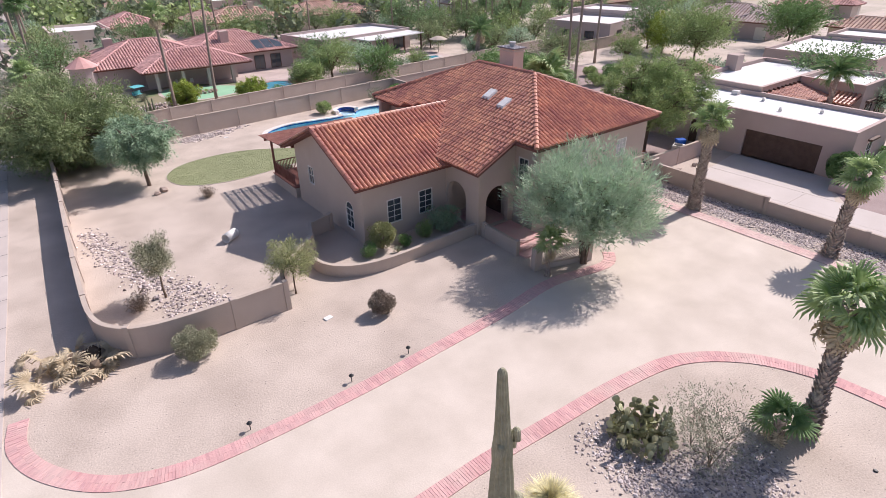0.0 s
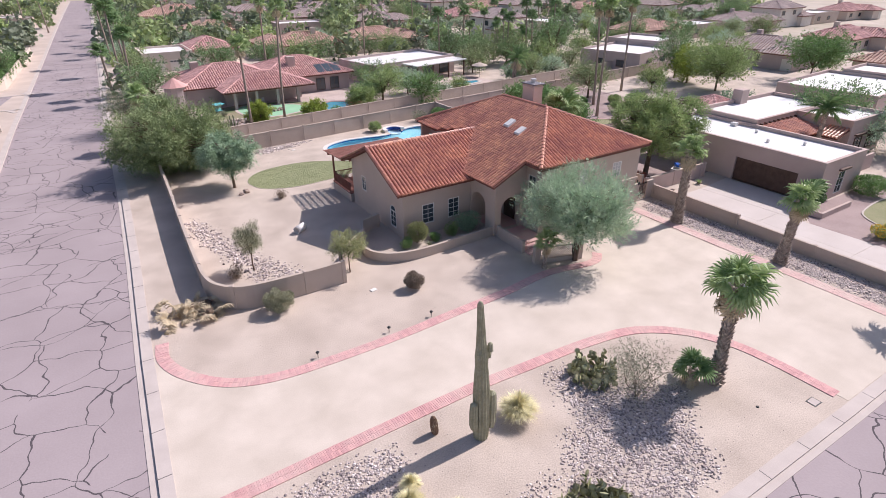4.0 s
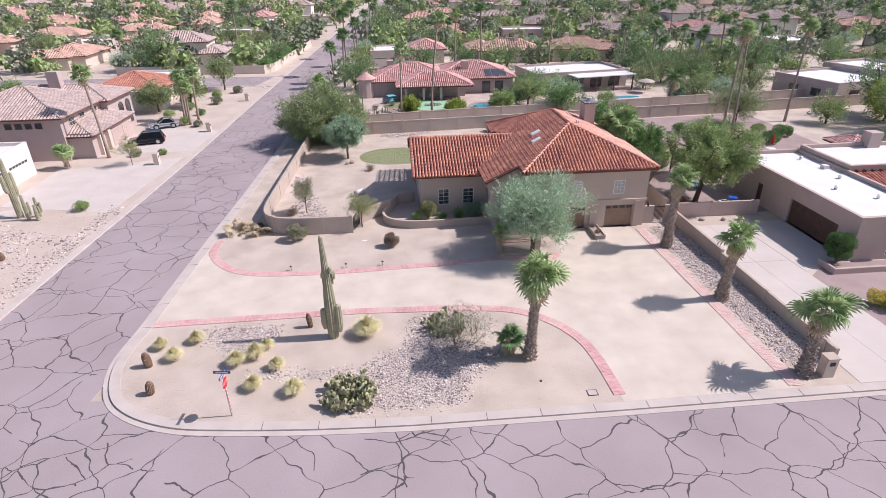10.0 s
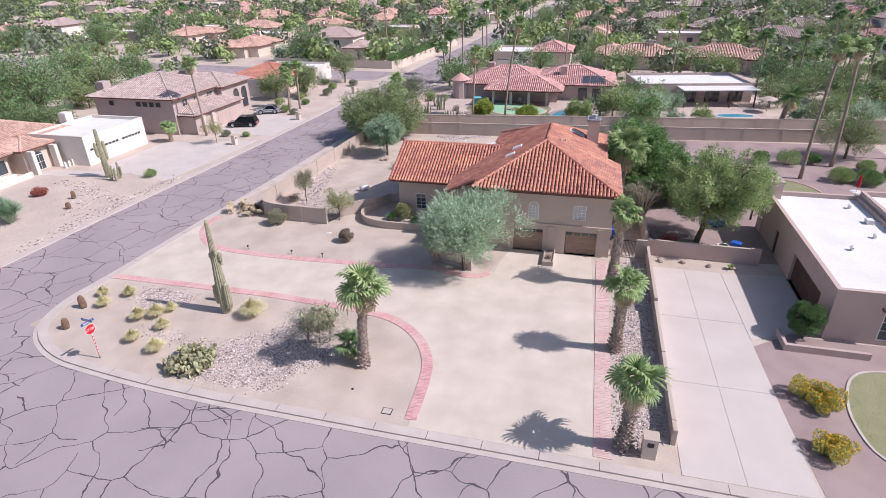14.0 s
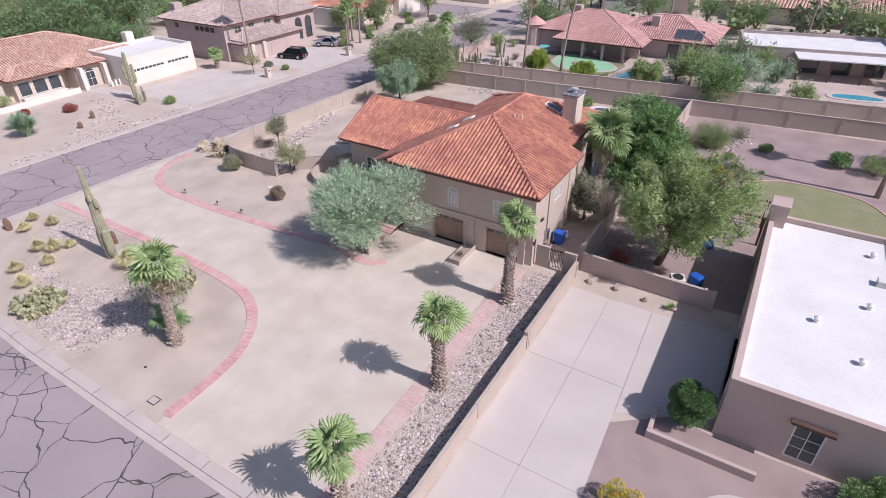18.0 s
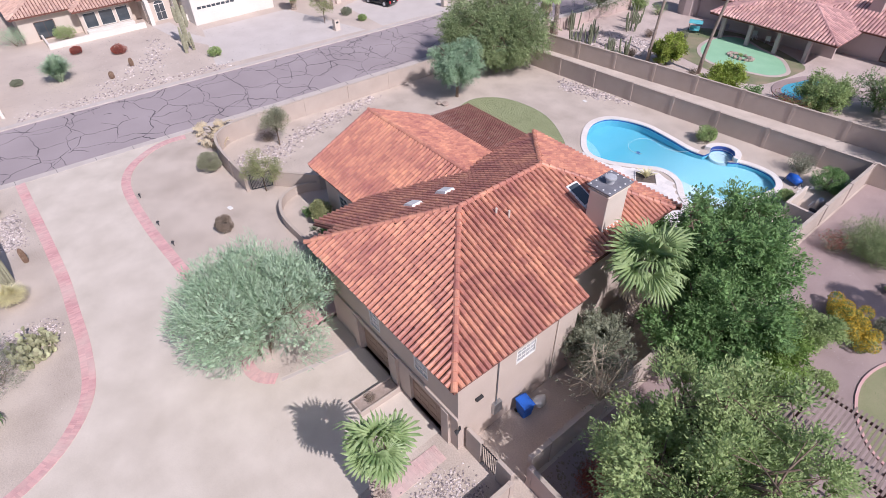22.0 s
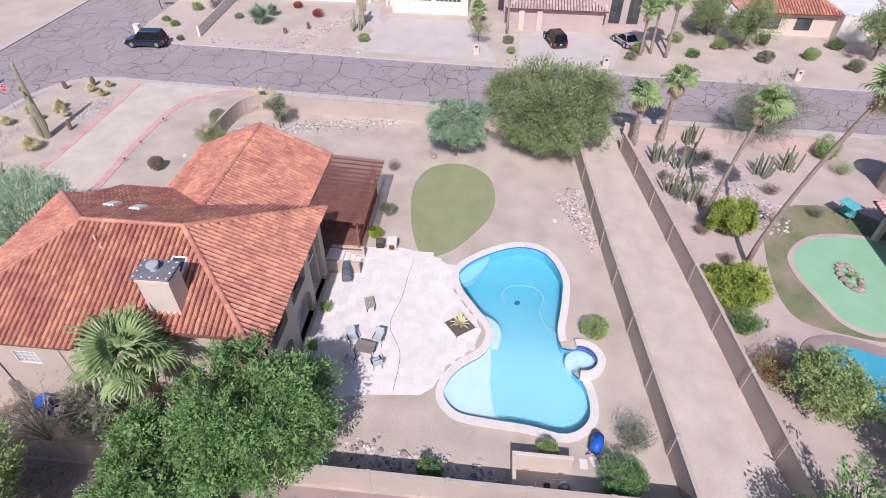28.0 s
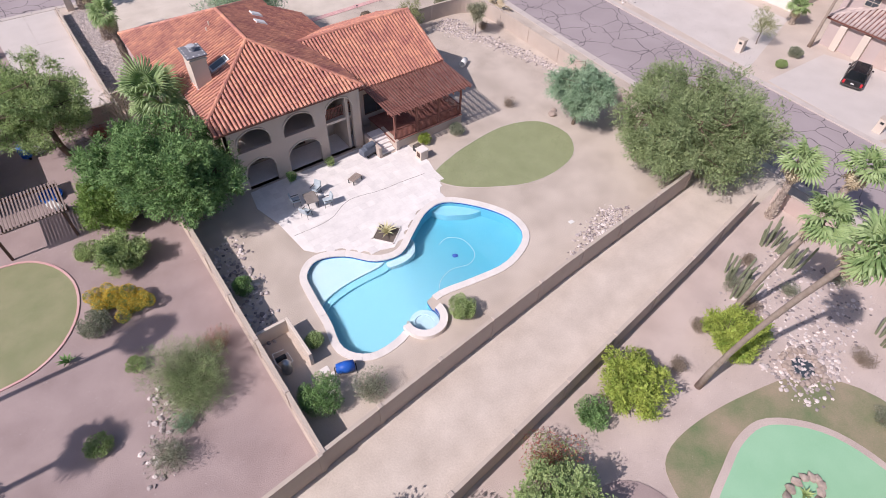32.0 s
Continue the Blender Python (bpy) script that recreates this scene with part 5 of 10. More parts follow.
def leaves(rng, clumps, count, length, width, out=0.5, hang=0.0, rise=0.0, shell=0.45, flat=1.0, spray=0, reach=0.4, heart=None):
    """Leaf blades spread through clumps (x, y, z, r): positions and corners. spray: blades to a twig of that reach, all facing much the same way."""
    c = np.array(clumps, float)
    wgt = c[:, 3] ** 2
    many = max(1, count // spray) if spray else count
    idx = rng.choice(len(c), many, p=wgt / wgt.sum())
    d = rng.normal(size=(many, 3))
    d /= np.linalg.norm(d, axis=1)[:, None]
    r = c[idx, 3] * (shell + (1 - shell) * rng.random(many) ** 0.6)
    pos = c[idx, :3] + d * r[:, None] * np.array([1, 1, flat])
    if spray:
        away = pos - np.array(heart if heart is not None else c[:, :3].mean(0))
        away /= np.linalg.norm(away, axis=1)[:, None] + 1e-9
        twig = away * 0.6 + d * 0.5 + rng.normal(size=(many, 3)) * 0.32 * (1.2 - out)
        twig[:, 2] += rise - hang
        twig /= np.linalg.norm(twig, axis=1)[:, None]
        top = away * 0.5 + d * 0.35 + rng.normal(size=(many, 3)) * 0.45 + np.array([0, 0, 0.7])
        k = np.repeat(np.arange(many), spray)
        count = len(k)
        along = rng.random(count)[:, None]
        lateral = np.cross(twig, top)
        lateral /= np.linalg.norm(lateral, axis=1)[:, None] + 1e-9
        sway = rng.normal(size=(count, 1)) * 0.3 * reach * (1 - 0.6 * along)
        size = rng.uniform(0.7, 1.25, many)[k][:, None]
        pos = pos[k] + twig[k] * (along - 0.35) * reach * size + lateral[k] * sway + rng.normal(size=(count, 3)) * 0.06 * reach
        pos[:, 2] -= (along[:, 0] ** 2) * hang * reach * 0.5
        ax = twig[k] + lateral[k] * np.sign(sway) * 0.55 + rng.normal(size=(count, 3)) * 0.22
        face = top[k] + rng.normal(size=(count, 3)) * 0.28
    else:
        ax = rng.normal(size=(count, 3))
        ax /= np.linalg.norm(ax, axis=1)[:, None]
        ax = ax * (1 - out) + d * out
        ax[:, 2] += rise - hang
        face = d * 0.8 + rng.normal(size=(count, 3)) * 0.55 + np.array([0, 0, 0.55])
    ax /= np.linalg.norm(ax, axis=1)[:, None]
    side = np.cross(ax, face)
    side /= np.linalg.norm(side, axis=1)[:, None] + 1e-9
    ln = length * rng.uniform(0.6, 1.3, count)[:, None]
    wd = width * rng.uniform(0.6, 1.3, count)[:, None]
    v = np.stack([pos, pos + ax * ln * 0.45 + side * wd * 0.5, pos + ax * ln, pos + ax * ln * 0.45 - side * wd * 0.5], 1).reshape(-1, 3)
    f = np.arange(count * 4).reshape(-1, 4)
    return v, f


def grow(seed, height, spread, base=0.25, limbs=6, twigs=7, trunk=0.18, stems=1, flat=0.75, clump=0.28, lean=(0, 0)):
    """Trunk and limbs as one Geo, and the clumps that the leaves fill."""
    rnd = random.Random(seed)
    geo, clumps = Geo(), []
    cz, hz = height * (base + 1) / 2, height * (1 - base) / 2
    for s in range(stems):
        a = rnd.uniform(0, 6.28)
        off = 0.0 if stems == 1 else 0.25
        p0 = Vector((math.cos(a) * off, math.sin(a) * off, -0.15))
        fork = Vector((math.cos(a) * off * 3 + lean[0] * 0.4, math.sin(a) * off * 3 + lean[1] * 0.4, height * base * rnd.uniform(0.9, 1.2)))
        mid = (p0 + fork) / 2 + Vector((rnd.uniform(-0.1, 0.1), rnd.uniform(-0.1, 0.1), 0)) * height * 0.12
        r = trunk / (stems**0.5)
        geo.tube([p0, p0 + Vector((0, 0, 0.25)), mid, fork], [r * 1.5, r * 1.05, r * 0.9, r * 0.75], 8)
        per = max(2, limbs // stems)
        for k in range(per):
            b = a + 6.28 * (k + rnd.uniform(-0.3, 0.3)) / per if stems == 1 else a + rnd.uniform(-1.3, 1.3)
            up = rnd.uniform(-0.35, 0.85)
            rad = spread * rnd.uniform(0.45, 0.8) * math.cos(up * 0.9)
            tip = Vector((math.cos(b) * rad + lean[0], math.sin(b) * rad + lean[1], cz + up * hz * 0.85))
            bend = fork.lerp(tip, 0.5) + Vector((0, 0, rnd.uniform(0.0, 0.12) * height))
            geo.tube([fork, bend, tip], [r * 0.6, r * 0.36, r * 0.12], 6)
            for q in range(twigs):
                t = rnd.uniform(0.35, 1.0)
                at = fork.lerp(bend, t * 2) if t < 0.5 else bend.lerp(tip, t * 2 - 1)
                c = at + Vector((rnd.gauss(0, 1), rnd.gauss(0, 1), rnd.gauss(0, 0.7))) * spread * 0.27
                e = ((c.x - lean[0]) / spread) ** 2 + ((c.y - lean[1]) / spread) ** 2 + ((c.z - cz) / hz) ** 2
                if e > 0.9:
                    k2 = (0.9 / e) ** 0.5
                    c = Vector(((c.x - lean[0]) * k2 + lean[0], (c.y - lean[1]) * k2 + lean[1], (c.z - cz) * k2 + cz))
                cr = spread * clump * rnd.uniform(0.6, 1.25)
                c.z = max(c.z, cr * 0.5)
                clumps.append((c.x, c.y, c.z, cr))
                geo.tube([at, at.lerp(c, 0.9)], [r * 0.16, r * 0.05], 4, False)
    return geo, clumps


def tree(name, x, y, seed, height, spread, material, count, length, width, label, category="tree", bark=BARK, out=0.5, hang=0.0, rise=0.0, shell=0.4, turn=0, core=0, spray=10, reach=0.45, **kw):
    ob = thing(name, x, y, 0, turn, label, category)
    geo, clumps = grow(seed, height, spread, **kw)
    part("trunk", geo, bark, ob, smooth=True)
    gen = np.random.default_rng(seed)
    heart = (*kw.get("lean", (0, 0)), height * (0.2 + 0.45 * kw.get("base", 0.25)))
    v, f = leaves(gen, clumps, count, length, width, out, hang, rise, shell, spray=spray, reach=reach, heart=heart)
    if core:
        inner = [(a, b, c, r * 0.62) for a, b, c, r in clumps]
        v2, f2 = leaves(gen, inner, core * 2, 0.22, 0.17, 0.2, 0, 0, 0.3)
        v, f = np.concatenate([v, v2]), np.concatenate([f, f2 + len(v)])
    part("crown", np_mesh("crown", v, f, material), None, ob)
    return ob


def shrub(name, x, y, seed, height, spread, material, count, length, width, label, category="shrub", out=0.6, rise=0.2, bloom=None, ball=False, stems=9, stem_mat=None, spray=0, reach=0.4):
    """A shrub: stems from the ground and leaves; ball: clipped round."""
    rnd = random.Random(seed)
    ob = thing(name, x, y, 0, rnd.uniform(0, 360), label, category)
    geo, clumps = Geo(), []
    for k in range(stems):
        a = 6.28 * k / stems + rnd.uniform(-0.3, 0.3)
        r = spread * rnd.uniform(0.2, 0.72)
        tip = Vector((math.cos(a) * r, math.sin(a) * r, height * rnd.uniform(0.4, 0.78)))
        geo.tube([(math.cos(a) * 0.04, math.sin(a) * 0.04, -0.05), tip * 0.5 + Vector((0, 0, 0.03)), tip], [0.03, 0.02, 0.008], 5)
        if not ball:
            clumps.append((tip.x, tip.y, tip.z, min(height, spread) * rnd.uniform(0.3, 0.5)))
            clumps.append((tip.x * 0.6, tip.y * 0.6, tip.z * 0.6, min(height, spread) * rnd.uniform(0.3, 0.45)))
    if ball:
        for k in range(40):
            u, a = rnd.uniform(-0.75, 1), rnd.uniform(0, 6.28)
            s = (1 - u * u) ** 0.5
            clumps.append((math.cos(a) * s * spread * 0.68, math.sin(a) * s * spread * 0.68, height * (0.52 + u * 0.32), min(spread, height) * 0.27))
        clumps.append((0, 0, height * 0.5, min(spread, height * 0.5) * 0.7))
    part("stem_mass", geo, stem_mat or L_TWIG, ob, kind="stuff")
    gen = np.random.default_rng(seed)
    v, f = leaves(gen, clumps, count, length, width, out, 0, rise, 0.5, spray=spray, reach=reach)
    v[:, 2] = np.maximum(v[:, 2], 0.02)
    part("foliage", np_mesh("foliage", v, f, material), None, ob)
    if bloom:
        top = [(a, b, c + 0.06, r * 1.02) for a, b, c, r in clumps]
        v, f = leaves(gen, top, int(count * 0.8), length * 0.9, length * 0.85, 0.3, 0, 0.3, 0.92)
        keep = v.reshape(-1, 4, 3)[:, 0, 2] > height * 0.35
        v = v.reshape(-1, 4, 3)[keep].reshape(-1, 3)
        part("blossom", np_mesh("blossom", v, np.arange(len(v)).reshape(-1, 4), bloom), None, ob)
    return ob


def tuft(name, x, y, seed, height, spread, blades, material, label, category="grass clump", width=0.02, droop=0.45, extra=None):
    """A clump of long blades that rise from one foot and bend over."""
    rnd = np.random.default_rng(seed)
    ob = thing(name, x, y, 0, 0, label, category)

    def make(n, k, mat_, part_name):
        a = rnd.random(n) * 6.28
        lean_ = rnd.random(n) ** 0.7
        h = height * k * rnd.uniform(0.65, 1.1, n) * (1 - 0.35 * lean_)
        r = spread * lean_ * rnd.uniform(0.6, 1.1, n)
        d = np.stack([np.cos(a), np.sin(a)], 1)
        side = np.stack([-np.sin(a), np.cos(a), np.zeros(n)], 1) * width
        foot = np.concatenate([d * (0.12 * spread * rnd.random((n, 1))), np.zeros((n, 1))], 1)
        mid = np.concatenate([d * (r * 0.5)[:, None], (h * 0.75)[:, None]], 1)
        tip = np.concatenate([d * r[:, None], (h * (1 - droop * lean_))[:, None]], 1)
        v = np.stack([foot - side, foot + side, mid + side, mid - side, mid - side, mid + side, tip + side * 0.2, tip - side * 0.2], 1).reshape(-1, 3)
        part(part_name, np_mesh(part_name, v, np.arange(len(v)).reshape(-1, 4), mat_), None, ob)

    make(blades, 1.0, material, "leaf_tuft")
    if extra:
        make(blades // 3, 1.15, extra, "seed_plume")
    return ob


def frond_mesh(name, seed, length, material, blades=19, feather=False):
    """A palm leaf along +x: a stalk, then a fan of pointed blades that droop, or a feather of leaflets."""
    rnd = random.Random(seed)
    geo = Geo()
    if feather:
        spine = [Vector((length * t, 0, length * (0.42 * t - 0.75 * t * t))) for t in (k / 8 for k in range(9))]
        geo.tube(spine, [0.035 * (1 - 0.85 * k / 8) for k in range(9)], 4)
        for k in range(2, 34):
            t = k / 34
            i = min(int(t * 8), 7)
            p = spine[i].lerp(spine[i + 1], t * 8 - i)
            ln = length * 0.27 * math.sin(math.pi * min(1, t * 0.9 + 0.1)) + 0.08
            for sgn in (-1, 1):
                tip = p + Vector((ln * 0.55, sgn * ln * 0.85, -ln * rnd.uniform(0.25, 0.6)))
                w = Vector((0.025, 0, 0))
                geo.add([p - w, p + w, p.lerp(tip, 0.55) + w * 1.2 + Vector((0, 0, ln * 0.08)), tip], [(0, 1, 2, 3)])
        return geo.mesh(name, material)
    stalk = length * 0.4
    end = Vector((stalk, 0, stalk * 0.1))
    vs = [end] + [Vector((0, y, z)) for y, z in ((-0.03, 0), (0.03, 0), (0, 0.035))]
    fs = [(1, 2, 0), (2, 3, 0), (3, 1, 0)]
    for k in range(blades):
        a = (k / (blades - 1) - 0.5) * radians(250)
        ln = length * 0.6 * (0.66 + 0.34 * math.cos(a * 0.6)) * rnd.uniform(0.86, 1.1)
        d = Vector((math.cos(a), math.sin(a), 0))
        s = Vector((-math.sin(a), math.cos(a), 0)) * length * 0.66 / blades
        cup = 0.1 * ln
        hang = ln * rnd.uniform(0.1, 0.55)
        m1 = end + d * ln * 0.45 + Vector((0, 0, cup))
        m2 = end + d * ln * 0.8 + Vector((0, 0, cup - hang * 0.3))
        tip = end + d * ln * rnd.uniform(0.9, 1.0) + Vector((0, 0, cup - hang))
        fold = Vector((0, 0, length * 0.018))
        o = len(vs)
        vs += [m1 + s - fold, m1 + fold, m1 - s - fold, m2 + s * 0.95, m2 + fold * 0.6, m2 - s * 0.95, tip]
        fs += [(0, o, o + 1), (0, o + 1, o + 2), (o, o + 3, o + 4, o + 1), (o + 1, o + 4, o + 5, o + 2), (o + 4, o + 3, o + 6), (o + 5, o + 4, o + 6)]
    geo.add(vs, fs)
    return geo.mesh(name, material)


FROND_SETS = {}


def fronds_for(length, material, feather):
    key = (round(length, 1), material.name, feather)
    if key not in FROND_SETS:
        FROND_SETS[key] = [frond_mesh("frond", k + 11, length * (0.9 + 0.1 * k), material, 27 if length > 2.1 else 19, feather) for k in range(3)]
    return FROND_SETS[key]


def palm(name, x, y, seed, height, trunk_r, frond_len, count, label, material=FROND, skirt=0, boots=True, lean=(0.0, 0.0), feather=False, droop=1.0, dry=8, turn=0, joined=False):
    rnd = random.Random(seed)
    ob = thing(name, x, y, 0, turn, label, "palm tree")
    n = 7
    pts = [Vector((lean[0] * (k / n) ** 1.6, lean[1] * (k / n) ** 1.6, -0.1 + (height + 0.1) * k / n)) for k in range(n + 1)]
    geo = Geo().tube(pts, [trunk_r * (1.35 - 0.45 * min(1, 3 * k / n)) for k in range(n + 1)], 10)
    trunk = part("trunk", geo, PALMBARK if boots else PALMTALL, ob, smooth=not boots)
    if boots:
        bg = Geo()
        rows = int(height / 0.13)
        for r in range(rows):
            t = r / rows
            i = min(int(t * n), n - 1)
            c = pts[i].lerp(pts[i + 1], t * n - i)
            rr = trunk_r * (1.35 - 0.45 * min(1, 3 * t))
            for k in range(8):
                a = 6.28 * (k + 0.5 * (r % 2)) / 8 + rnd.uniform(-0.12, 0.12)
                d, s = Vector((math.cos(a), math.sin(a), 0)), Vector((-math.sin(a), math.cos(a), 0))
                b = c + d * rr * 0.9
                out_ = rr * rnd.uniform(0.35, 0.7)
                tip = b + d * out_ + Vector((0, 0, 0.2 + rnd.uniform(0, 0.08)))
                w = s * rr * 0.33
                bg.add([b - w, b + w, tip + w * 0.5, tip - w * 0.5, b + d * 0.02 + Vector((0, 0, 0.2))], [(0, 1, 2, 3), (1, 4, 2), (0, 3, 4), (3, 2, 4)])
        part("boot_sheath", bg, PALMBARK, trunk, kind="stuff")
    top = pts[-1]
    meshes = fronds_for(frond_len, material, feather)
    if joined:
        vs, fs = [], []
        for k in range(count):
            m = Matrix.Translation(top) @ pose(0, 0, 0, 0, 0, k * 137.5) @ pose(0, 0, 0, rnd.uniform(-15, 15), -72 + 112 * (k / count) ** 0.8, 0)
            o = len(vs)
            vs += [tuple(m @ v.co) for v in meshes[k % 3].vertices]
            fs += [tuple(i + o for i in f.vertices) for f in meshes[k % 3].polygons]
        part("crown", Geo().add(vs, fs), material, ob)
        return ob
    for k in range(count):
        t = k / count
        az = k * 137.5 + rnd.uniform(-34, 34)
        tilt = -74 + 100 * droop * t**0.85 + rnd.uniform(-12, 12)
        part("frond", meshes[k % 3], None, ob, m=Matrix.Translation(top + Vector((0, 0, 0.15 - 0.3 * t))) @ pose(0, 0, 0, 0, 0, az) @ pose(0, 0, 0, rnd.uniform(-40, 40), tilt, 0) @ Matrix.Scale(rnd.uniform(0.78, 1.1), 4))
    if dry:
        dm = fronds_for(frond_len * 0.8, DRYFROND, False)
        for k in range(dry):
            part("dry_frond", dm[k % 3], None, ob, "dry hanging frond", m=Matrix.Translation(top + Vector((0, 0, -0.25))) @ pose(0, 0, 0, 0, 0, k * 360 / dry + rnd.uniform(-20, 20)) @ pose(0, 0, 0, 0, rnd.uniform(62, 84), 0))
    return ob


def ribbed(geo, pts, radii, ribs=14, depth=0.16):
    """A fluted cactus column along a line."""
    pts = [Vector(p) for p in pts]
    n = ribs * 2
    vs, fs = [], []
    side = Vector((1, 0, 0))
    for k, p in enumerate(pts):
        d = (pts[min(k + 1, len(pts) - 1)] - pts[max(k - 1, 0)]).normalized()
        s = (side - d * side.dot(d)).normalized()
        o = d.cross(s)
        for i in range(n):
            a = 2 * math.pi * i / n
            r = radii[k] * (1 + depth * (0.5 if i % 2 else -0.5))
            vs.append(p + (s * math.cos(a) + o * math.sin(a)) * r)
    for k in range(len(pts) - 1):
        fs += [(k * n + i, k * n + (i + 1) % n, (k + 1) * n + (i + 1) % n, (k + 1) * n + i) for i in range(n)]
    fs.append(tuple((len(pts) - 1) * n + i for i in range(n)))
    return geo.add(vs, fs)


def column_cactus(name, x, y, height, r, label, arms=(), lean=(0, 0), turn=0, material=CACTUS, waist=None):
    ob = thing(name, x, y, 0, turn, label, "cactus")
    n = 14
    pts = [(lean[0] * (k / n) ** 2, lean[1] * (k / n) ** 2, -0.1 + (height + 0.1) * k / n) for k in range(n + 1)]
    pts += [(lean[0], lean[1], height + r * 0.25), (lean[0], lean[1], height + r * 0.4)]
    rad = [r * (0.95 + 0.12 * math.sin(math.pi * min(1, k / n * 1.2))) * (1 - 0.35 * (k / n) ** 3) for k in range(n + 1)] + [r * 0.45, r * 0.1]
    if waist:
        rad = [r * float(np.interp(k / n, waist[0], waist[1])) for k in range(n + 1)] + [r * waist[1][-1] * 0.7, r * 0.1]
    part("stem", ribbed(Geo(), pts, rad), material, ob)
    for az, z0, reach, h, ar in arms:
        d = Vector((math.cos(radians(az)), math.sin(radians(az)), 0))
        p = [d * r * 0.6 + Vector((0, 0, z0)), d * (r + reach * 0.6) + Vector((0, 0, z0 - 0.02)), d * (r + reach) + Vector((0, 0, z0 + 0.25)), d * (r + reach) + Vector((0, 0, z0 + h * 0.6)), d * (r + reach) + Vector((0, 0, z0 + h)), d * (r + reach) + Vector((0, 0, z0 + h + ar * 0.6))]
        part("arm", ribbed(Geo(), p, [ar * 0.7, ar * 0.95, ar, ar * 1.02, ar * 0.85, ar * 0.2], 10), material, ob)
    return ob


def barrel_cactus(x, y, h, r, lean, label):
    ob = thing("barrel_cactus", x, y, 0, 0, label, "cactus", "barrel cacti")
    prof = [(t * lean, 0, -0.05 + h * t) for t in (0, 0.25, 0.5, 0.75, 0.93, 1.0)]
    part("stem", ribbed(Geo(), prof, [r * 0.8, r, r * 1.03, r * 0.95, r * 0.6, r * 0.15], 16, 0.14), BARREL, ob)
    rnd = np.random.default_rng(int(abs(x) * 31 + y * 7) + 1)
    v, f = leaves(rnd, [(lean * 0.5, 0, h * 0.35, r), (lean * 0.7, 0, h * 0.65, r)], 160, 0.1, 0.008, 0.9, 0, 0, 0.95)
    part("spine_cover", np_mesh("spine_cover", v, f, L_STRAW), None, ob)


def prickly_pear(x, y, seed, spread, height, pads, label, material=PRICKLY):
    """Flat oval pads, each growing from the rim of another."""
    rnd = random.Random(seed)
    ob = thing("prickly_pear", x, y, 0, 0, label, "cactus")
    geo = Geo()
    roots = []
    for k in range(pads):
        if k < pads // 3 or not roots:
            a, rr = rnd.uniform(0, 6.28), spread * rnd.random() ** 0.5 * 0.85
            base = Vector((math.cos(a) * rr, math.sin(a) * rr, 0))
        else:
            base = Vector(rnd.choice(roots))
            if base.z > height * 0.75:
                base.z *= 0.5
        up = Vector((rnd.gauss(0, 0.55), rnd.gauss(0, 0.55), 1)).normalized()
        s = up.cross(Vector((math.cos(rnd.uniform(0, 6.28)), math.sin(rnd.uniform(0, 6.28)), 0.1))).normalized()
        nrm = up.cross(s)
        ln, wd = rnd.uniform(0.22, 0.36), rnd.uniform(0.12, 0.17)
        c = base + up * ln * 0.5
        ring = [c + up * math.sin(t) * ln * 0.5 + s * math.cos(t) * wd * (1 + 0.2 * math.sin(t)) for t in (6.283 * i / 8 for i in range(8))]
        geo.add(ring + [c + nrm * 0.03, c - nrm * 0.03], [(i, (i + 1) % 8, 8) for i in range(8)] + [((i + 1) % 8, i, 9) for i in range(8)])
        roots.append(tuple(base + up * ln * 0.9))
    part("pad_mass", geo, material, ob, kind="stuff")
    return ob


def agave(name, x, y, seed, r, h, n, label, material=L_SAGE, z=0.0):
    rnd = random.Random(seed)
    ob = thing(name, x, y, z, rnd.uniform(0, 90), label, "succulent")
    one = Geo()
    for a, b in ((0, 1),):
        pts = [(0, -0.05, 0.02), (0, 0.05, 0.02), (r * 0.45, 0.075, h * 0.55), (r * 0.45, 0, h * 0.45), (r * 0.45, -0.075, h * 0.55), (r, 0, h * 0.75)]
        one.add(pts, [(0, 3, 4), (0, 1, 3), (1, 2, 3), (3, 2, 5), (4, 3, 5)])
    me = one.mesh("leaf", material)
    for k in range(n):
        part("leaf", me, None, ob, m=pose(0, 0, 0.02, 0, 0, k * 137.5) @ pose(0, 0, 0, 0, -50 * (k / n) ** 1.3 + rnd.uniform(-6, 6), 0) @ Matrix.Scale(1 - 0.35 * k / n, 4))
    return ob


# ---- front yard ----
tree("palo_verde", 24.1, 17.8, 21, 6.1, 4.2, L_GREY, 50000, 0.3, 0.036, "feathery grey-green palo verde shading the entry", out=0.8, rise=0.35, stems=3, limbs=18, twigs=11, base=0.32, trunk=0.2, clump=0.17, lean=(0.5, 0.5), core=1500, spray=16, reach=0.75)
palm("fan_palm", 20.5, 4.0, 1, 5.5, 0.26, 1.95, 16, "fan palm with shaggy brown trunk in the island bed", lean=(0.3, 0.3))
palm("fan_palm", 19.3, 4.6, 2, 1.0, 0.18, 1.35, 12, "young fan palm at the foot of a taller one", dry=4, material=FROND_DARK)
palm("fan_palm", 35.8, 17.8, 3, 6.0, 0.29, 1.6, 17, "fan palm with shaggy trunk beside the garage", lean=(0.2, 0.1))
palm("fan_palm", 35.9, 9.2, 4, 4.9, 0.29, 1.6, 16, "fan palm with shaggy trunk in the rock strip", lean=(0.15, -0.2))
palm("fan_palm", 36.2, 0.7, 5, 4.3, 0.29, 1.7, 15, "fan palm with shaggy trunk by the street mailbox", lean=(0.1, 0.1))
palm("fan_palm", 21.3, 17.9, 6, 2.1, 0.11, 1.1, 12, "small slender palm beside the lattice planter", dry=3)
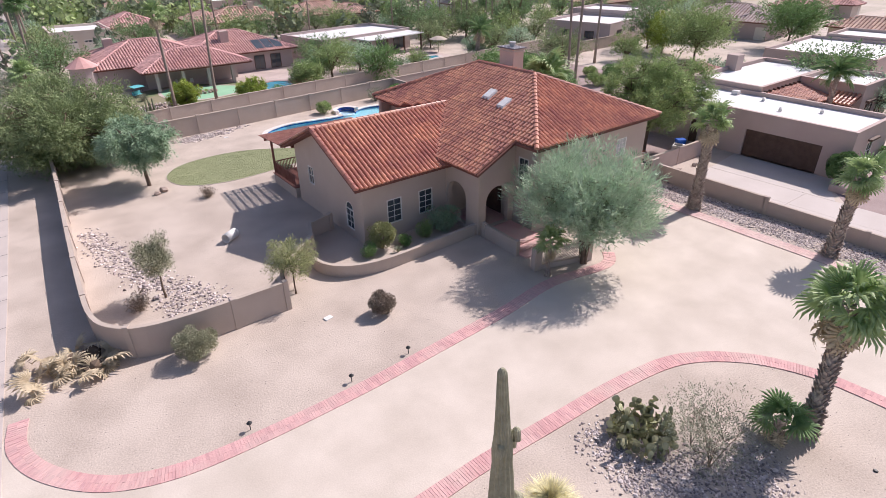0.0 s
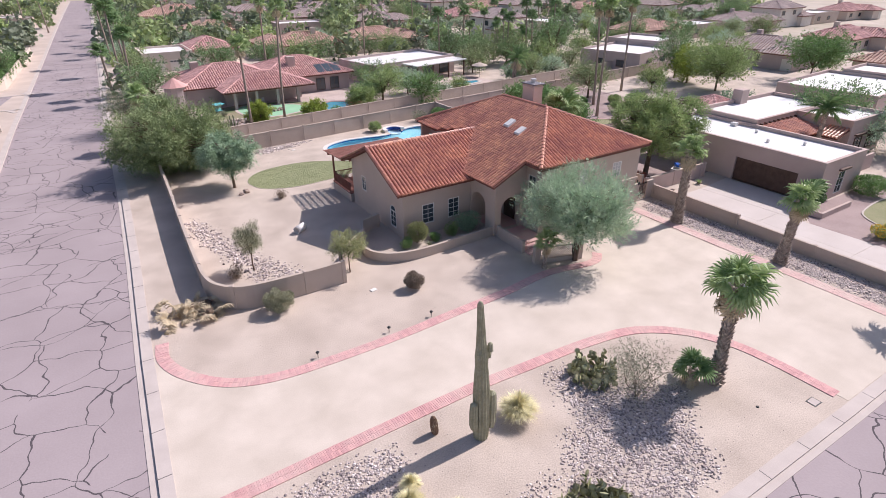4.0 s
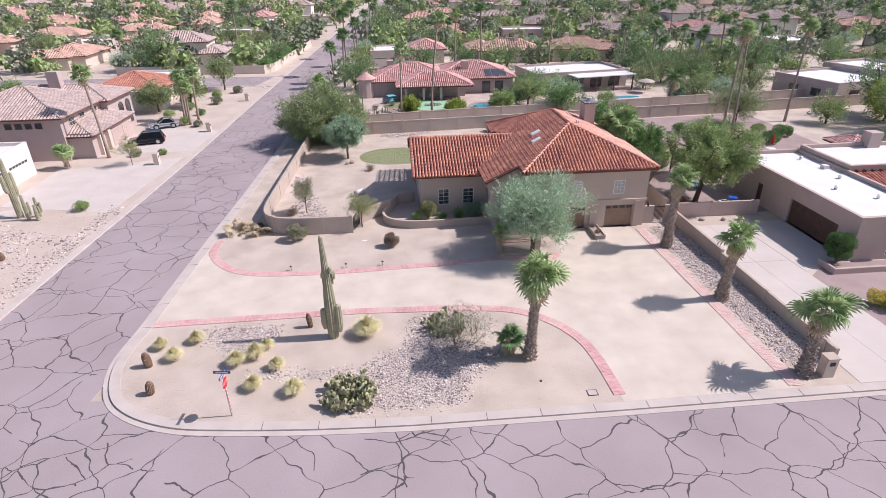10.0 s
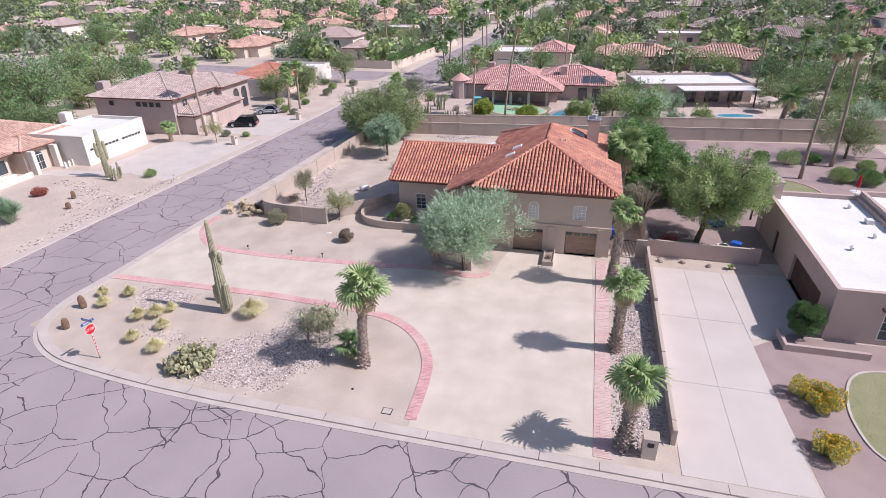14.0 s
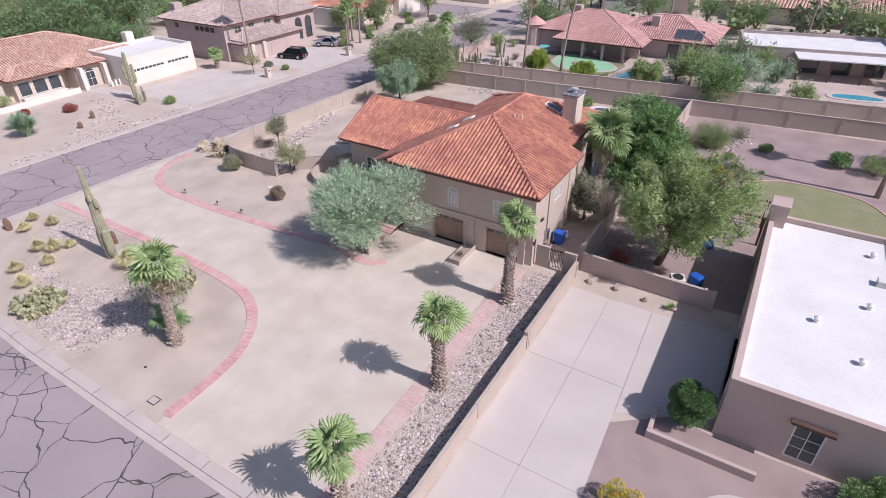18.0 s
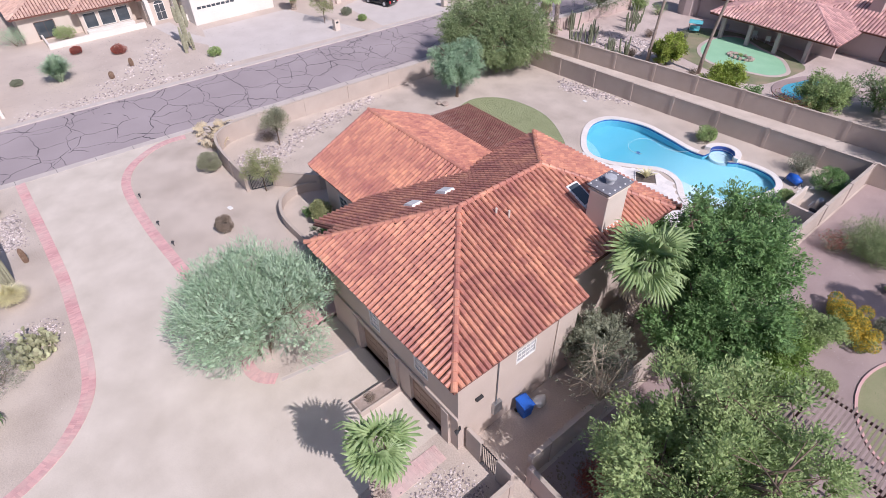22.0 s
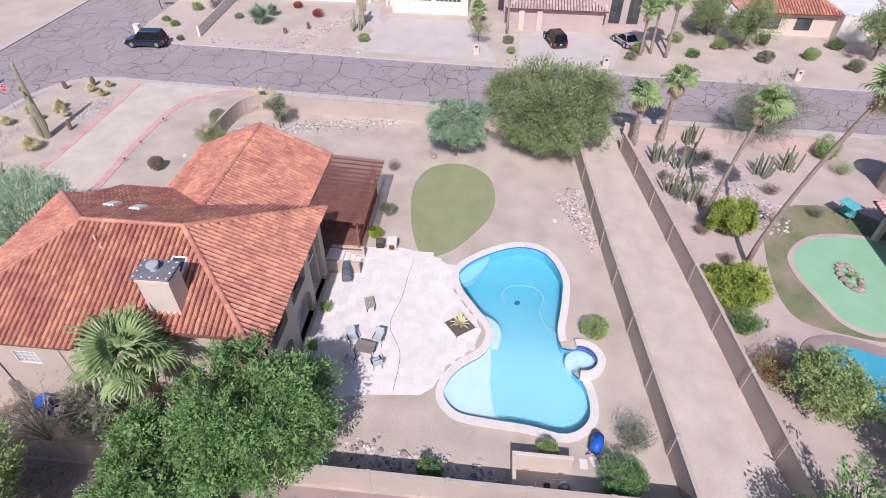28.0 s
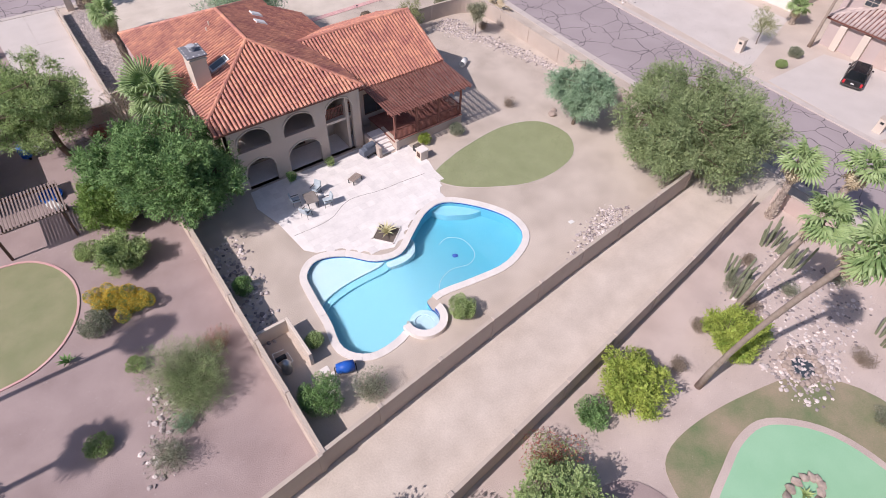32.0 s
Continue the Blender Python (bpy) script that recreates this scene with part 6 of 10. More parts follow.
column_cactus("saguaro", 8.2, 7.6, 7.2, 0.36, "tall weathered green saguaro narrowing to a pale tip, with stub arms", ((190, 0.85, 0.14, 1.35, 0.19), (345, 0.6, 0.12, 1.85, 0.22), (20, 4.35, 0.0, 0.5, 0.15), (50, 3.9, -0.04, 0.4, 0.13), (330, 4.9, -0.08, 0.35, 0.11), (200, 4.6, -0.1, 0.3, 0.11)), lean=(-0.15, 0.1), waist=((0, 0.12, 0.35, 0.5, 0.58, 0.66, 0.72, 0.85, 1.0), (0.88, 1.0, 1.0, 0.84, 0.72, 0.76, 0.58, 0.46, 0.33)))
barrel_cactus(6.55, 8.9, 1.15, 0.17, -0.12, "dark spiny barrel cactus by the brick edging")
barrel_cactus(-2.9, 5.7, 1.1, 0.23, -0.1, "dark spiny barrel cactus near the kerb")
barrel_cactus(-1.9, 3.1, 0.95, 0.22, 0.1, "dark spiny barrel cactus near the corner")
for k, (x, y, h) in enumerate(((-0.7, 8.0, 0.8), (-2.8, 7.55, 0.75), (-1.55, 6.25, 0.85), (2.45, 5.3, 0.95), (3.5, 5.9, 1.0), (5.0, 4.65, 0.8), (3.95, 2.95, 0.85), (6.35, 2.3, 0.95), (4.05, 6.8, 0.7))):
    tuft("grass_clump", x, y, k + 40, h * 1.1, h * 0.8, 1900, L_STRAW, "straw-coloured bunch grass on the gravel", extra=L_STRAW, width=0.011, droop=0.26)
tuft("grass_clump", 10.4, 7.6, 60, 1.4, 1.15, 3000, L_STRAW, "large golden bunch grass beside the saguaro", extra=L_STRAW, width=0.011, droop=0.26)
prickly_pear(15.6, 7.7, 5, 1.45, 1.4, 330, "grey-green prickly pear sprawling over the rocks")
prickly_pear(9.6, 1.6, 6, 1.75, 0.9, 620, "dark olive prickly pear near the kerb")
tree("bare_shrub", 16.7, 5.6, 71, 2.7, 1.9, L_SAGE, 8500, 0.09, 0.025, "nearly leafless twiggy grey shrub", "shrub", bark=L_TWIG, spray=4, reach=0.2, stems=5, limbs=15, twigs=14, base=0.1, trunk=0.07, clump=0.3)
shrub("round_shrub", 12.2, 20.6, 72, 1.25, 0.75, L_TWIG, 12000, 0.07, 0.03, "clipped brown dry shrub on the gravel", ball=True)
shrub("round_shrub", 3.8, 22.9, 73, 1.55, 1.05, L_DUSTY, 14000, 0.08, 0.035, "clipped grey-green shrub outside the wall", ball=True)
tree("desert_willow", 9.5, 25.0, 74, 3.3, 1.3, L_PALE, 8000, 0.13, 0.035, "young yellow-green tree by the gate", base=0.35, trunk=0.05, limbs=5, twigs=5, hang=0.2)
tree("olive_tree", 3.9, 29.0, 75, 3.4, 1.15, L_DUSTY, 9000, 0.12, 0.04, "small grey-green tree inside the side yard", base=0.35, trunk=0.06, limbs=6, twigs=5)
shrub("low_shrub", 2.6, 28.6, 76, 0.9, 0.7, L_TWIG, 1600, 0.12, 0.03, "dry brown shrub among the river rocks")
shrub("round_shrub", 15.8, 26.4, 77, 1.9, 0.95, L_PALE, 5600, 0.12, 0.05, "clipped light green shrub before the wing windows", ball=True)
shrub("low_shrub", 14.7, 26.0, 78, 0.9, 0.55, L_DEEP, 1800, 0.1, 0.05, "small dark shrub in the planted court")
shrub("low_shrub", 18.8, 26.0, 79, 1.2, 0.6, L_OLIVE, 2200, 0.11, 0.05, "small green shrub below the window")
shrub("low_shrub", 17.2, 25.9, 80, 0.6, 0.5, L_DEEP, 1500, 0.1, 0.05, "low dark shrub below the window")
shrub("spreading_shrub", 20.3, 26.1, 81, 1.6, 1.2, L_WILLOW, 6000, 0.13, 0.035, "spreading blue-green shrub by the porch")
agave("agave", 16.3, 25.4, 82, 0.45, 0.4, 14, "small grey agave in the planted court")

# pile of cut palm fronds at the wall's corner
ob = thing("frond_pile", -0.9, 25.0, 0, 0, "heap of dry cut palm fronds against the wall", "garden waste")
rnd = random.Random(8)
for k in range(30):
    m = Matrix.Translation((rnd.gauss(0, 0.75), rnd.gauss(0, 0.7), rnd.uniform(0.08, 0.5))) @ pose(0, 0, 0, 0, 0, rnd.uniform(0, 360)) @ pose(0, 0, 0, rnd.uniform(-60, 60), rnd.uniform(-20, 22), 0)
    part("dry_frond", fronds_for(1.2, DRYFROND, False)[k % 3], None, ob, m=m)
for k in range(7):
    part("stump", Geo().blob(rnd.gauss(0.6, 0.3), rnd.gauss(0.5, 0.5), 0.3, 0.35, 0.3, 0.32, rnd, 0.3), BARK, ob, "dark palm stump piece")

# path lights
for x, y in ((11.4, 17.15), (8.45, 17.1), (4.05, 17.15)):
    ob = thing("path_light", x, y, 0, 0, "small black path light by the brick edging", "garden light", "path lights")
    part("stake", Geo().tube([(0, 0, -0.05), (0, 0, 0.3)], 0.02, 6), DARK, ob)
    part("shade", Geo().lathe([(0.03, 0.3), (0.1, 0.33), (0.11, 0.36), (0.03, 0.44)], 10), DARK, ob)

# stop sign with street blades
ob = thing("stop_sign", 3.2, 0.8, 0, 84, "red octagonal stop sign on a steel post with street name blades", "road sign")
part("post", Geo().box(-0.03, -0.03, -0.1, 0.03, 0.03, 2.75), STEEL, ob)
stripes = part("reflector_strip", Geo().box(-0.035, -0.037, 0.3, 0.035, -0.0305, 1.92), WHITE, ob, "red and white striped strip")
for k in range(6):
    part("stripe", Geo().box(-0.0355, -0.0385, 0.36 + k * 0.26, 0.0355, -0.0372, 0.49 + k * 0.26), SIGNRED, stripes)
r = 0.38
octo = [(r * math.sin(radians(22.5 + 45 * k)), r * math.cos(radians(22.5 + 45 * k))) for k in range(8)]
face = part("sign_plate", Geo().add([(x, -0.045, 2.3 + z) for x, z in octo] + [(x, -0.035, 2.3 + z) for x, z in octo], [tuple(range(8)), tuple(range(15, 7, -1))] + [(i, i + 8, (i + 1) % 8 + 8, (i + 1) % 8) for i in range(8)]), WHITE, ob, "white rim")
part("sign_field", Geo().add([(x * 0.93, -0.05, 2.3 + z * 0.93) for x, z in octo], [tuple(range(8))]), SIGNRED, face, "red field")
tx = bpy.data.curves.new("sign_word", "FONT")
tx.body, tx.size, tx.align_x, tx.align_y, tx.extrude = "STOP", 0.27, "CENTER", "CENTER", 0.002
tx.materials.append(WHITE)
word = new("sign_word", tx)
word.parent = face
word.matrix_basis = pose(0, -0.056, 2.3, 90, 0, 0)
for k, (ang, z) in enumerate(((0, 2.82), (90, 2.98))):
    blade = part("street_blade", Geo().box(-0.45, -0.012, z - 0.08, 0.45, 0.012, z + 0.08, pose(0, 0, 0, 0, 0, ang)), SIGNBLUE, ob, "blue street name blade")
    for sgn in (-1, 1):
        part("legend_bar", Geo().box(-0.32, sgn * 0.013, z - 0.03, 0.32, sgn * 0.017, z + 0.03, pose(0, 0, 0, 0, 0, ang)), WHITE, blade)

ob = thing("mailbox_pillar", 37.4, 0.5, 0, 0, "stuccoed mailbox pillar by the street", "mailbox")
part("pillar", Geo().box(-0.35, -0.3, -0.05, 0.35, 0.3, 1.3, None, 0.03), STUCCO_PALE, ob)
part("cap", Geo().box(-0.4, -0.35, 1.3, 0.4, 0.35, 1.38, None, 0.02), CAPM, ob)
part("box_door", Geo().box(-0.16, -0.33, 0.85, 0.16, -0.3, 1.1), DARK, ob, "dark mailbox door")
ob = thing("drain_cover", 23.3, 0.45, 0, 0, "square grey meter cover set in the gravel", "meter cover")
part("lid", Geo().box(-0.25, -0.2, -0.02, 0.25, 0.2, 0.03), CONC, ob)
part("frame", Geo().box(-0.3, -0.25, -0.03, 0.3, 0.25, 0.015), DARK, ob)
ob = thing("irrigation_valve", 20.65, 1.75, 0, 0, "small black valve cap in the gravel", "irrigation valve")
part("cap", Geo().lathe([(0.08, -0.02), (0.08, 0.03), (0.05, 0.05)], 10), DARK, ob)
ob = thing("valve_cover", 9.8, 21.9, 0, 10, "white valve box lid in the gravel", "valve cover")
part("lid", Geo().box(-0.22, -0.15, -0.02, 0.22, 0.15, 0.05, None, 0.01), WHITE, ob)

# lattice planter and brick entry steps
ob = thing("lattice_planter", 22.9, 18.3, 0, -18, "tan planter wall with lattice screen by the entry", "planter")
for x in (-1.65, 1.65):
    part("pier", Geo().box(x - 0.22, -0.22, 0, x + 0.22, 0.22, 1.35, None, 0.02), WALLM, ob)
part("base", Geo().box(-1.42, -0.12, 0, 1.42, 0.12, 0.3), WALLM, ob)
g = Geo()
for k in range(-9, 19):
    for sgn in (1, -1):
        x0 = -1.4 + k * 0.16
        a, b = (x0, 0.3), (x0 + sgn * 0.85, 1.15)
        if max(abs(a[0]), abs(b[0])) < 1.42:
            g.tube([(a[0], 0.01 * sgn, a[1]), (b[0], 0.01 * sgn, b[1])], 0.015, 4)
g.box(-1.42, -0.04, 1.15, 1.42, 0.04, 1.22)
part("lattice", g, WALLM, ob, "tan lattice")
ob = thing("entry_steps", 23.0, 22.6, 0, 0, "red brick entry steps up to the porch", "steps")
for k in range(3):
    part("step", Geo().box(-1.25, -2.6 + k * 0.6, -0.02, 1.25, 1.4, 0.1 * (k + 1), None, 0.015), BRICK, ob)
ob = thing("garage_planter", 30.65, 21.2, 0, 0, "low tan planter box between the garage doors", "planter")
for a in ((-0.45, -1.5, -0.37, 0.95), (0.37, -1.5, 0.45, 0.95), (-0.369, -1.5, 0.369, -1.42)):
    part("side", Geo().box(a[0], a[1], 0, a[2], a[3], 0.42, None, 0.015), WALLM, ob)
part("soil", Geo().box(-0.36, -1.41, 0, 0.36, 0.9, 0.3), BOULDER, ob)
shrub("low_shrub", 30.65, 20.6, 83, 0.75, 0.35, L_TWIG, 700, 0.1, 0.03, "dry shrub in the garage planter", stems=14)
g = Geo().slab([(26.3, 17.7), (26.5, 17.65), (27.2, 22.1), (27.0, 22.15)], -0.01, 0.03)
solid("drive_joint", g, CONC, "concrete strip before the garage", "driveway", "structure")

# white culvert pipe, boulders, pickup of small stones
ob = thing("culvert_pipe", 8.9, 33.4, 0, 35, "short length of white pipe lying in the side yard", "pipe")
prof = [(0.3, 0.0), (0.3, 1.0), (0.25, 1.0), (0.25, 0.0)]
gg = Geo()
n = 16
vs = [(z - 0.5, math.cos(6.283 * i / n) * r, 0.3 + math.sin(6.283 * i / n) * r) for r, z in prof for i in range(n)]
fs = [(k * n + i, k * n + (i + 1) % n, ((k + 1) % 4) * n + (i + 1) % n, ((k + 1) % 4) * n + i) for k in range(4) for i in range(n)]
part("pipe_shell", gg.add(vs, fs), WHITE, ob, smooth=True)


def boulder(x, y, r, seed, label="weathered tan boulder on the gravel"):
    rnd = random.Random(seed)
    ob = thing("boulder", x, y, 0, 0, label, "boulder")
    part("stone", Geo().blob(0, 0, r * 0.3, r, r * 0.8, r * 0.6, rnd, 0.25), BOULDER, ob)


for k, (x, y, r) in enumerate(((7.6, 44.6, 0.45), (7.0, 44.2, 0.3), (39.8, 22.5, 0.28), (41.6, 22.6, 0.3), (43.6, 22.4, 0.32), (45.4, 22.4, 0.3))):
    boulder(x, y, r, k + 90)

# metal gate by the side yard, gates beside the garage
ob = thing("metal_gate", 8.75, 24.2, 0, 72, "dark metal gate between garden walls", "gate")
part("gate_frame", Geo().box(0, -0.02, 0.08, 1.6, 0.02, 0.13).box(0, -0.02, 1.35, 1.6, 0.02, 1.4).box(0, -0.02, 0.08, 0.05, 0.02, 1.4).box(1.55, -0.02, 0.08, 1.6, 0.02, 1.4), DARK, ob)
for k in range(13):
    part("bar", Geo().box(0.12 + k * 0.11, -0.012, 0.13, 0.145 + k * 0.11, 0.012, 1.35), DARK, ob)
ob = thing("side_gate", 35.7, 22.75, 0, 0, "tan wall with a dark barred gate beside the garage", "gate")
part("panel", Geo().box(0.02, -0.1, 0, 1.0, 0.1, 1.75, None, 0.02), WALLM, ob)
part("panel", Geo().box(2.05, -0.1, 0, 2.95, 0.1, 1.75, None, 0.02), WALLM, ob)
for k in range(9):
    part("bar", Geo().box(1.05 + k * 0.115, -0.015, 0.1, 1.075 + k * 0.115, 0.015, 1.7), DARK, ob)
part("rail", Geo().box(1.0, -0.02, 1.55, 2.05, 0.02, 1.6), DARK, ob)


def wheel_bin(x, y, rz, label):
    ob = thing("wheelie_bin", x, y, 0, rz, label, "bin")
    vs = [(sx * w, sy * d, z) for z, w, d in ((0.06, 0.24, 0.27), (1.0, 0.31, 0.36)) for sx, sy in ((-1, -1), (1, -1), (1, 1), (-1, 1))]
    part("bin_body", Geo().add(vs, [(3, 2, 1, 0), (4, 5, 6, 7), (0, 1, 5, 4), (1, 2, 6, 5), (2, 3, 7, 6), (3, 0, 4, 7)]), BLUE, ob)
    part("lid", Geo().box(-0.34, -0.4, 1.0, 0.34, 0.4, 1.07, None, 0.03), BLUE, ob)
    for s in (-1, 1):
        part("wheel", Geo().tube([(s * 0.24, 0.3, 0.1), (s * 0.3, 0.3, 0.1)], 0.1, 12), RUBBER, ob)
    part("handle", Geo().tube([(-0.25, 0.44, 1.0), (0.25, 0.44, 1.0)], 0.02, 6), BLUE, ob)


wheel_bin(36.15, 26.15, 82, "blue plastic wheelie bin beside the house wall")
wheel_bin(46.1, 25.4, 60, "blue plastic bin behind the neighbour's wall")
ob = thing("plastic_bag", 36.25, 27.1, 0, 0, "crumpled white rubbish bag by the bin", "bag")
part("bag", Geo().blob(0, 0, 0.28, 0.42, 0.38, 0.4, random.Random(3), 0.2), WHITE, ob, smooth=True)
ob = thing("wall_lantern", 35.75, 22.18, 2.1, 0, "black lantern on the garage wall", "wall lamp")
part("bracket", Geo().box(-0.04, 0.0, 0.05, 0.04, 0.1, 0.3), DARK, ob)
part("lantern", Geo().lathe([(0.06, -0.15), (0.1, 0.05), (0.12, 0.08), (0.02, 0.2)], 8, 0, -0.12), DARK, ob)


# ---- back yard: pool, deck, pergola ----
def water_mat(name):
    m = bpy.data.materials.new(name)
    m.use_nodes = True
    n, l = m.node_tree.nodes, m.node_tree.links
    p = n["Principled BSDF"]
    p.inputs["Base Color"].default_value = (0.93, 0.99, 1.0, 1)
    p.inputs["Roughness"].default_value = 0.03
    p.inputs["IOR"].default_value = 1.33
    p.inputs["Transmission Weight"].default_value = 1.0
    t = n.new("ShaderNodeTexNoise")
    t.inputs["Scale"].default_value = 2.2
    geo = n.new("ShaderNodeNewGeometry")
    l.new(geo.outputs["Position"], t.inputs["Vector"])
    b = n.new("ShaderNodeBump")
    b.inputs["Strength"].default_value, b.inputs["Distance"].default_value = 0.25, 0.05
    l.new(t.outputs["Fac"], b.inputs["Height"])
    l.new(b.outputs[0], p.inputs["Normal"])
    return m


WATER = water_mat("pool_water")
def depth_tint_mat(name, deep, shallow, x0, x1):
    """Pool plaster with the water's depth tint put into its colour, paling towards the shallow end."""
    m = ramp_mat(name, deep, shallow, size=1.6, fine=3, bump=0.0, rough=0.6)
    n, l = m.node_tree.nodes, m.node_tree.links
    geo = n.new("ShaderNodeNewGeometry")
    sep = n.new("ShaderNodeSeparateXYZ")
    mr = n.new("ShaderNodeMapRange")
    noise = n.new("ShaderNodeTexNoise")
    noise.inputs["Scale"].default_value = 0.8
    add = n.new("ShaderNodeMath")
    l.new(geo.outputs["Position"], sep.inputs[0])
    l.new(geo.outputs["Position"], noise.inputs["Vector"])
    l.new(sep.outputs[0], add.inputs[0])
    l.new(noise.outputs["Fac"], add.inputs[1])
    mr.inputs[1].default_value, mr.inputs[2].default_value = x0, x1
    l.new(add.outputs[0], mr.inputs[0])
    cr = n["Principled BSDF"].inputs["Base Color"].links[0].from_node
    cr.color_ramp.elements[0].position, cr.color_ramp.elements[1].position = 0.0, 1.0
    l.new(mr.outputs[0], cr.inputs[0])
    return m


# Deeper water's darkening is put into the floor colour along x.
SHALLOW = depth_tint_mat("depth_tint_plaster", (0.09, 0.385, 0.515), (0.225, 0.51, 0.615), 23.8, 29.6)
pool = thing("swimming_pool", 27.0, 52.0, 0, 0, "curved turquoise swimming pool with pale stone coping", "swimming pool")
rel = lambda pts: [(x - 27.0, y - 52.0) for x, y in pts]
g = Geo()
edge_side(g, rel(POOL), -1.5, -0.02)
tess_sheet(g, rel(offset_line(POOL, 0.02, True)), [], -1.48)
part("basin", g, POOLW, pool, "turquoise plaster basin")
part("waterline_tile", edge_side(Geo(), rel(offset_line(POOL, -0.012, True)), -0.2, -0.03), POOLTILE, pool, "dark blue waterline tile")
shelf = [(28.3, 49.8), (29.3, 50.55), (30.6, 50.6), (32.2, 50.65), (33.6, 50.95), (35.0, 51.5), (36.0, 49.0), (33.5, 46.5), (30.5, 47.5)]
part("tanning_shelf", Geo().slab(rel(smooth_line(shelf, 3, True)), -1.45, -0.30), SHELF, pool, "pale shallow shelf")
step2 = [(27.9, 50.0), (29.0, 51.05), (30.6, 51.1), (32.2, 51.15), (33.6, 51.45), (35.0, 52.0), (36.0, 49.0), (33.5, 46.5), (30.5, 47.5)]
part("pool_step", Geo().slab(rel(smooth_line(step2, 3, True)), -1.46, -0.52), POOLSTEP, pool)
part("pool_bench", Geo().slab(rel(smooth_line([(26.2, 49.2), (26.35, 50.2), (26.9, 50.95), (28.0, 51.2), (29.0, 50.9), (28.4, 50.0), (27.2, 49.2)], 3, True)), -1.44, -0.36), SHELF, pool)
part("pool_step", Geo().slab(rel(smooth_line([(23.3, 47.6), (23.0, 48.8), (22.1, 49.5), (20.9, 50.1), (19.6, 50.0), (20.6, 48.0)], 3, True)), -1.43, -0.62), POOLSTEP, pool)
rows = []
for k in range(15):
    t = k / 14
    rows += [(22.6 + 7.6 * t - 27.0, y - 52.0, -1.477 + 0.71 * t * t * (3 - 2 * t)) for y in (44.0, 60.0)]
rows += [(11.0, -8.0, -0.76), (11.0, 8.0, -0.76)]
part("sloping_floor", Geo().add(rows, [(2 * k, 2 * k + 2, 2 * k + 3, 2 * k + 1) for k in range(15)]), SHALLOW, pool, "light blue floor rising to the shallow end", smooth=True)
g = Geo()
tess_sheet(g, rel(POOL), [], -0.11)
w = part("water", g, WATER, pool, "clear pool water")
w.visible_shadow = False
# coping stones
out_line, in_line = rel(offset_line(POOL, 0.46, True)), rel(offset_line(POOL, -0.04, True))
n = len(POOL)
for i in range(n):
    j = (i + 1) % n
    q = [in_line[i], in_line[j], out_line[j], out_line[i]]
    cx, cy = sum(p[0] for p in q) / 4, sum(p[1] for p in q) / 4
    if math.hypot(cx + 27 - SPA_X, cy + 52 - SPA_Y) < SPA_R + 0.66:
        continue
    q = [(cx + (x - cx) * 0.985, cy + (y - cy) * 0.985) for x, y in q]
    part("coping_stone", Geo().slab(q, -0.03, 0.06), COPING, pool)
g = Geo().tube([(x - 27.0, y - 52.0, -0.1) for x, y in smooth_line([(25.1, 51.4), (24.2, 51.2), (23.4, 52.0), (23.5, 53.4), (24.4, 54.0), (25.7, 53.7), (26.8, 54.0), (27.5, 54.7)], 5)], 0.022, 6)
part("cleaner_hose", g, SHELF, pool, "floating pale cleaner hose")
part("cleaner", Geo().blob(-2.7, 0.3, -1.35, 0.25, 0.2, 0.12, random.Random(2), 0.1), POOLTILE, pool, "dark blue pool cleaner")

spa = thing("spa", SPA_X, SPA_Y, 0, 0, "raised round spa bay with dark blue tile joined to the pool", "spa")
turns = [radians(a) for a in range(192, -13, -10)]
n = len(turns)
RI, RO, RT = SPA_R + 0.012, SPA_R + 0.5, 0.34
loop = [[(r * math.cos(a), r * math.sin(a), z) for a in turns] for r, z in ((RI, -0.02), (RI, RT), (RO, RT), (RO, -0.03))]
g = Geo().add([p for row in loop for p in row], [(k * n + i, k * n + i + 1, (k + 1) * n + i + 1, (k + 1) * n + i) for k in range(3) for i in range(n - 1)] + [(0, n, 2 * n, 3 * n), (n - 1, 4 * n - 1, 3 * n - 1, 2 * n - 1)])
part("rim", g, COPING, spa, "pale stone rim")
row = [(r * math.cos(a), r * math.sin(a), z) for r, z in ((RI - 0.008, RT - 0.05), (RI - 0.008, -0.2)) for a in turns]
part("tile_band", Geo().add(row, [(i, i + 1, n + i + 1, n + i) for i in range(n - 1)]), POOLTILE, spa, "dark blue tile band")
part("spa_floor", Geo().lathe([(SPA_R, -1.3), (SPA_R, -0.42)], 28), SHELF, spa, "pale spa floor")
part("bench", Geo().lathe([(SPA_R * 0.98, -0.43), (SPA_R * 0.98, -0.3), (SPA_R * 0.62, -0.3), (SPA_R * 0.62, -0.425)], 28), SHELF, spa)

# stone deck laid in squares
DECK = [(23.6, 39.1), (33.6, 39.1), (33.9, 41.0), (33.3, 43.4), (33.0, 46.6), (32.4, 47.3), (30.8, 47.9), (29.3, 49.4), (27.8, 49.9), (26.0, 48.8), (24.1, 47.6), (22.2, 47.6), (21.0, 46.0), (20.4, 43.6), (20.6, 41.0), (23.4, 41.2)]
deck = thing("pool_deck", 27.0, 43.0, 0, 0, "pale travertine pool deck laid in squares", "patio")
part("bed", Geo().slab([(x - 27, y - 43) for x, y in DECK], -0.02, 0.028), TRAV, deck)
PLANT = (27.55, 48.5)
step = 0.585
one = Geo().box(-step / 2 + 0.0035, -step / 2 + 0.0035, 0, step / 2 - 0.0035, step / 2 - 0.0035, 0.035).mesh("paver", single_variant(TRAV, "travertine_single"))
made = 0
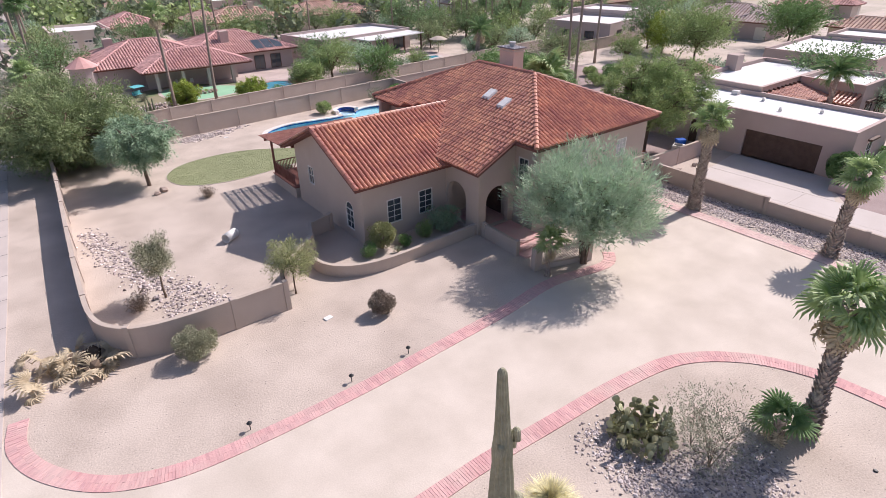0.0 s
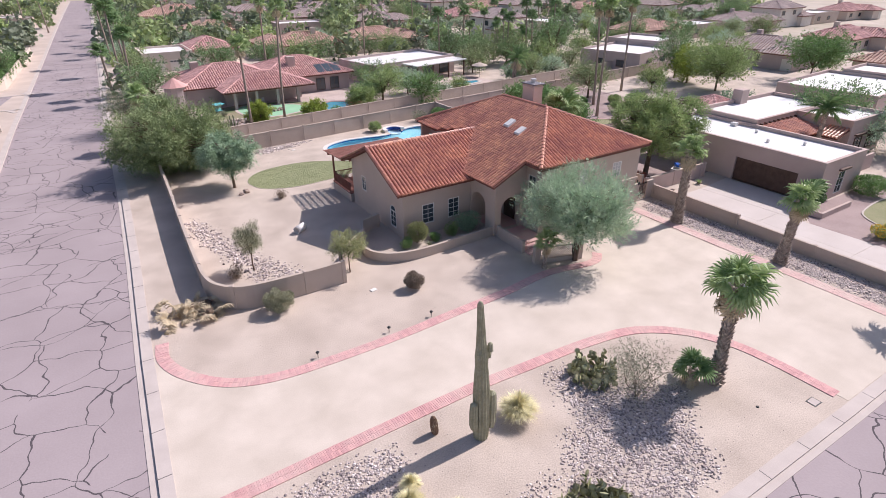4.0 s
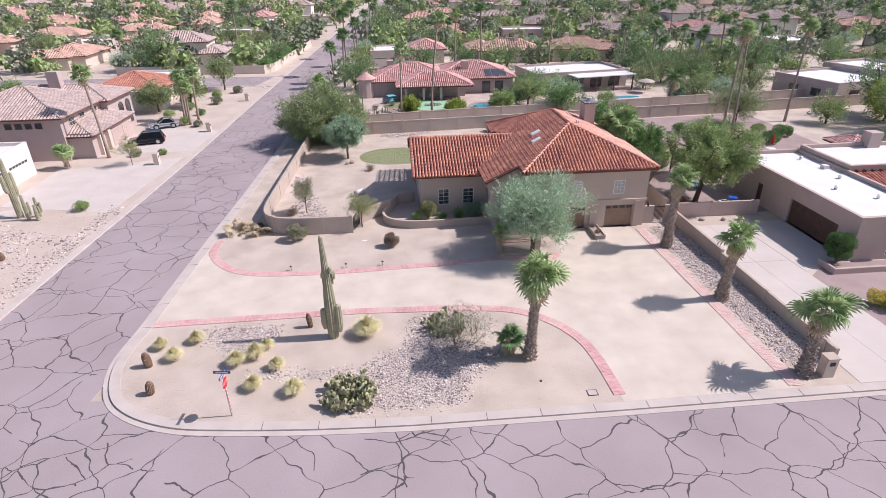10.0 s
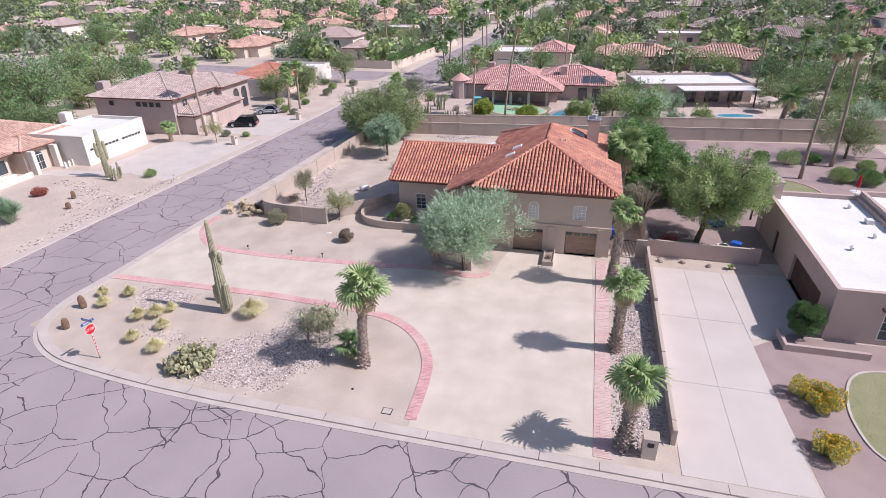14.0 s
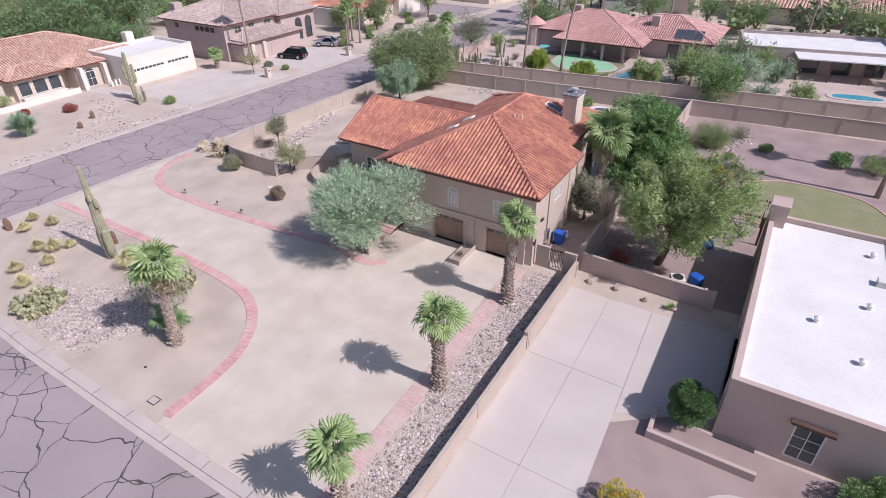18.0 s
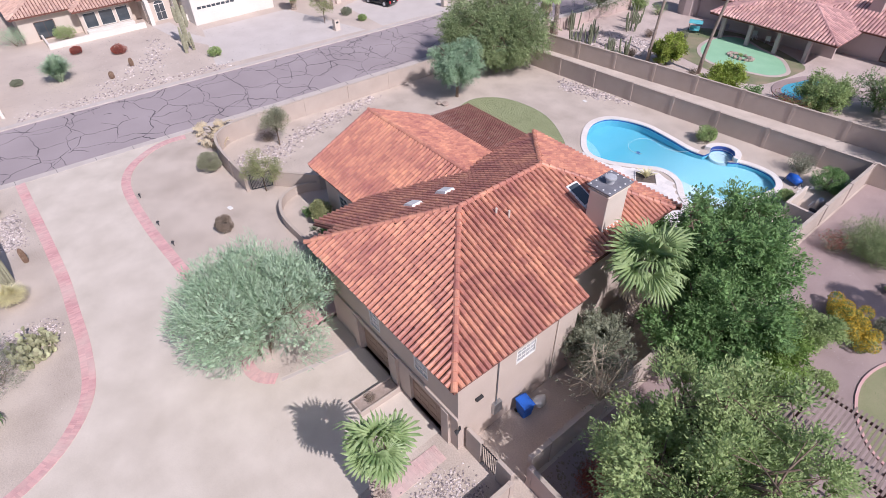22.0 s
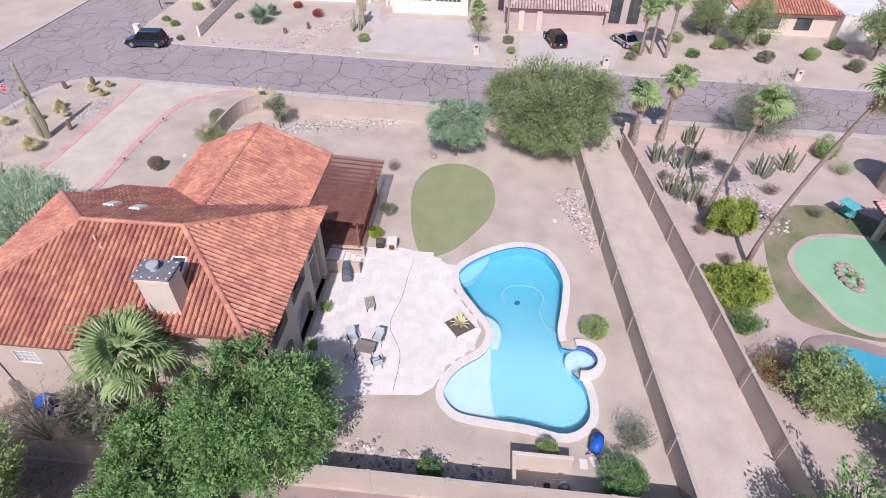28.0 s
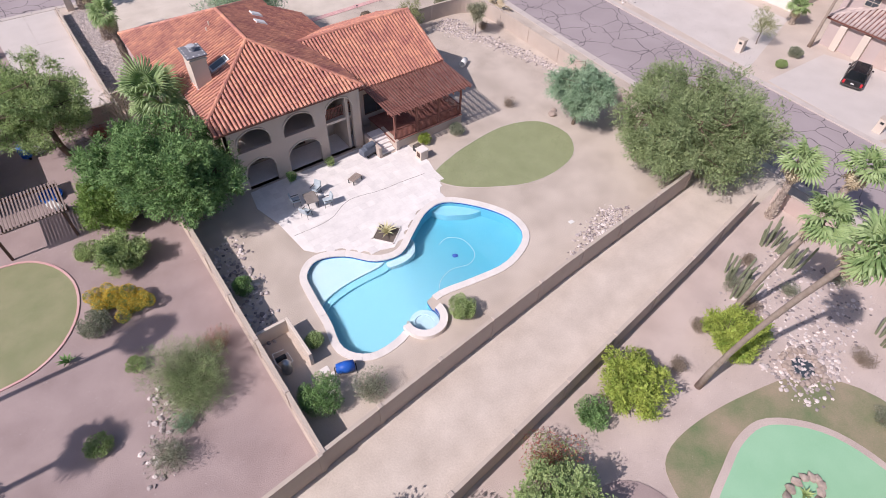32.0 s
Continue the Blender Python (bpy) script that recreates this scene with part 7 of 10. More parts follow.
for i in range(26):
    for j in range(20):
        x, y = 20.4 + i * step, 39.35 + j * step
        if inside(x, y, DECK) and math.dist((x, y), PLANT) > 0.75 and made < 300:
            part("paver", one, None, deck, m=Matrix.Translation((x - 27, y - 43, 0.0)))
            made += 1
g = Geo()
band(g, smooth_line([(21.6, 44.7), (23.6, 44.5), (25.5, 44.4), (28.0, 44.0), (30.2, 45.0), (32.9, 45.0)], 5), -0.014, 0.014, 0.03, 0.04)
solid("deck_joint", g, BROWN, "dark expansion joint curving across the deck", "patio", "structure")

ob = thing("square_planter", PLANT[0], PLANT[1], 0, 38, "square dark planting bed in the deck", "planter")
for a in range(4):
    part("edging", Geo().box(-0.82, -0.82, 0, 0.82, -0.74, 0.09, pose(0, 0, 0, 0, 0, 90 * a)), COPING, ob)
part("soil", Geo().box(-0.74, -0.74, -0.01, 0.74, 0.74, 0.045), MULCH, ob)
agave("agave", PLANT[0], PLANT[1], 12, 0.95, 0.7, 26, "spiky variegated agave in the square bed", L_STRAW, 0.03)


def patio_chair(x, y, rz):
    ob = thing("patio_chair", x, y, 0.035, rz, "metal patio chair with pale blue-grey cushions", "chair", "chairs round the patio table")
    for sx in (-1, 1):
        for sy in (-1, 1):
            part("leg", Geo().tube([(sx * 0.27, sy * 0.27, 0), (sx * 0.25, sy * 0.25, 0.42)], 0.018, 6), DARK, ob)
        part("armrest", Geo().box(sx * 0.29 - 0.03, -0.28, 0.6, sx * 0.29 + 0.03, 0.28, 0.64, None, 0.01), DARK, ob)
    part("seat", Geo().box(-0.28, -0.28, 0.4, 0.28, 0.28, 0.5, None, 0.03), CUSHION, ob, "pale blue-grey seat cushion")
    part("backrest", Geo().box(-0.28, -0.05, 0, 0.28, 0.05, 0.55, pose(0, 0.28, 0.48, -14, 0, 0), 0.03), CUSHION, ob, "pale blue-grey back cushion")


ob = thing("patio_table", 30.45, 42.9, 0.035, 82, "grey-brown patio dining table on the deck", "table")
part("tabletop", Geo().box(-0.6, -0.45, 0.7, 0.6, 0.45, 0.74, None, 0.012), TABLETOP, ob)
for sx in (-1, 1):
    for sy in (-1, 1):
        part("leg", Geo().tube([(sx * 0.5, sy * 0.34, 0), (sx * 0.54, sy * 0.38, 0.7)], 0.025, 6), DARK, ob)
for x, y, rz in ((31.3, 43.75, -60), (29.6, 41.95, 120), (31.35, 42.2, -100), (29.5, 43.55, 80)):
    patio_chair(x, y, rz)
ob = thing("coffee_table", 26.5, 42.4, 0.035, 20, "low grey slatted table on the deck", "table")
for k in range(6):
    part("slat", Geo().box(-0.5, -0.3 + k * 0.1, 0.36, 0.5, -0.22 + k * 0.1, 0.39), BOULDER, ob)
for sx in (-1, 1):
    for sy in (-1, 1):
        part("leg", Geo().box(sx * 0.45 - 0.03, sy * 0.25 - 0.03, 0, sx * 0.45 + 0.03, sy * 0.25 + 0.03, 0.36), DARK, ob)
ob = thing("gas_grill", 23.9, 40.3, 0.035, 10, "gas grill under a blue-grey cover", "grill")
part("cabinet", Geo().box(-0.4, -0.28, 0.1, 0.4, 0.28, 0.8, None, 0.02), DARK, ob)
part("cover", Geo().box(-0.82, -0.31, 0.3, 0.82, 0.31, 0.86, None, 0.05).tube([(-0.45, 0, 0.88), (0.45, 0, 0.88)], 0.28, 14), GRILLCOVER, ob, "blue-grey cloth cover")
for s in (-1, 1):
    part("wheel", Geo().tube([(s * 0.42, 0.2, 0.09), (s * 0.36, 0.2, 0.09)], 0.09, 12), RUBBER, ob)
ob = thing("barbecue_block", 20.6, 42.95, 0.0, 4, "small pale stucco barbecue block with a dark opening", "barbecue")
part("base", Geo().box(-0.36, -0.34, 0, 0.36, 0.34, 0.84, None, 0.02), STUCCO_PALE, ob)
part("slab", Geo().box(-0.4, -0.38, 0.84, 0.4, 0.38, 0.91, None, 0.01), COPING, ob, "pale stone top")
# Flat brown plate stands for the opening's shaded inside; nothing is hollowed.
part("opening", Geo().box(0.361, -0.2, 0.25, 0.37, 0.2, 0.68), BROWN, ob, "brown plate for the dark opening")

# wooden pergola on a raised deck
perg = thing("pergola", 18.3, 39.0, 0, 0, "red-stained wooden pergola over a raised deck", "pergola")
part("deck_base", Geo().box(-3.3, -2.1, 0, 3.5, 1.9, 0.78), STUCCO, perg)
for k in range(27):
    part("deck_board", Geo().box(-3.35, -2.12 + k * 0.15, 0.78, 3.6, -1.985 + k * 0.15, 0.85), REDWOOD, perg)
for x in (-3.2, -0.9, 1.3, 3.4):
    part("post", Geo().box(x - 0.07, 1.68, 0.85, x + 0.07, 1.82, 3.5), REDWOOD, perg)
part("beam", Geo().box(-3.7, 1.66, 3.5, 4.0, 1.84, 3.68), REDWOOD, perg)
part("ledger", Geo().box(-3.2, -2.1, 3.8, 4.0, -1.98, 3.95), REDWOOD, perg)
for k in range(14):
    x = -3.6 + k * 0.58
    part("rafter", Geo().box(-0.03, 0, -0.06, 0.03, 4.5, 0.06, pose(x, -2.0, 3.92, -3.4, 0, 0)), REDWOOD, perg)
for k in range(30):
    y = -1.95 + k * 0.15
    part("slat", Geo().box(-3.85, y - 0.045, 4.02 - k * 0.0088, 4.1, y + 0.045, 4.05 - k * 0.0088), REDWOOD, perg)
part("rail", Geo().box(-3.2, 1.72, 1.72, 3.4, 1.8, 1.78), REDWOOD, perg)
part("rail", Geo().box(-3.24, -2.0, 1.72, -3.16, 1.7, 1.78), REDWOOD, perg)
for k in range(54):
    part("baluster", Geo().box(-3.1 + k * 0.12, 1.74, 0.9, -3.06 + k * 0.12, 1.78, 1.72), REDWOOD, perg)
for k in range(30):
    part("baluster", Geo().box(-3.22, -1.9 + k * 0.12, 0.9, -3.18, -1.86 + k * 0.12, 1.72), REDWOOD, perg)
ob = thing("garden_steps", 22.4, 39.0, 0, 0, "pale stone steps down to the pool deck", "steps")
for k in range(5):
    part("step", Geo().box(-0.55, -0.4, 0, 0.75, 1.9 - k * 0.38, 0.17 * (k + 1), None, 0.015), TRAV, ob)
for x in (-0.72, 0.92):
    part("side_wall", Geo().box(x - 0.13, -0.3, 0, x + 0.13, 2.1, 0.95, None, 0.02), STUCCO, ob)

# lawn
g = Geo()
LAWN_LINE = smooth_line([(21.2, 45.3), (18.6, 44.2), (15.6, 43.6), (12.6, 43.4), (10.2, 44.0), (8.8, 45.3), (8.5, 47.6), (10.0, 49.6), (12.6, 50.4), (15.6, 50.2), (18.6, 48.7), (20.6, 47.1)], 4, True)
g.slab(LAWN_LINE, -0.02, 0.02)
solid("lawn", g, LAWN, "patchy green lawn behind the house", "lawn", "structure")


def grass(name, outline, per, height, seed, label, material=GRASSB):
    rnd = np.random.default_rng(seed)
    xs, ys = [p[0] for p in outline], [p[1] for p in outline]
    area = (max(xs) - min(xs)) * (max(ys) - min(ys))
    n = int(area * per)
    p = np.stack([rnd.uniform(min(xs), max(xs), n), rnd.uniform(min(ys), max(ys), n)], 1)
    keep = np.array([inside(x, y, outline) for x, y in p])
    p = p[keep]
    n = len(p)
    a = rnd.random(n) * 6.28
    s = np.stack([np.cos(a), np.sin(a), np.zeros(n)], 1) * 0.03
    foot = np.concatenate([p, np.full((n, 1), 0.015)], 1)
    tip = foot + np.stack([rnd.normal(0, 0.03, n), rnd.normal(0, 0.03, n), height * rnd.uniform(0.6, 1.2, n)], 1)
    v = np.stack([foot - s, foot + s, tip], 1).reshape(-1, 3)
    ob = new(name, np_mesh(name, v, np.arange(len(v)).reshape(-1, 3), material))
    return tagged(ob, label, "grass", kind="stuff")


grass("grass", LAWN_LINE, 260, 0.035, 3, "short green grass of the lawn")
g = Geo()
band(g, LAWN_LINE, -0.01, 0.035, 0.0, 0.03, True)
solid("lawn_edging", g, CONC, "thin concrete edging round the lawn", "edging", "structure")

# trees and shrubs of the back yard
tree("mesquite", 3.0, 55.6, 31, 7.0, 6.2, L_MESQ, 120000, 0.2, 0.06, "broad dark mesquite by the alley corner", out=0.75, rise=0.0, hang=0.12, base=0.1, trunk=0.35, limbs=20, twigs=15, clump=0.135, shell=0.6, core=9000, spray=18, reach=0.8)
tree("willow_tree", 7.0, 46.6, 32, 5.9, 2.7, L_WILLOW, 36000, 0.2, 0.055, "drooping blue-green willow-like tree", out=0.6, hang=0.7, base=0.34, trunk=0.14, limbs=11, twigs=9, clump=0.19, core=2600, spray=16, reach=0.6)
tree("willow_tree", 5.0, 54.6, 33, 3.6, 2.2, L_WILLOW, 18000, 0.2, 0.055, "smaller drooping tree under the mesquite", out=0.6, hang=0.6, base=0.15, trunk=0.1, limbs=9, twigs=7, clump=0.22, spray=14, reach=0.55)
tree("shade_tree", 37.6, 39.3, 34, 7.6, 3.9, L_DEEP, 90000, 0.16, 0.075, "dense deep green shade tree against the side wall", out=0.7, hang=0.15, base=0.16, trunk=0.22, limbs=18, twigs=14, clump=0.15, shell=0.65, core=9000, spray=14, reach=0.55)
tree("shade_tree", 39.9, 35.6, 38, 6.4, 3.2, L_DEEP, 52000, 0.15, 0.07, "deep green tree behind the side wall", out=0.7, hang=0.15, base=0.16, trunk=0.18, limbs=14, twigs=11, clump=0.17, shell=0.6, core=5000, spray=14, reach=0.5)
palm("fan_palm", 36.6, 33.4, 7, 6.3, 0.27, 2.6, 19, "large fan palm beside the house", lean=(0.1, 0.0), boots=True)
tree("olive_tree", 36.5, 30.6, 35, 4.2, 1.9, L_SAGE, 20000, 0.12, 0.045, "grey-green olive in the narrow side yard", base=0.2, trunk=0.1, limbs=10, twigs=8, clump=0.2, core=1500, spray=10, reach=0.4)
tree("ash_tree", 43.3, 27.2, 36, 8.8, 4.2, L_OLIVE, 80000, 0.15, 0.06, "tall light green ash in the neighbour's yard", out=0.6, lean=(0.9, 0.2), base=0.25, trunk=0.26, limbs=18, twigs=13, clump=0.14, core=4500, spray=10, reach=0.5)
shrub("round_shrub", 27.4, 57.0, 41, 1.4, 0.95, L_OLIVE, 6500, 0.1, 0.05, "clipped green shrub beside the spa", ball=True)
shrub("round_shrub", 37.3, 57.3, 42, 1.7, 1.4, L_DEEP, 8500, 0.1, 0.05, "clipped grey-green shrub in the pool yard corner", ball=True)
shrub("loose_shrub", 34.9, 58.3, 43, 1.5, 1.2, L_SAGE, 3000, 0.12, 0.04, "loose twiggy shrub along the back wall", stems=20)
shrub("round_shrub", 35.9, 53.7, 44, 0.9, 0.6, L_OLIVE, 2600, 0.1, 0.05, "small olive shrub by the pump yard", ball=True)
shrub("round_shrub", 37.7, 47.7, 45, 1.2, 0.75, L_DEEP, 3800, 0.1, 0.05, "dark green shrub against the wall", ball=True)
shrub("round_shrub", 19.3, 41.5, 46, 0.9, 0.6, L_LIME, 2600, 0.1, 0.05, "small bright shrub by the pergola", ball=True)
shrub("grey_shrub", 16.3, 41.9, 47, 0.85, 0.75, L_SAGE, 3600, 0.1, 0.04, "grey rounded shrub beside the pergola", ball=True)
shrub("low_shrub", 9.9, 41.3, 48, 0.8, 0.7, L_TWIG, 1100, 0.12, 0.03, "sparse dry shrub near the lawn", stems=18)
shrub("low_shrub", 27.1, 39.6, 49, 0.7, 0.4, L_OLIVE, 1300, 0.12, 0.04, "potted green plant by an arcade pier")
shrub("low_shrub", 30.4, 39.6, 50, 0.9, 0.4, L_DEEP, 1300, 0.12, 0.04, "dark potted plant by an arcade pier")
tree("bare_tree", 38.6, 28.6, 37, 5.6, 2.2, L_SAGE, 900, 0.1, 0.04, "half bare straw-coloured twiggy tree by the side wall", base=0.3, trunk=0.1, limbs=14, twigs=16, clump=0.3, bark=BARETWIG, spray=3, reach=0.2)

# pump yard and pool gear
ob = thing("pump_enclosure", 36.7, 53.3, 0, 0, "low pale walls hiding the pool equipment", "enclosure")
part("side_wall", Geo().box(-0.15, -1.5, 0, 0.05, 1.6, 1.15, None, 0.02), STUCCO_PALE, ob)
part("side_wall", Geo().box(0.06, -1.5, 0, 1.9, -1.3, 1.15, None, 0.02), STUCCO_PALE, ob)
ob = thing("pool_filter", 38.0, 54.0, 0, 0, "grey pool filter and pump with white pipes", "pool pump")
part("tank", Geo().lathe([(0.28, 0.0), (0.3, 0.1), (0.3, 0.75), (0.2, 0.95), (0.05, 1.0)], 14, 0, 0.4), STEEL, ob, smooth=True)
part("pump", Geo().tube([(-0.3, -0.4, 0.25), (0.3, -0.4, 0.25)], 0.16, 12), DARK, ob)
part("pipe", Geo().tube([(0, 0.4, 0.5), (-0.45, 0.3, 0.5), (-0.45, -0.4, 0.45), (-0.2, -0.4, 0.3)], 0.04, 8), WHITE, ob)
part("pipe", Geo().tube([(0.2, 0.5, 0.3), (0.4, -0.2, 0.32), (0.3, -0.9, 0.3), (-0.4, -0.95, 0.1)], 0.04, 8), WHITE, ob)
ob = thing("pool_cover_reel", 35.3, 56.3, 0, -20, "bright blue pool cover bundled on a frame", "pool cover")
part("cover", Geo().tube([(-0.5, 0, 0.4), (0.0, 0.05, 0.45), (0.5, 0, 0.4)], [0.3, 0.36, 0.28], 12), BLUE, ob, smooth=True)
for s in (-1, 1):
    part("stand", Geo().tube([(s * 0.6, -0.35, 0), (s * 0.6, 0, 0.5), (s * 0.6, 0.35, 0)], 0.03, 6), DARK, ob)
for k, (x, y) in enumerate(((36.3, 55.6), (36.1, 56.2), (36.6, 56.9))):
    ob = thing("stepping_stone", x, y, 0, 20 * k, "square pale stepping stone", "stepping stone", "stepping stones")
    part("stone", Geo().box(-0.28, -0.2, -0.01, 0.28, 0.2, 0.04, None, 0.01), COPING, ob)
ob = thing("skimmer_lid", 15.9, 55.2, 0, 0, "small white lid in the gravel", "lid")
part("lid", Geo().box(-0.2, -0.15, 0, 0.2, 0.15, 0.04, None, 0.01), WHITE, ob)
ob = thing("plant_pot", 20.35, 42.0, 0, 6, "dark square plant pot by the lawn", "pot")
pot = part("pot", Geo().box(-0.3, -0.3, 0, 0.3, 0.3, 0.55, None, 0.03), DARK, ob)
part("soil", Geo().box(-0.26, -0.26, 0.5, 0.26, 0.26, 0.555), MULCH, pot)


# ---- neighbours ----
def flat_block(ob, x0, y0, x1, y1, h, wall_mat, parapet=0.35, roof_mat=FOAM, t=0.25):
    """A flat-roofed block with parapets: walls, coping and coated roof as parts."""
    g = Geo()
    g.box(x0, y0, -0.05, x1, y0 + t, h).box(x0, y1 - t, -0.05, x1, y1, h).box(x0, y0 + t, -0.05, x0 + t, y1 - t, h).box(x1 - t, y0 + t, -0.05, x1, y1 - t, h)
    part("wall", g, wall_mat, ob)
    part("roof", Geo().box(x0 + t, y0 + t, h - parapet - 0.15, x1 - t, y1 - t, h - parapet), roof_mat, ob, "white coated flat roof")
    g = Geo()
    o = 0.03
    g.box(x0 - o, y0 - o, h, x1 + o, y0 + t + o, h + 0.06).box(x0 - o, y1 - t - o, h, x1 + o, y1 + o, h + 0.06)
    g.box(x0 - o, y0 + t + o, h, x0 + t + o, y1 - t - o, h + 0.06).box(x1 - t - o, y0 + t + o, h, x1 + o, y1 - t - o, h + 0.06)
    part("parapet_cap", g, wall_mat, ob)


def hip_block(ob, x0, y0, x1, y1, h, wall_mat, tile_mat, slope=0.4, over=0.6, w=0.36, th=0.5, rise=0.1):
    part("wall", Geo().box(x0, y0, -0.05, x1, y1, h), wall_mat, ob)
    polys, caps = hip_polys(x0 - over, y0 - over, x1 + over, y1 + over, h, slope)
    return tiled_roof(ob, polys, caps, tile_mat, w, th, rise)


# flat-roofed house to the east
ob = thing("flat_roof_house", 49.2, 13.5, 0, 0, "rose stucco flat-roofed house with white coated roof", "house")
g = Geo()
L = 18.0
W = 7.4
H = 3.75
g.wall((0, L), (0, 0), [(0, 0), (L, 0), (L, H), (0, H)], 0.25, [rect(L - 8.0, L - 2.0, 0.0, 2.3), rect(5.0, 5.8, 0.0, 2.1)])
part("wall", g, STUCCO_PINK, ob, "rose stucco garage wall")
g = Geo()
g.wall((0.25, 0), (W, 0), [(0, 0), (W - 0.25, 0), (W - 0.25, H), (0, H)], 0.25, [rect(2.75, 4.0, 0.35, 2.45)])
part("wall", g, STUCCO_PINK, ob)
part("wall", Geo().box(W - 0.25, 0.25, 0, W, L, H), STUCCO_PINK, ob)
part("wall", Geo().box(0.25, L - 0.25, 0, W - 0.25, L, H), STUCCO_PINK, ob)
part("roof", Geo().box(0.25, 0.25, H - 0.5, W - 0.25, L - 0.25, H - 0.32), FOAM, ob, "white coated flat roof")
g = Geo().box(-0.03, -0.03, H, W + 0.03, 0.28, H + 0.06).box(-0.03, L - 0.28, H, W + 0.03, L + 0.03, H + 0.06).box(-0.03, 0.28, H, 0.28, L - 0.28, H + 0.06).box(W - 0.28, 0.28, H, W + 0.03, L - 0.28, H + 0.06)
part("parapet_cap", g, STUCCO_PINK, ob)
garage_door(ob, (0.2, 8.0), (0.2, 2.0), 2.3, (-1, 0), BROWN, lights=False)
part("door", Geo().box(0.1, L - 5.8, 0.02, 0.16, L - 5.0, 2.1), BROWN, ob, "dark side door")
window(ob, (3.0, 0.06), (4.25, 0.06), 0.35, 2.45, (0, -1), 3, 2, trim=WHITE, label="front window with pale surround")
part("lintel", Geo().box(2.75, -0.3, 2.62, 4.5, -0.003, 2.78, None, 0.01), BROWN, ob, "dark wooden window lintel")
g = Geo().box(-0.15, L - 1.3, 0, 0.9, L + 0.15, 4.9, None, 0.04).box(-0.22, L - 1.37, 4.9, 0.97, L + 0.22, 5.05, None, 0.02)
part("chimney", g, STUCCO_PINK, ob)
flat_block(ob, 7.42, 10.7, 23.0, 18.0, 4.2, STUCCO_PINK)
flat_block(ob, 15.2, 4.8, 23.0, 10.68, 4.2, STUCCO_PINK)
tiled_roof(ob, [[(7.5, 7.2, 2.7), (15.1, 7.2, 2.7), (15.1, 10.6, 3.5), (7.5, 10.6, 3.5)]], [], TILE, 0.36, 0.5)
tiled_roof(ob, [[(12.8, 7.1, 2.7), (12.8, 4.9, 2.7), (15.1, 4.9, 3.3), (15.1, 7.1, 3.3)]], [], TILE, 0.36, 0.5)
part("chimney", Geo().box(14.4, 17.0, 3.5, 15.8, 18.2, 5.5, None, 0.03), STUCCO_PINK, ob)
for x in (16.6, 19.6):
    window(ob, (x, 4.77), (x + 1.6, 4.77), 0.7, 2.3, (0, -1), 2, 2, trim=BROWN)
    part("lintel", Geo().box(x - 0.3, 4.5, 2.5, x + 1.9, 4.797, 2.68, None, 0.01), BROWN, ob, "dark wooden window lintel")
part("courtyard_wall", Geo().box(7.42, 2.0, 0, 15.1, 2.25, 1.6), STUCCO_PINK, ob)
g = Geo()
for k in range(9):
    g.tube([(8.0 + k * 0.85, 10.4, 3.75), (8.0 + k * 0.85, 10.75, 3.75)], 0.09, 8)
part("roof_beams", g, BROWN, ob, "dark beam ends", kind="stuff")
for x, y in ((5.2, 4.5), (5.6, 9.6), (3.2, 7.0), (5.9, 15.6)):
    part("roof_vent", Geo().lathe([(0.14, H - 0.32), (0.14, H - 0.05), (0.2, H - 0.04), (0.05, H + 0.06)], 10, x, y), WHITE, ob, "white roof vent")
part("roof_unit", Geo().box(6.0, 12.2, H - 0.32, 6.5, 12.8, H + 0.05, None, 0.02), WHITE, ob)
ob = thing("gazebo", 67.5, 36.6, 0, 0, "open gazebo with a clay tile roof", "gazebo")
for sx in (-1.6, 1.6):
    for sy in (-1.6, 1.6):
        part("post", Geo().box(sx - 0.12, sy - 0.12, 0, sx + 0.12, sy + 0.12, 2.5), STUCCO_PINK, ob)
polys, caps = hip_polys(-2.3, -2.3, 2.3, 2.31, 2.5, 0.4)
tiled_roof(ob, polys, caps, TILE_PINK, 0.36, 0.5)
ob = thing("raised_planter", 47.4, 12.4, 0, 0, "low rose stucco planter wall before the house", "planter")
part("front_wall", Geo().box(-1.0, -0.9, 0, 3.9, -0.68, 0.5, None, 0.02), STUCCO_PINK, ob)
part("end_wall", Geo().box(-1.0, -0.67, 0, -0.78, 1.0, 0.5, None, 0.02), STUCCO_PINK, ob)
shrub("round_shrub", 47.95, 13.35, 101, 2.9, 1.2, L_DARK, 16000, 0.1, 0.06, "tall dense green shrub by the garage", ball=True)
shrub("lantana", 47.0, 6.6, 102, 1.0, 1.9, L_OLIVE, 9000, 0.08, 0.05, "mound of orange flowering lantana by the drive", bloom=L_YELLOW)
shrub("lantana", 46.5, 2.8, 103, 0.9, 1.2, L_OLIVE, 3600, 0.1, 0.06, "mound of yellow flowering lantana near the kerb", bloom=L_YELLOW)
shrub("round_shrub", 56.0, 12.0, 104, 1.6, 1.9, L_DEEP, 8000, 0.12, 0.07, "broad green shrub under the front window", ball=True)
LAWN2 = smooth_line([(48.4, 5.2), (48.8, 7.6), (49.8, 9.6), (51.6, 10.4), (56.0, 10.6), (62.0, 9.5), (62.0, 1.5), (52.0, 1.2), (49.0, 2.8)], 4, True)
solid("lawn", Geo().slab(LAWN2, -0.02, 0.028), LAWN_GREEN, "neighbour's front lawn, worn at the edge", "lawn", "structure")
grass("grass", LAWN2, 90, 0.04, 5, "short grass of the neighbour's front lawn", GRASS_GREEN)
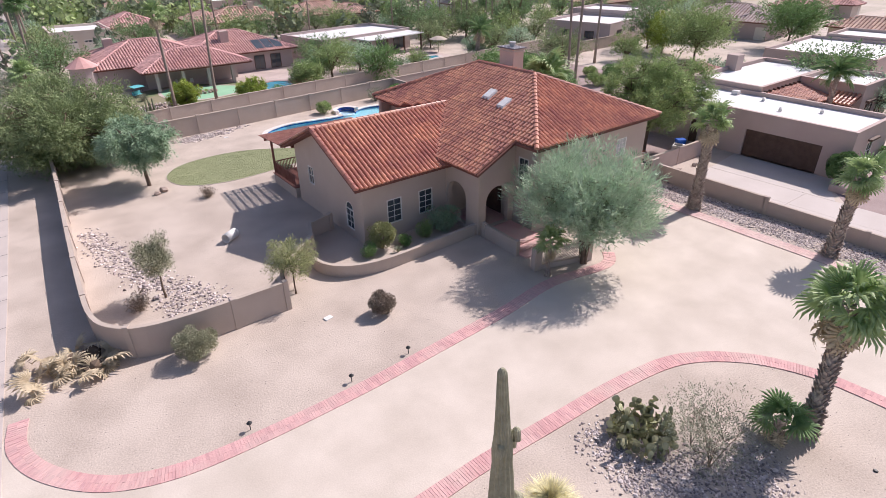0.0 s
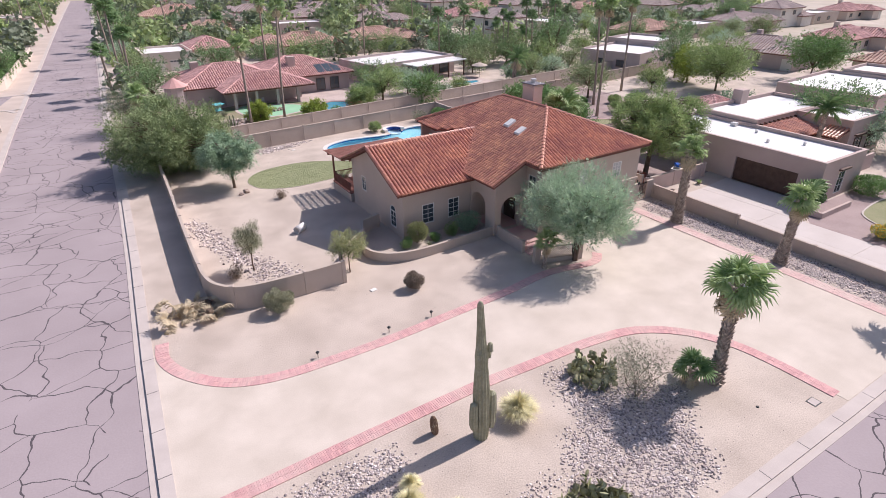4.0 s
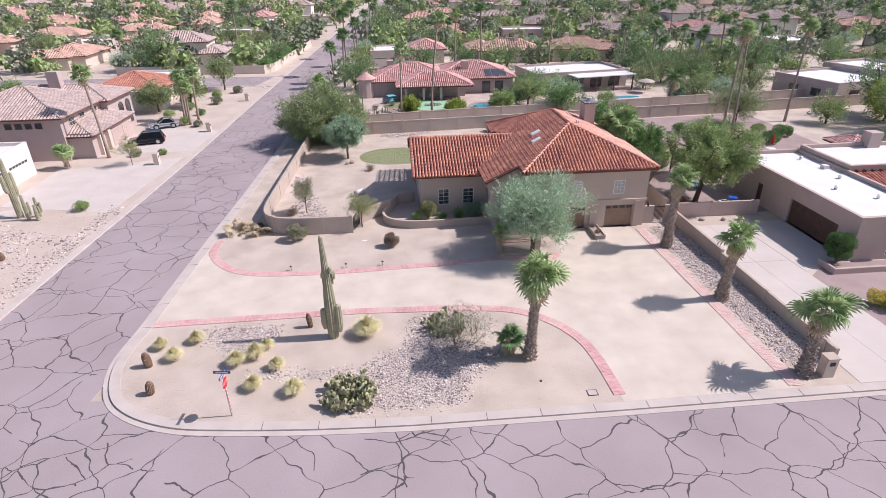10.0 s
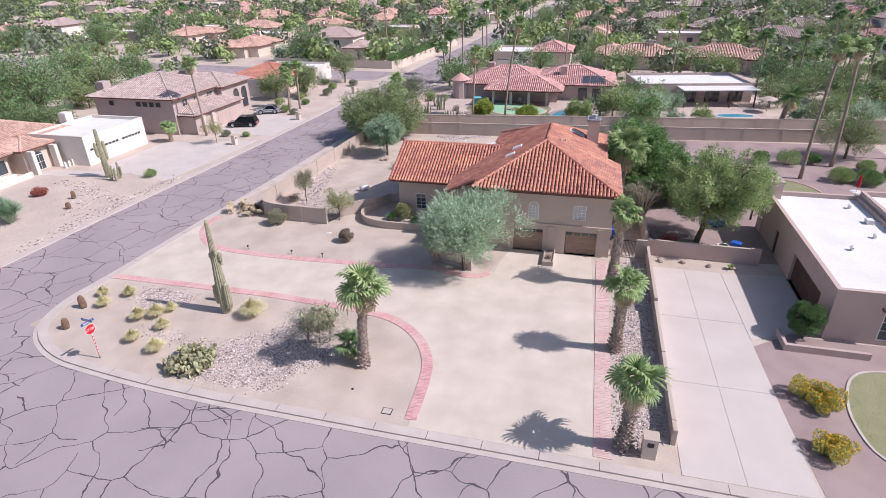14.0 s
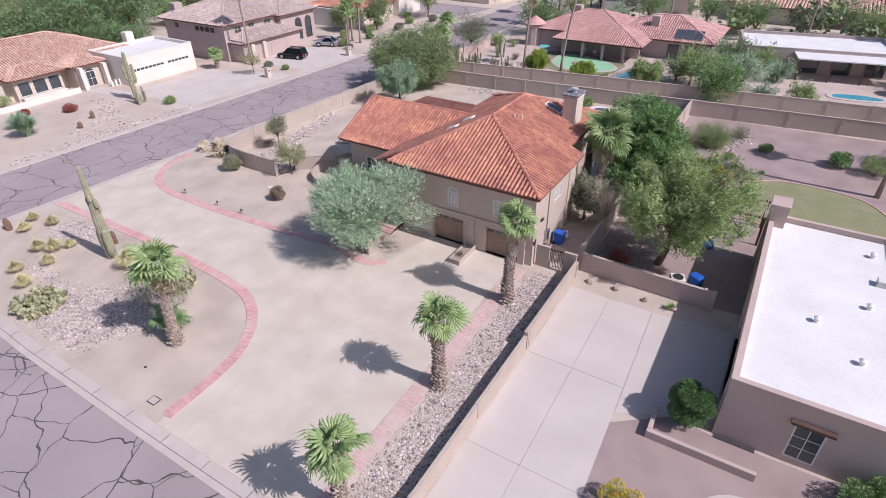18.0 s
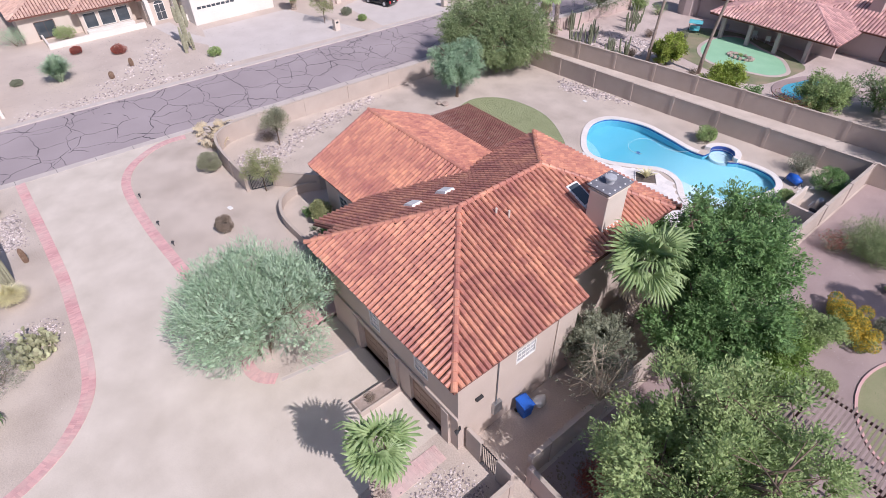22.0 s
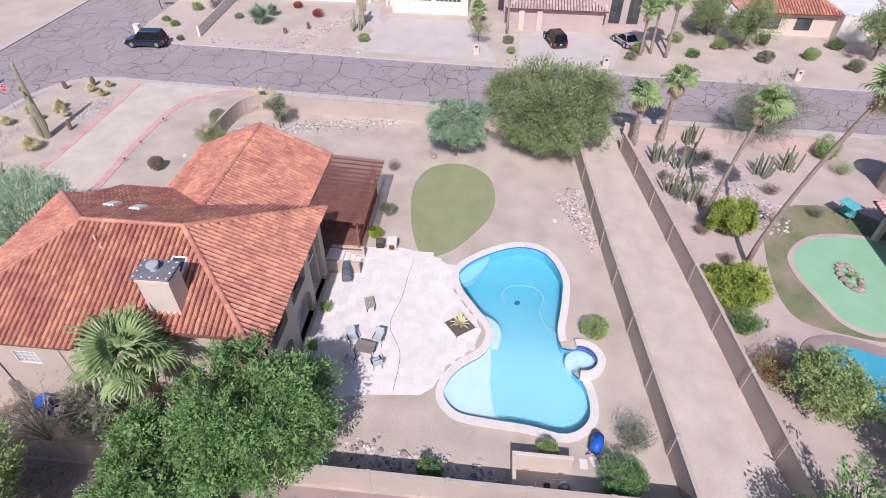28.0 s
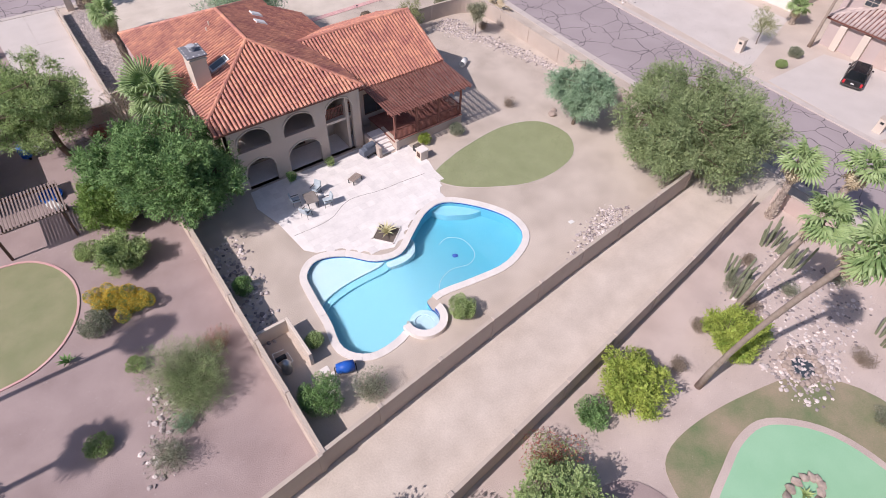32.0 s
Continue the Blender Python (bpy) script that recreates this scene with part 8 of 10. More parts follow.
solid("lawn_edging", band(Geo(), LAWN2, -0.02, 0.12, 0.0, 0.07, True), CONC, "pale concrete lawn edging", "edging", "structure")
LAWN3 = smooth_line([(49.6, 36.8), (47.4, 38.0), (46.3, 40.6), (46.7, 43.4), (48.4, 45.6), (51.0, 46.4), (56.0, 45.5), (58.0, 41.0), (55.0, 37.0)], 4, True)
solid("lawn", Geo().slab(LAWN3, -0.02, 0.03), LAWN_GREEN, "rounded back lawn of the neighbour", "lawn", "structure")
grass("grass", LAWN3, 140, 0.04, 6, "short grass of the neighbour's back lawn", GRASS_GREEN)
solid("lawn_edging", band(Geo(), LAWN3, -0.02, 0.12, 0.0, 0.08, True), BRICK, "dark edging round the back lawn", "edging", "structure")
TRELLIS = ramp_mat("weathered_wood", (0.22, 0.165, 0.145), (0.34, 0.265, 0.24), size=0.5, fine=14, bump=0.2)
ob = thing("patio_trellis", 46.6, 34.6, 0, 0, "weathered slatted patio cover", "trellis")
for x in (-1.6, 2.4):
    for y in (-1.2, 1.8):
        part("post", Geo().box(x - 0.08, y - 0.08, 0, x + 0.08, y + 0.08, 2.3), BROWN, ob)
for k in range(22):
    part("slat", Geo().box(-1.9 + k * 0.21, -1.5, 2.4, -1.8 + k * 0.21, 2.1, 2.48), TRELLIS, ob)
for y in (-1.2, 1.8):
    part("beam", Geo().box(-1.9, y - 0.06, 2.3, 2.7, y + 0.06, 2.4), BROWN, ob)
ob = thing("wading_pool", 45.6, 31.4, 0, 0, "round blue plastic wading pool", "wading pool")
part("shell", Geo().lathe([(0.7, 0.0), (0.8, 0.3), (0.72, 0.3), (0.65, 0.1)], 20), BLUE, ob)
ob = thing("sun_lounger", 45.5, 33.0, 0, 30, "white plastic sun lounger on the patio", "lounger")
part("seat", Geo().box(-0.3, -0.9, 0.3, 0.3, 0.4, 0.36, None, 0.01), WHITE, ob)
part("backrest", Geo().box(-0.3, 0, 0, 0.3, 0.7, 0.06, pose(0, 0.4, 0.32, 35, 0, 0), 0.01), WHITE, ob)
for sx in (-0.25, 0.25):
    for sy in (-0.8, 0.35):
        part("leg", Geo().box(sx - 0.03, sy - 0.03, 0, sx + 0.03, sy + 0.03, 0.3), WHITE, ob)
ob = thing("air_cooler", 45.0, 24.9, 0, 20, "white air conditioning box behind the wall", "air conditioner")
part("housing", Geo().box(-0.45, -0.45, 0, 0.45, 0.45, 0.9, None, 0.02), WHITE, ob)
part("fan_grille", Geo().lathe([(0.35, 0.9), (0.35, 0.93)], 16), DARK, ob)
ob = thing("patio_umbrella", 60.6, 41.4, 0, 0, "closed red patio umbrella over a white table", "umbrella")
part("pole", Geo().tube([(0, 0, 0), (0, 0, 2.6)], 0.025, 6), STEEL, ob)
part("canopy", Geo().lathe([(0.16, 1.3), (0.2, 1.6), (0.1, 2.3), (0.02, 2.7)], 10), SIGNRED, ob, "folded red canopy")
part("tabletop", Geo().lathe([(0.6, 0.72), (0.6, 0.76)], 18), WHITE, ob, "round white tabletop")
tree("citrus_tree", 43.1, 41.3, 105, 2.5, 1.5, L_OLIVE, 24000, 0.1, 0.06, "round yellow-green citrus by the side wall", base=0.1, trunk=0.1, limbs=11, twigs=9, clump=0.2, shell=0.55, core=1600, spray=8, reach=0.35)
shrub("lantana", 43.6, 44.7, 106, 1.05, 2.0, L_DEEP, 10000, 0.08, 0.05, "broad yellow flowering lantana mound", bloom=L_YELLOW)
shrub("spreading_shrub", 42.6, 52.2, 107, 1.9, 2.5, L_MESQ, 34000, 0.1, 0.03, "wide wispy olive-green shrub on rose gravel", stems=26, spray=14, reach=0.6)
shrub("red_shrub", 40.6, 50.6, 108, 1.3, 1.0, L_SAGE, 1300, 0.08, 0.05, "rusty red flowering shrub by the wall", stems=14, bloom=L_RED)
shrub("round_shrub", 47.7, 53.0, 109, 0.8, 0.75, L_OLIVE, 3200, 0.1, 0.05, "low round olive shrub", ball=True)
shrub("round_shrub", 44.8, 38.8, 110, 0.9, 1.0, L_OLIVE, 4200, 0.1, 0.05, "low green shrub beside the lawn", ball=True)
shrub("round_shrub", 44.8, 49.3, 111, 0.7, 0.6, L_OLIVE, 1800, 0.1, 0.05, "small olive shrub among the rocks", ball=True)
shrub("loose_shrub", 45.0, 55.6, 112, 1.3, 1.3, L_SAGE, 3200, 0.13, 0.03, "loose grey desert shrub on rose gravel", stems=24)
shrub("loose_shrub", 43.8, 54.2, 113, 0.8, 0.7, L_WILLOW, 1500, 0.12, 0.04, "small blue-green shrub on rose gravel", stems=12)
shrub("round_shrub", 45.9, 45.3, 119, 1.2, 1.05, L_SAGE, 5000, 0.1, 0.05, "grey-green shrub beside the lantana", ball=True)
agave("agave", 47.9, 46.7, 114, 0.6, 0.55, 20, "green agave at the lawn's edge", L_DEEP)
agave("agave", 45.2, 22.3, 115, 0.5, 0.5, 18, "small agave at the end of the drive", L_OLIVE)
shrub("low_shrub", 40.8, 25.9, 116, 1.1, 1.0, L_RED, 2600, 0.1, 0.05, "loose rusty shrub behind the wall", stems=12)
scatter_rocks("river_rocks", smooth_line([(44.6, 51.0), (45.4, 53.4), (46.6, 56.0), (45.8, 57.0), (44.4, 54.6), (43.8, 52.0)], 2), 160, 0.14, "grey rocks in the rose gravel", 12)
scatter_rocks("leaf_litter", [(39.2, 24.4), (43.0, 24.6), (42.8, 29.0), (39.4, 29.4)], 900, 0.06, "scattered dry leaf litter under the ash tree", 13, L_TWIG)
for k, (x, y, h) in enumerate(((57.0, 46.9, 14.2), (61.8, 52.2, 13.6), (73.0, 56.7, 13.5))):
    palm("tall_palm", x, y, 200 + k, h, 0.17, 1.6, 17, "tall slender fan palm behind the flat-roofed house", boots=False, lean=(0.5 * (-1) ** k, 0.3), dry=6)
tree("shade_tree", 64.5, 56.0, 117, 6.0, 4.2, L_MESQ, 24000, 0.2, 0.05, "feathery tree by the alley wall", base=0.3, limbs=8, twigs=7)
for k, (x, y, r) in enumerate(((54.0, 52.5, 1.2), (57.0, 52.0, 1.5), (60.0, 53.0, 1.0), (65.0, 51.0, 1.1))):
    shrub("round_shrub", x, y, 120 + k, r * 1.2, r, L_OLIVE if k % 2 else L_DEEP, 3000, 0.14, 0.08, "rounded shrub behind the flat-roofed house", ball=True)
palm("date_palm", 61.5, 20.0, 210, 5.6, 0.22, 2.2, 26, "feather palm in the courtyard", feather=True, dry=0, material=FROND_DARK)


# cars
CARGLASS = ramp_mat("tinted_car_glass", (0.006, 0.007, 0.009), (0.01, 0.011, 0.013), rough=0.12, bump=0)


def car(name, x, y, rz, paint, label, length=5.0, width=1.95, height=1.85, suv=True, hood=1.25):
    ob = thing(name, x, y, 0, rz, label, "car")
    hw, hl = width / 2, length / 2
    belt = height * 0.56
    prof = [(-hl, 0.45), (-hl + 0.06, belt * 0.9), (-hl + 0.15, belt), (hl - hood, belt), (hl - 0.25, belt - 0.16), (hl - 0.02, belt - 0.35), (hl, 0.45), (hl - 0.2, 0.28), (-hl + 0.2, 0.28)]
    vs, k = [], len(prof)
    # side, lower door, shoulder and bonnet crown, each side of the middle
    for s, ins, lift in ((-1, 0.0, -0.12), (-1, 0.03, -0.03), (-1, 0.16, 0.0), (1, 0.16, 0.0), (1, 0.03, -0.03), (1, 0.0, -0.12)):
        for px, pz in prof:
            nose = 0.12 if abs(px) > hl - 0.1 else 0.0
            vs.append((px * (1 - 0.02 * (ins < 0.1)), s * (hw - ins - nose * (ins < 0.1)), pz + lift * (pz > 0.5) - (0.06 if ins > 0.1 and pz < 0.4 else 0)))
    fs = [tuple(range(k - 1, -1, -1)), tuple(5 * k + i for i in range(k))]
    for r in range(5):
        fs += [(r * k + i, r * k + (i + 1) % k, (r + 1) * k + (i + 1) % k, (r + 1) * k + i) for i in range(k)]
    part("body", Geo().add(vs, fs), paint, ob)
    rear, front = (-hl + 0.18, hl - hood - 0.05) if suv else (-hl + 0.55, hl - hood)
    top0, top1 = (rear + 0.25, front - 0.75) if suv else (rear + 0.7, front - 0.95)
    a = [(rear, -hw + 0.1, belt), (front, -hw + 0.1, belt), (front, hw - 0.1, belt), (rear, hw - 0.1, belt)]
    b = [(top0, -hw + 0.25, height - 0.06), (top1, -hw + 0.25, height - 0.06), (top1, hw - 0.25, height - 0.06), (top0, hw - 0.25, height - 0.06)]
    part("glass", Geo().add(a + b, [(0, 1, 5, 4), (1, 2, 6, 5), (2, 3, 7, 6), (3, 0, 4, 7)]), CARGLASS, ob, "dark tinted glass")
    part("roof_panel", Geo().box(top0 - 0.03, -hw + 0.23, height - 0.06, top1 + 0.03, hw - 0.23, height, None, 0.025), paint, ob)
    for t in ((0.0, 0.5, 1.0) if suv else (0.0, 1.0)):
        for s in (-1, 1):
            xa, xb = rear + (front - rear) * t, top0 + (top1 - top0) * t
            part("pillar", Geo().tube([(xa, s * (hw - 0.09), belt), (xb, s * (hw - 0.24), height - 0.05)], 0.035, 5), paint, ob)
    for px in (-hl + 0.95, hl - 0.95):
        for s in (-1, 1):
            part("wheel_arch", Geo().tube([(px, s * (hw - 0.2), 0.4), (px, s * (hw + 0.004), 0.4)], 0.42, 18), DARK, ob)
            wh = part("wheel", Geo().tube([(px, s * (hw - 0.24), 0.38), (px, s * (hw + 0.02), 0.38)], 0.38, 18), RUBBER, ob)
            part("rim", Geo().tube([(px, s * (hw + 0.005), 0.38), (px, s * (hw + 0.023), 0.38)], 0.25, 16), STEEL, wh)
            for q in range(5):
                ca, sa_ = math.cos(q * 1.257), math.sin(q * 1.257)
                part("spoke", Geo().tube([(px + 0.06 * ca, s * (hw + 0.024), 0.38 + 0.06 * sa_), (px + 0.25 * ca, s * (hw + 0.024), 0.38 + 0.25 * sa_)], 0.03, 5), PALEZINC, wh)
    for s in (-1, 1):
        part("headlight", Geo().box(hl - 0.12, s * hw * 0.72 - 0.17, belt - 0.42, hl + 0.012, s * hw * 0.72 + 0.17, belt - 0.26, None, 0.02), WHITE, ob)
        part("tail_light", Geo().box(-hl - 0.01, s * hw * 0.82 - 0.1, belt - 0.45, -hl + 0.1, s * hw * 0.82 + 0.1, belt - 0.1, None, 0.02), SIGNRED, ob)
        part("mirror", Geo().box(front - 0.55, s * (hw + 0.1) - 0.08, belt, front - 0.42, s * (hw + 0.1) + 0.08, belt + 0.16, None, 0.02), paint, ob)
        if suv:
            part("roof_rail", Geo().tube([(top0 + 0.1, s * (hw - 0.32), height + 0.05), (top1 - 0.1, s * (hw - 0.32), height + 0.05)], 0.02, 5), STEEL, ob)
    for s in (-1, 1):
        part("side_step", Geo().box(-hl + 1.45, s * (hw - 0.02) - 0.06, 0.3, hl - 1.45, s * (hw - 0.02) + 0.06, 0.37, None, 0.02), DARK, ob)
    part("grille", Geo().box(hl - 0.05, -0.42, belt - 0.42, hl + 0.02, 0.42, belt - 0.24, None, 0.02), STEEL, ob)
    part("bumper", Geo().box(hl - 0.1, -hw + 0.1, 0.38, hl + 0.03, hw - 0.1, 0.55, None, 0.03), paint, ob)
    part("number_plate", Geo().box(-hl - 0.015, -0.16, 0.6, -hl - 0.002, 0.16, 0.7), WHITE, ob)
    return ob


car("suv_car", -14.7, 5.9, -86, NAVYCAR, "dark navy sport utility car parked at the kerb", 5.0, 1.95, 1.85)
car("suv_car", -21.6, 57.2, 195, BLACKCAR, "black sport utility car on the concrete drive", 4.8, 1.9, 1.7)
car("hatchback", -22.3, 66.2, 205, SILVERCAR, "silver-grey car parked near the palms", 4.3, 1.8, 1.5, False)

# house across the street, with a white garage
ob = thing("street_house", -44.0, 27.6, 0, 0, "cream stucco house with sand tile roof and white garage", "house")
hip_block(ob, -9.0, -11.0, 6.0, 13.0, 3.1, STUCCO_PALE, TILE_SAND, 0.36, 0.7)
hip_block(ob, 3.5, 2.6, 8.6, 6.6, 3.1, STUCCO_PALE, TILE_SAND, 0.4, 0.6)
hip_block(ob, 3.4, -4.6, 7.3, 1.4, 2.9, STUCCO_PALE, TILE_SAND, 0.42, 0.7)
flat_block(ob, 5.0, 7.0, 13.8, 17.8, 3.9, STUCCO_WHITE)
for y0, y1 in ((7.6, 12.6), (13.2, 16.8)):
    garage_door(ob, (13.83, y0), (13.83, y1), 2.3, (1, 0), STUCCO_WHITE)
for y0, y1 in ((-4.2, -2.7), (-2.4, -0.7), (-0.4, 1.1)):
    window(ob, (7.32, y0), (7.32, y1), 0.6, 2.4, (1, 0), 1, 1, trim=STUCCO_WHITE, label="bay window")
window(ob, (6.02, -9.4), (6.02, -7.2), 0.2, 2.2, (1, 0), 1, 2, trim=BROWN, label="sliding glass door")
window(ob, (8.62, 3.9), (8.62, 5.2), 0.05, 2.1, (1, 0), 2, 2, 0.4, label="arched entry window")
window(ob, (7.0, 6.98), (8.4, 6.98), 1.0, 2.2, (0, -1), 1, 1, trim=BROWN)
for y in (2.9, 6.2):
    part("column", Geo().box(9.1, y - 0.25, 0, 10.0, y + 0.25, 3.0, None, 0.03), STUCCO_WHITE, ob)
part("chimney", Geo().box(-4.6, -3.0, 4.2, -3.4, -1.8, 6.9, None, 0.03), STUCCO_WHITE, ob)
part("chimney", Geo().box(4.0, 13.2, 3.0, 5.2, 14.4, 5.2, None, 0.03), STUCCO_WHITE, ob)
part("planter_box", Geo().box(7.4, -4.4, 0, 8.3, 1.2, 0.55, None, 0.02), STUCCO_WHITE, ob)
part("terrace_wall", Geo().box(9.8, -9.0, 0, 10.0, 2.0, 0.7).box(5.0, -9.2, 0, 10.0, -9.0, 0.7), STUCCO_WHITE, ob)
for k, y in enumerate((6.2, 6.8, 7.4)):
    part("entry_baluster", Geo().box(11.0, y - 0.6, 0, 11.2, y - 0.3, 0.8), STUCCO_WHITE, ob)
g = Geo().slab([(-28.2, 34.6), (-16.2, 31.5), (-14.5, 50.0), (-28.2, 46.2)], -0.05, 0.012)
g.slab([(-24.0, 52.8), (-14.2, 52.4), (-13.2, 63.5), (-22.5, 66.0), (-26.5, 60.0)], -0.05, 0.012)
g.slab([(-34.0, 30.2), (-28.0, 31.0), (-22.0, 33.6), (-22.6, 35.0), (-28.0, 33.0), (-34.0, 32.4)], -0.05, 0.014)
solid("street_drive", g, PAVE, "pale concrete drives across the street", "driveway", "structure")

# two-storey house
ob = thing("two_storey_house", -37.2, 58.4, 0, 0, "two-storey mauve stucco house with grey tile roof", "house")
hip_block(ob, -5.8, -8.0, 8.6, 5.5, 5.5, STUCCO_MAUVE, TILE_GREY, 0.36, 0.7, 0.4, 0.55)
hip_block(ob, -6.0, 3.0, 9.6, 11.0, 5.3, STUCCO_MAUVE, TILE_GREY, 0.36, 0.6, 0.4, 0.55)
hip_block(ob, 6.0, -7.2, 11.4, 5.2, 2.9, STUCCO_MAUVE, TILE_GREY, 0.38, 0.5, 0.4, 0.55)
for y0, y1 in ((-1.6, 1.2), (1.8, 4.6)):
    garage_door(ob, (11.43, y0), (11.43, y1), 2.2, (1, 0), STUCCO_PINK, lights=False)
for y0, y1 in ((-6.0, -4.6), (-3.2, -1.8), (0.2, 1.8)):
    window(ob, (8.63, y0), (8.63, y1), 3.9, 5.0, (1, 0), 2, 2, trim=STUCCO_PALE)
for x in (-3.0, 2.0, 3.2, 4.4, 5.6):
    window(ob, (x, -8.03), (x + 0.8, -8.03), 4.2, 4.9, (0, -1), 1, 1, trim=BROWN)
for y0 in (6.2, 8.6):
    window(ob, (9.63, y0), (9.63, y0 + 1.5), 0.8, 3.6, (1, 0), 3, 2, 0.7, trim=BROWN, label="tall arched window")
for y in (-5.6, -3.2):
    part("column", Geo().box(11.2, y - 0.35, 0, 11.9, y + 0.35, 2.6, None, 0.04), STUCCO_PALE, ob)
part("chimney", Geo().box(-7.2, -5.5, 0, -5.82, -3.9, 7.2, None, 0.03), STUCCO_MAUVE, ob)
part("chimney", Geo().box(1.0, 5.8, 5.5, 2.6, 7.0, 9.0, None, 0.03), STUCCO_MAUVE, ob)

# red-roofed house farther up the side street
ob = thing("ranch_house", -34.0, 88.0, 0, 0, "cream ranch house with orange tile roof", "house")
hip_block(ob, -6.0, -6.0, 6.0, 6.0, 3.0, STUCCO_PALE, TILE, 0.34, 0.7, 0.4, 0.6)
flat_block(ob, -4.0, -9.0, 7.5, -6.02, 3.2, STUCCO_WHITE)
flat_block(ob, -6.0, 6.02, 7.5, 14.0, 3.3, STUCCO_WHITE)
window(ob, (6.03, -3.0), (6.03, -1.0), 0.8, 2.3, (1, 0), 1, 2, trim=BROWN)
window(ob, (6.03, 1.0), (6.03, 3.0), 0.8, 2.3, (1, 0), 1, 2, trim=BROWN)

# white house at the near corner across the street
ob = thing("white_house", -42.0, 3.0, 0, 0, "white stucco flat-roofed house with arched window", "house")
flat_block(ob, -9.0, -8.0, 8.5, 5.5, 3.8, STUCCO_WHITE)
window(ob, (8.53, 3.0), (8.53, 4.3), 0.8, 1.7, (1, 0), 1, 1, 0.5, trim=BROWN, label="arched window")
part("door", Geo().box(8.51, -1.0, 0, 8.56, 0.2, 2.1), BROWN, ob)

# basketball hoop on the white house's drive
ob = thing("basketball_hoop", -28.0, 1.1, 0, 0, "dark pole basketball hoop with white backboard on the drive", "basketball hoop")
part("pole", Geo().tube([(0, 0, -0.05), (0, 0, 2.7), (0.12, 0, 3.0), (0.75, 0, 3.15)], 0.06, 8), DARK, ob)
part("brace", Geo().tube([(0, 0, 2.35), (0.75, 0, 2.85)], 0.03, 6), DARK, ob)
board = part("backboard", Geo().box(0.75, -0.85, 2.75, 0.8, 0.85, 3.75, None, 0.01), WHITE, ob, "white backboard")
ring = [(1.08 + 0.23 * math.cos(radians(a)), 0.23 * math.sin(radians(a)), 3.0) for a in range(0, 361, 24)]
part("rim", Geo().tube(ring, 0.012, 5).box(0.79, -0.05, 2.98, 0.86, 0.05, 3.02), SIGNRED, board, "red rim")

# house beyond the alley with rose tile roofs
ob = thing("patio_house", 21.5, 88.3, 0, 0, "tan stucco house with rose tile roofs and covered patio", "house")
hip_block(ob, -12.0, -4.0, 3.0, 8.0, 2.8, STUCCO_MAUVE, TILE_PINK, 0.36, 0.7, 0.36, 0.5)
hip_block(ob, 0.0, -3.0, 15.0, 9.0, 2.8, STUCCO_MAUVE, TILE_PINK, 0.36, 0.7, 0.36, 0.5)
polys, caps = hip_polys(-7.5, -9.2, 6.5, 1.0, 2.55, 0.36)
tiled_roof(ob, polys, caps, TILE_PINK, 0.36, 0.5)
for x in (-5.8, -2.6, 0.6, 3.8):
    part("column", Geo().box(x - 0.2, -8.9, 0, x + 0.2, -8.5, 2.5, None, 0.02), STUCCO_MAUVE, ob)
part("wall", Geo().box(-6.5, -5.6, 0, 5.4, -5.2, 2.5), STUCCO_MAUVE, ob, "shaded patio wall")
g = Geo().lathe([(1.5, 0), (1.5, 3.4)], 12, -13.0, -3.6)
turret = part("turret", g, STUCCO_MAUVE, ob, "round stucco turret")
part("turret_roof", Geo().lathe([(1.9, 3.4), (0.05, 4.6)], 12, -13.0, -3.6), TILE_PINK, turret)
part("chimney", Geo().box(5.4, -0.6, 3.0, 6.6, 0.6, 5.6, None, 0.03), STUCCO_PINK, ob)
part("chimney", Geo().box(-9.0, 4.0, 3.0, -7.8, 5.2, 5.4, None, 0.03), STUCCO_PINK, ob)
for x in (10.2, 11.6, 13.0):
    part("solar_panel", Geo().box(-0.62, -1.3, 0, 0.62, 1.3, 0.06, pose(x, -1.9, 3.55, 20, 0, 0)), GLASS, ob, "dark solar panel")
for x in (9.0, 11.5):
    window(ob, (x, -3.03), (x + 1.6, -3.03), 0.2, 2.2, (0, -1), 1, 2, trim=BROWN)
for x, y, rz in ((18.6, 82.0, 40), (20.2, 81.8, 200)):
    ob = thing("garden_chair", x, y, 0.02, rz, "white garden chair on the patio", "chair")
    part("seat", Geo().box(-0.25, -0.25, 0.4, 0.25, 0.25, 0.45, None, 0.01), WHITE, ob)
    part("backrest", Geo().box(-0.25, 0.2, 0.45, 0.25, 0.25, 0.9, None, 0.01), WHITE, ob)
    for sx in (-0.22, 0.22):
        for sy in (-0.22, 0.22):
            part("leg", Geo().box(sx - 0.02, sy - 0.02, 0, sx + 0.02, sy + 0.02, 0.4), WHITE, ob)
WORN_TURF = ramp_mat("worn_turf", (0.115, 0.18, 0.075), (0.36, 0.28, 0.20), size=2.6, fine=14, stain=0.22, bump=0.4, grain=0.25)
GREEN = smooth_line([(18.2, 72.7), (16.3, 74.6), (15.6, 77.0), (15.9, 79.8), (17.6, 81.0), (20.5, 79.6), (23.2, 78.6), (25.0, 76.5), (25.4, 75.2), (24.6, 73.7), (22.3, 72.9), (20.2, 72.4)], 4, True)
solid("turf_apron", Geo().slab(smooth_line([(17.4, 70.9), (13.8, 72.2), (11.6, 75.5), (12.4, 80.5), (17.0, 82.4), (22.0, 81.0), (26.0, 78.6), (26.2, 75.8), (25.4, 71.9), (24.2, 70.4), (21.4, 70.2)], 4, True), -0.02, 0.03), WORN_TURF, "worn green and brown turf round the putting green", "lawn", "structure")
solid("putting_green", Geo().slab(GREEN, -0.02, 0.05), PUTT, "mint green artificial putting green", "lawn", "structure")
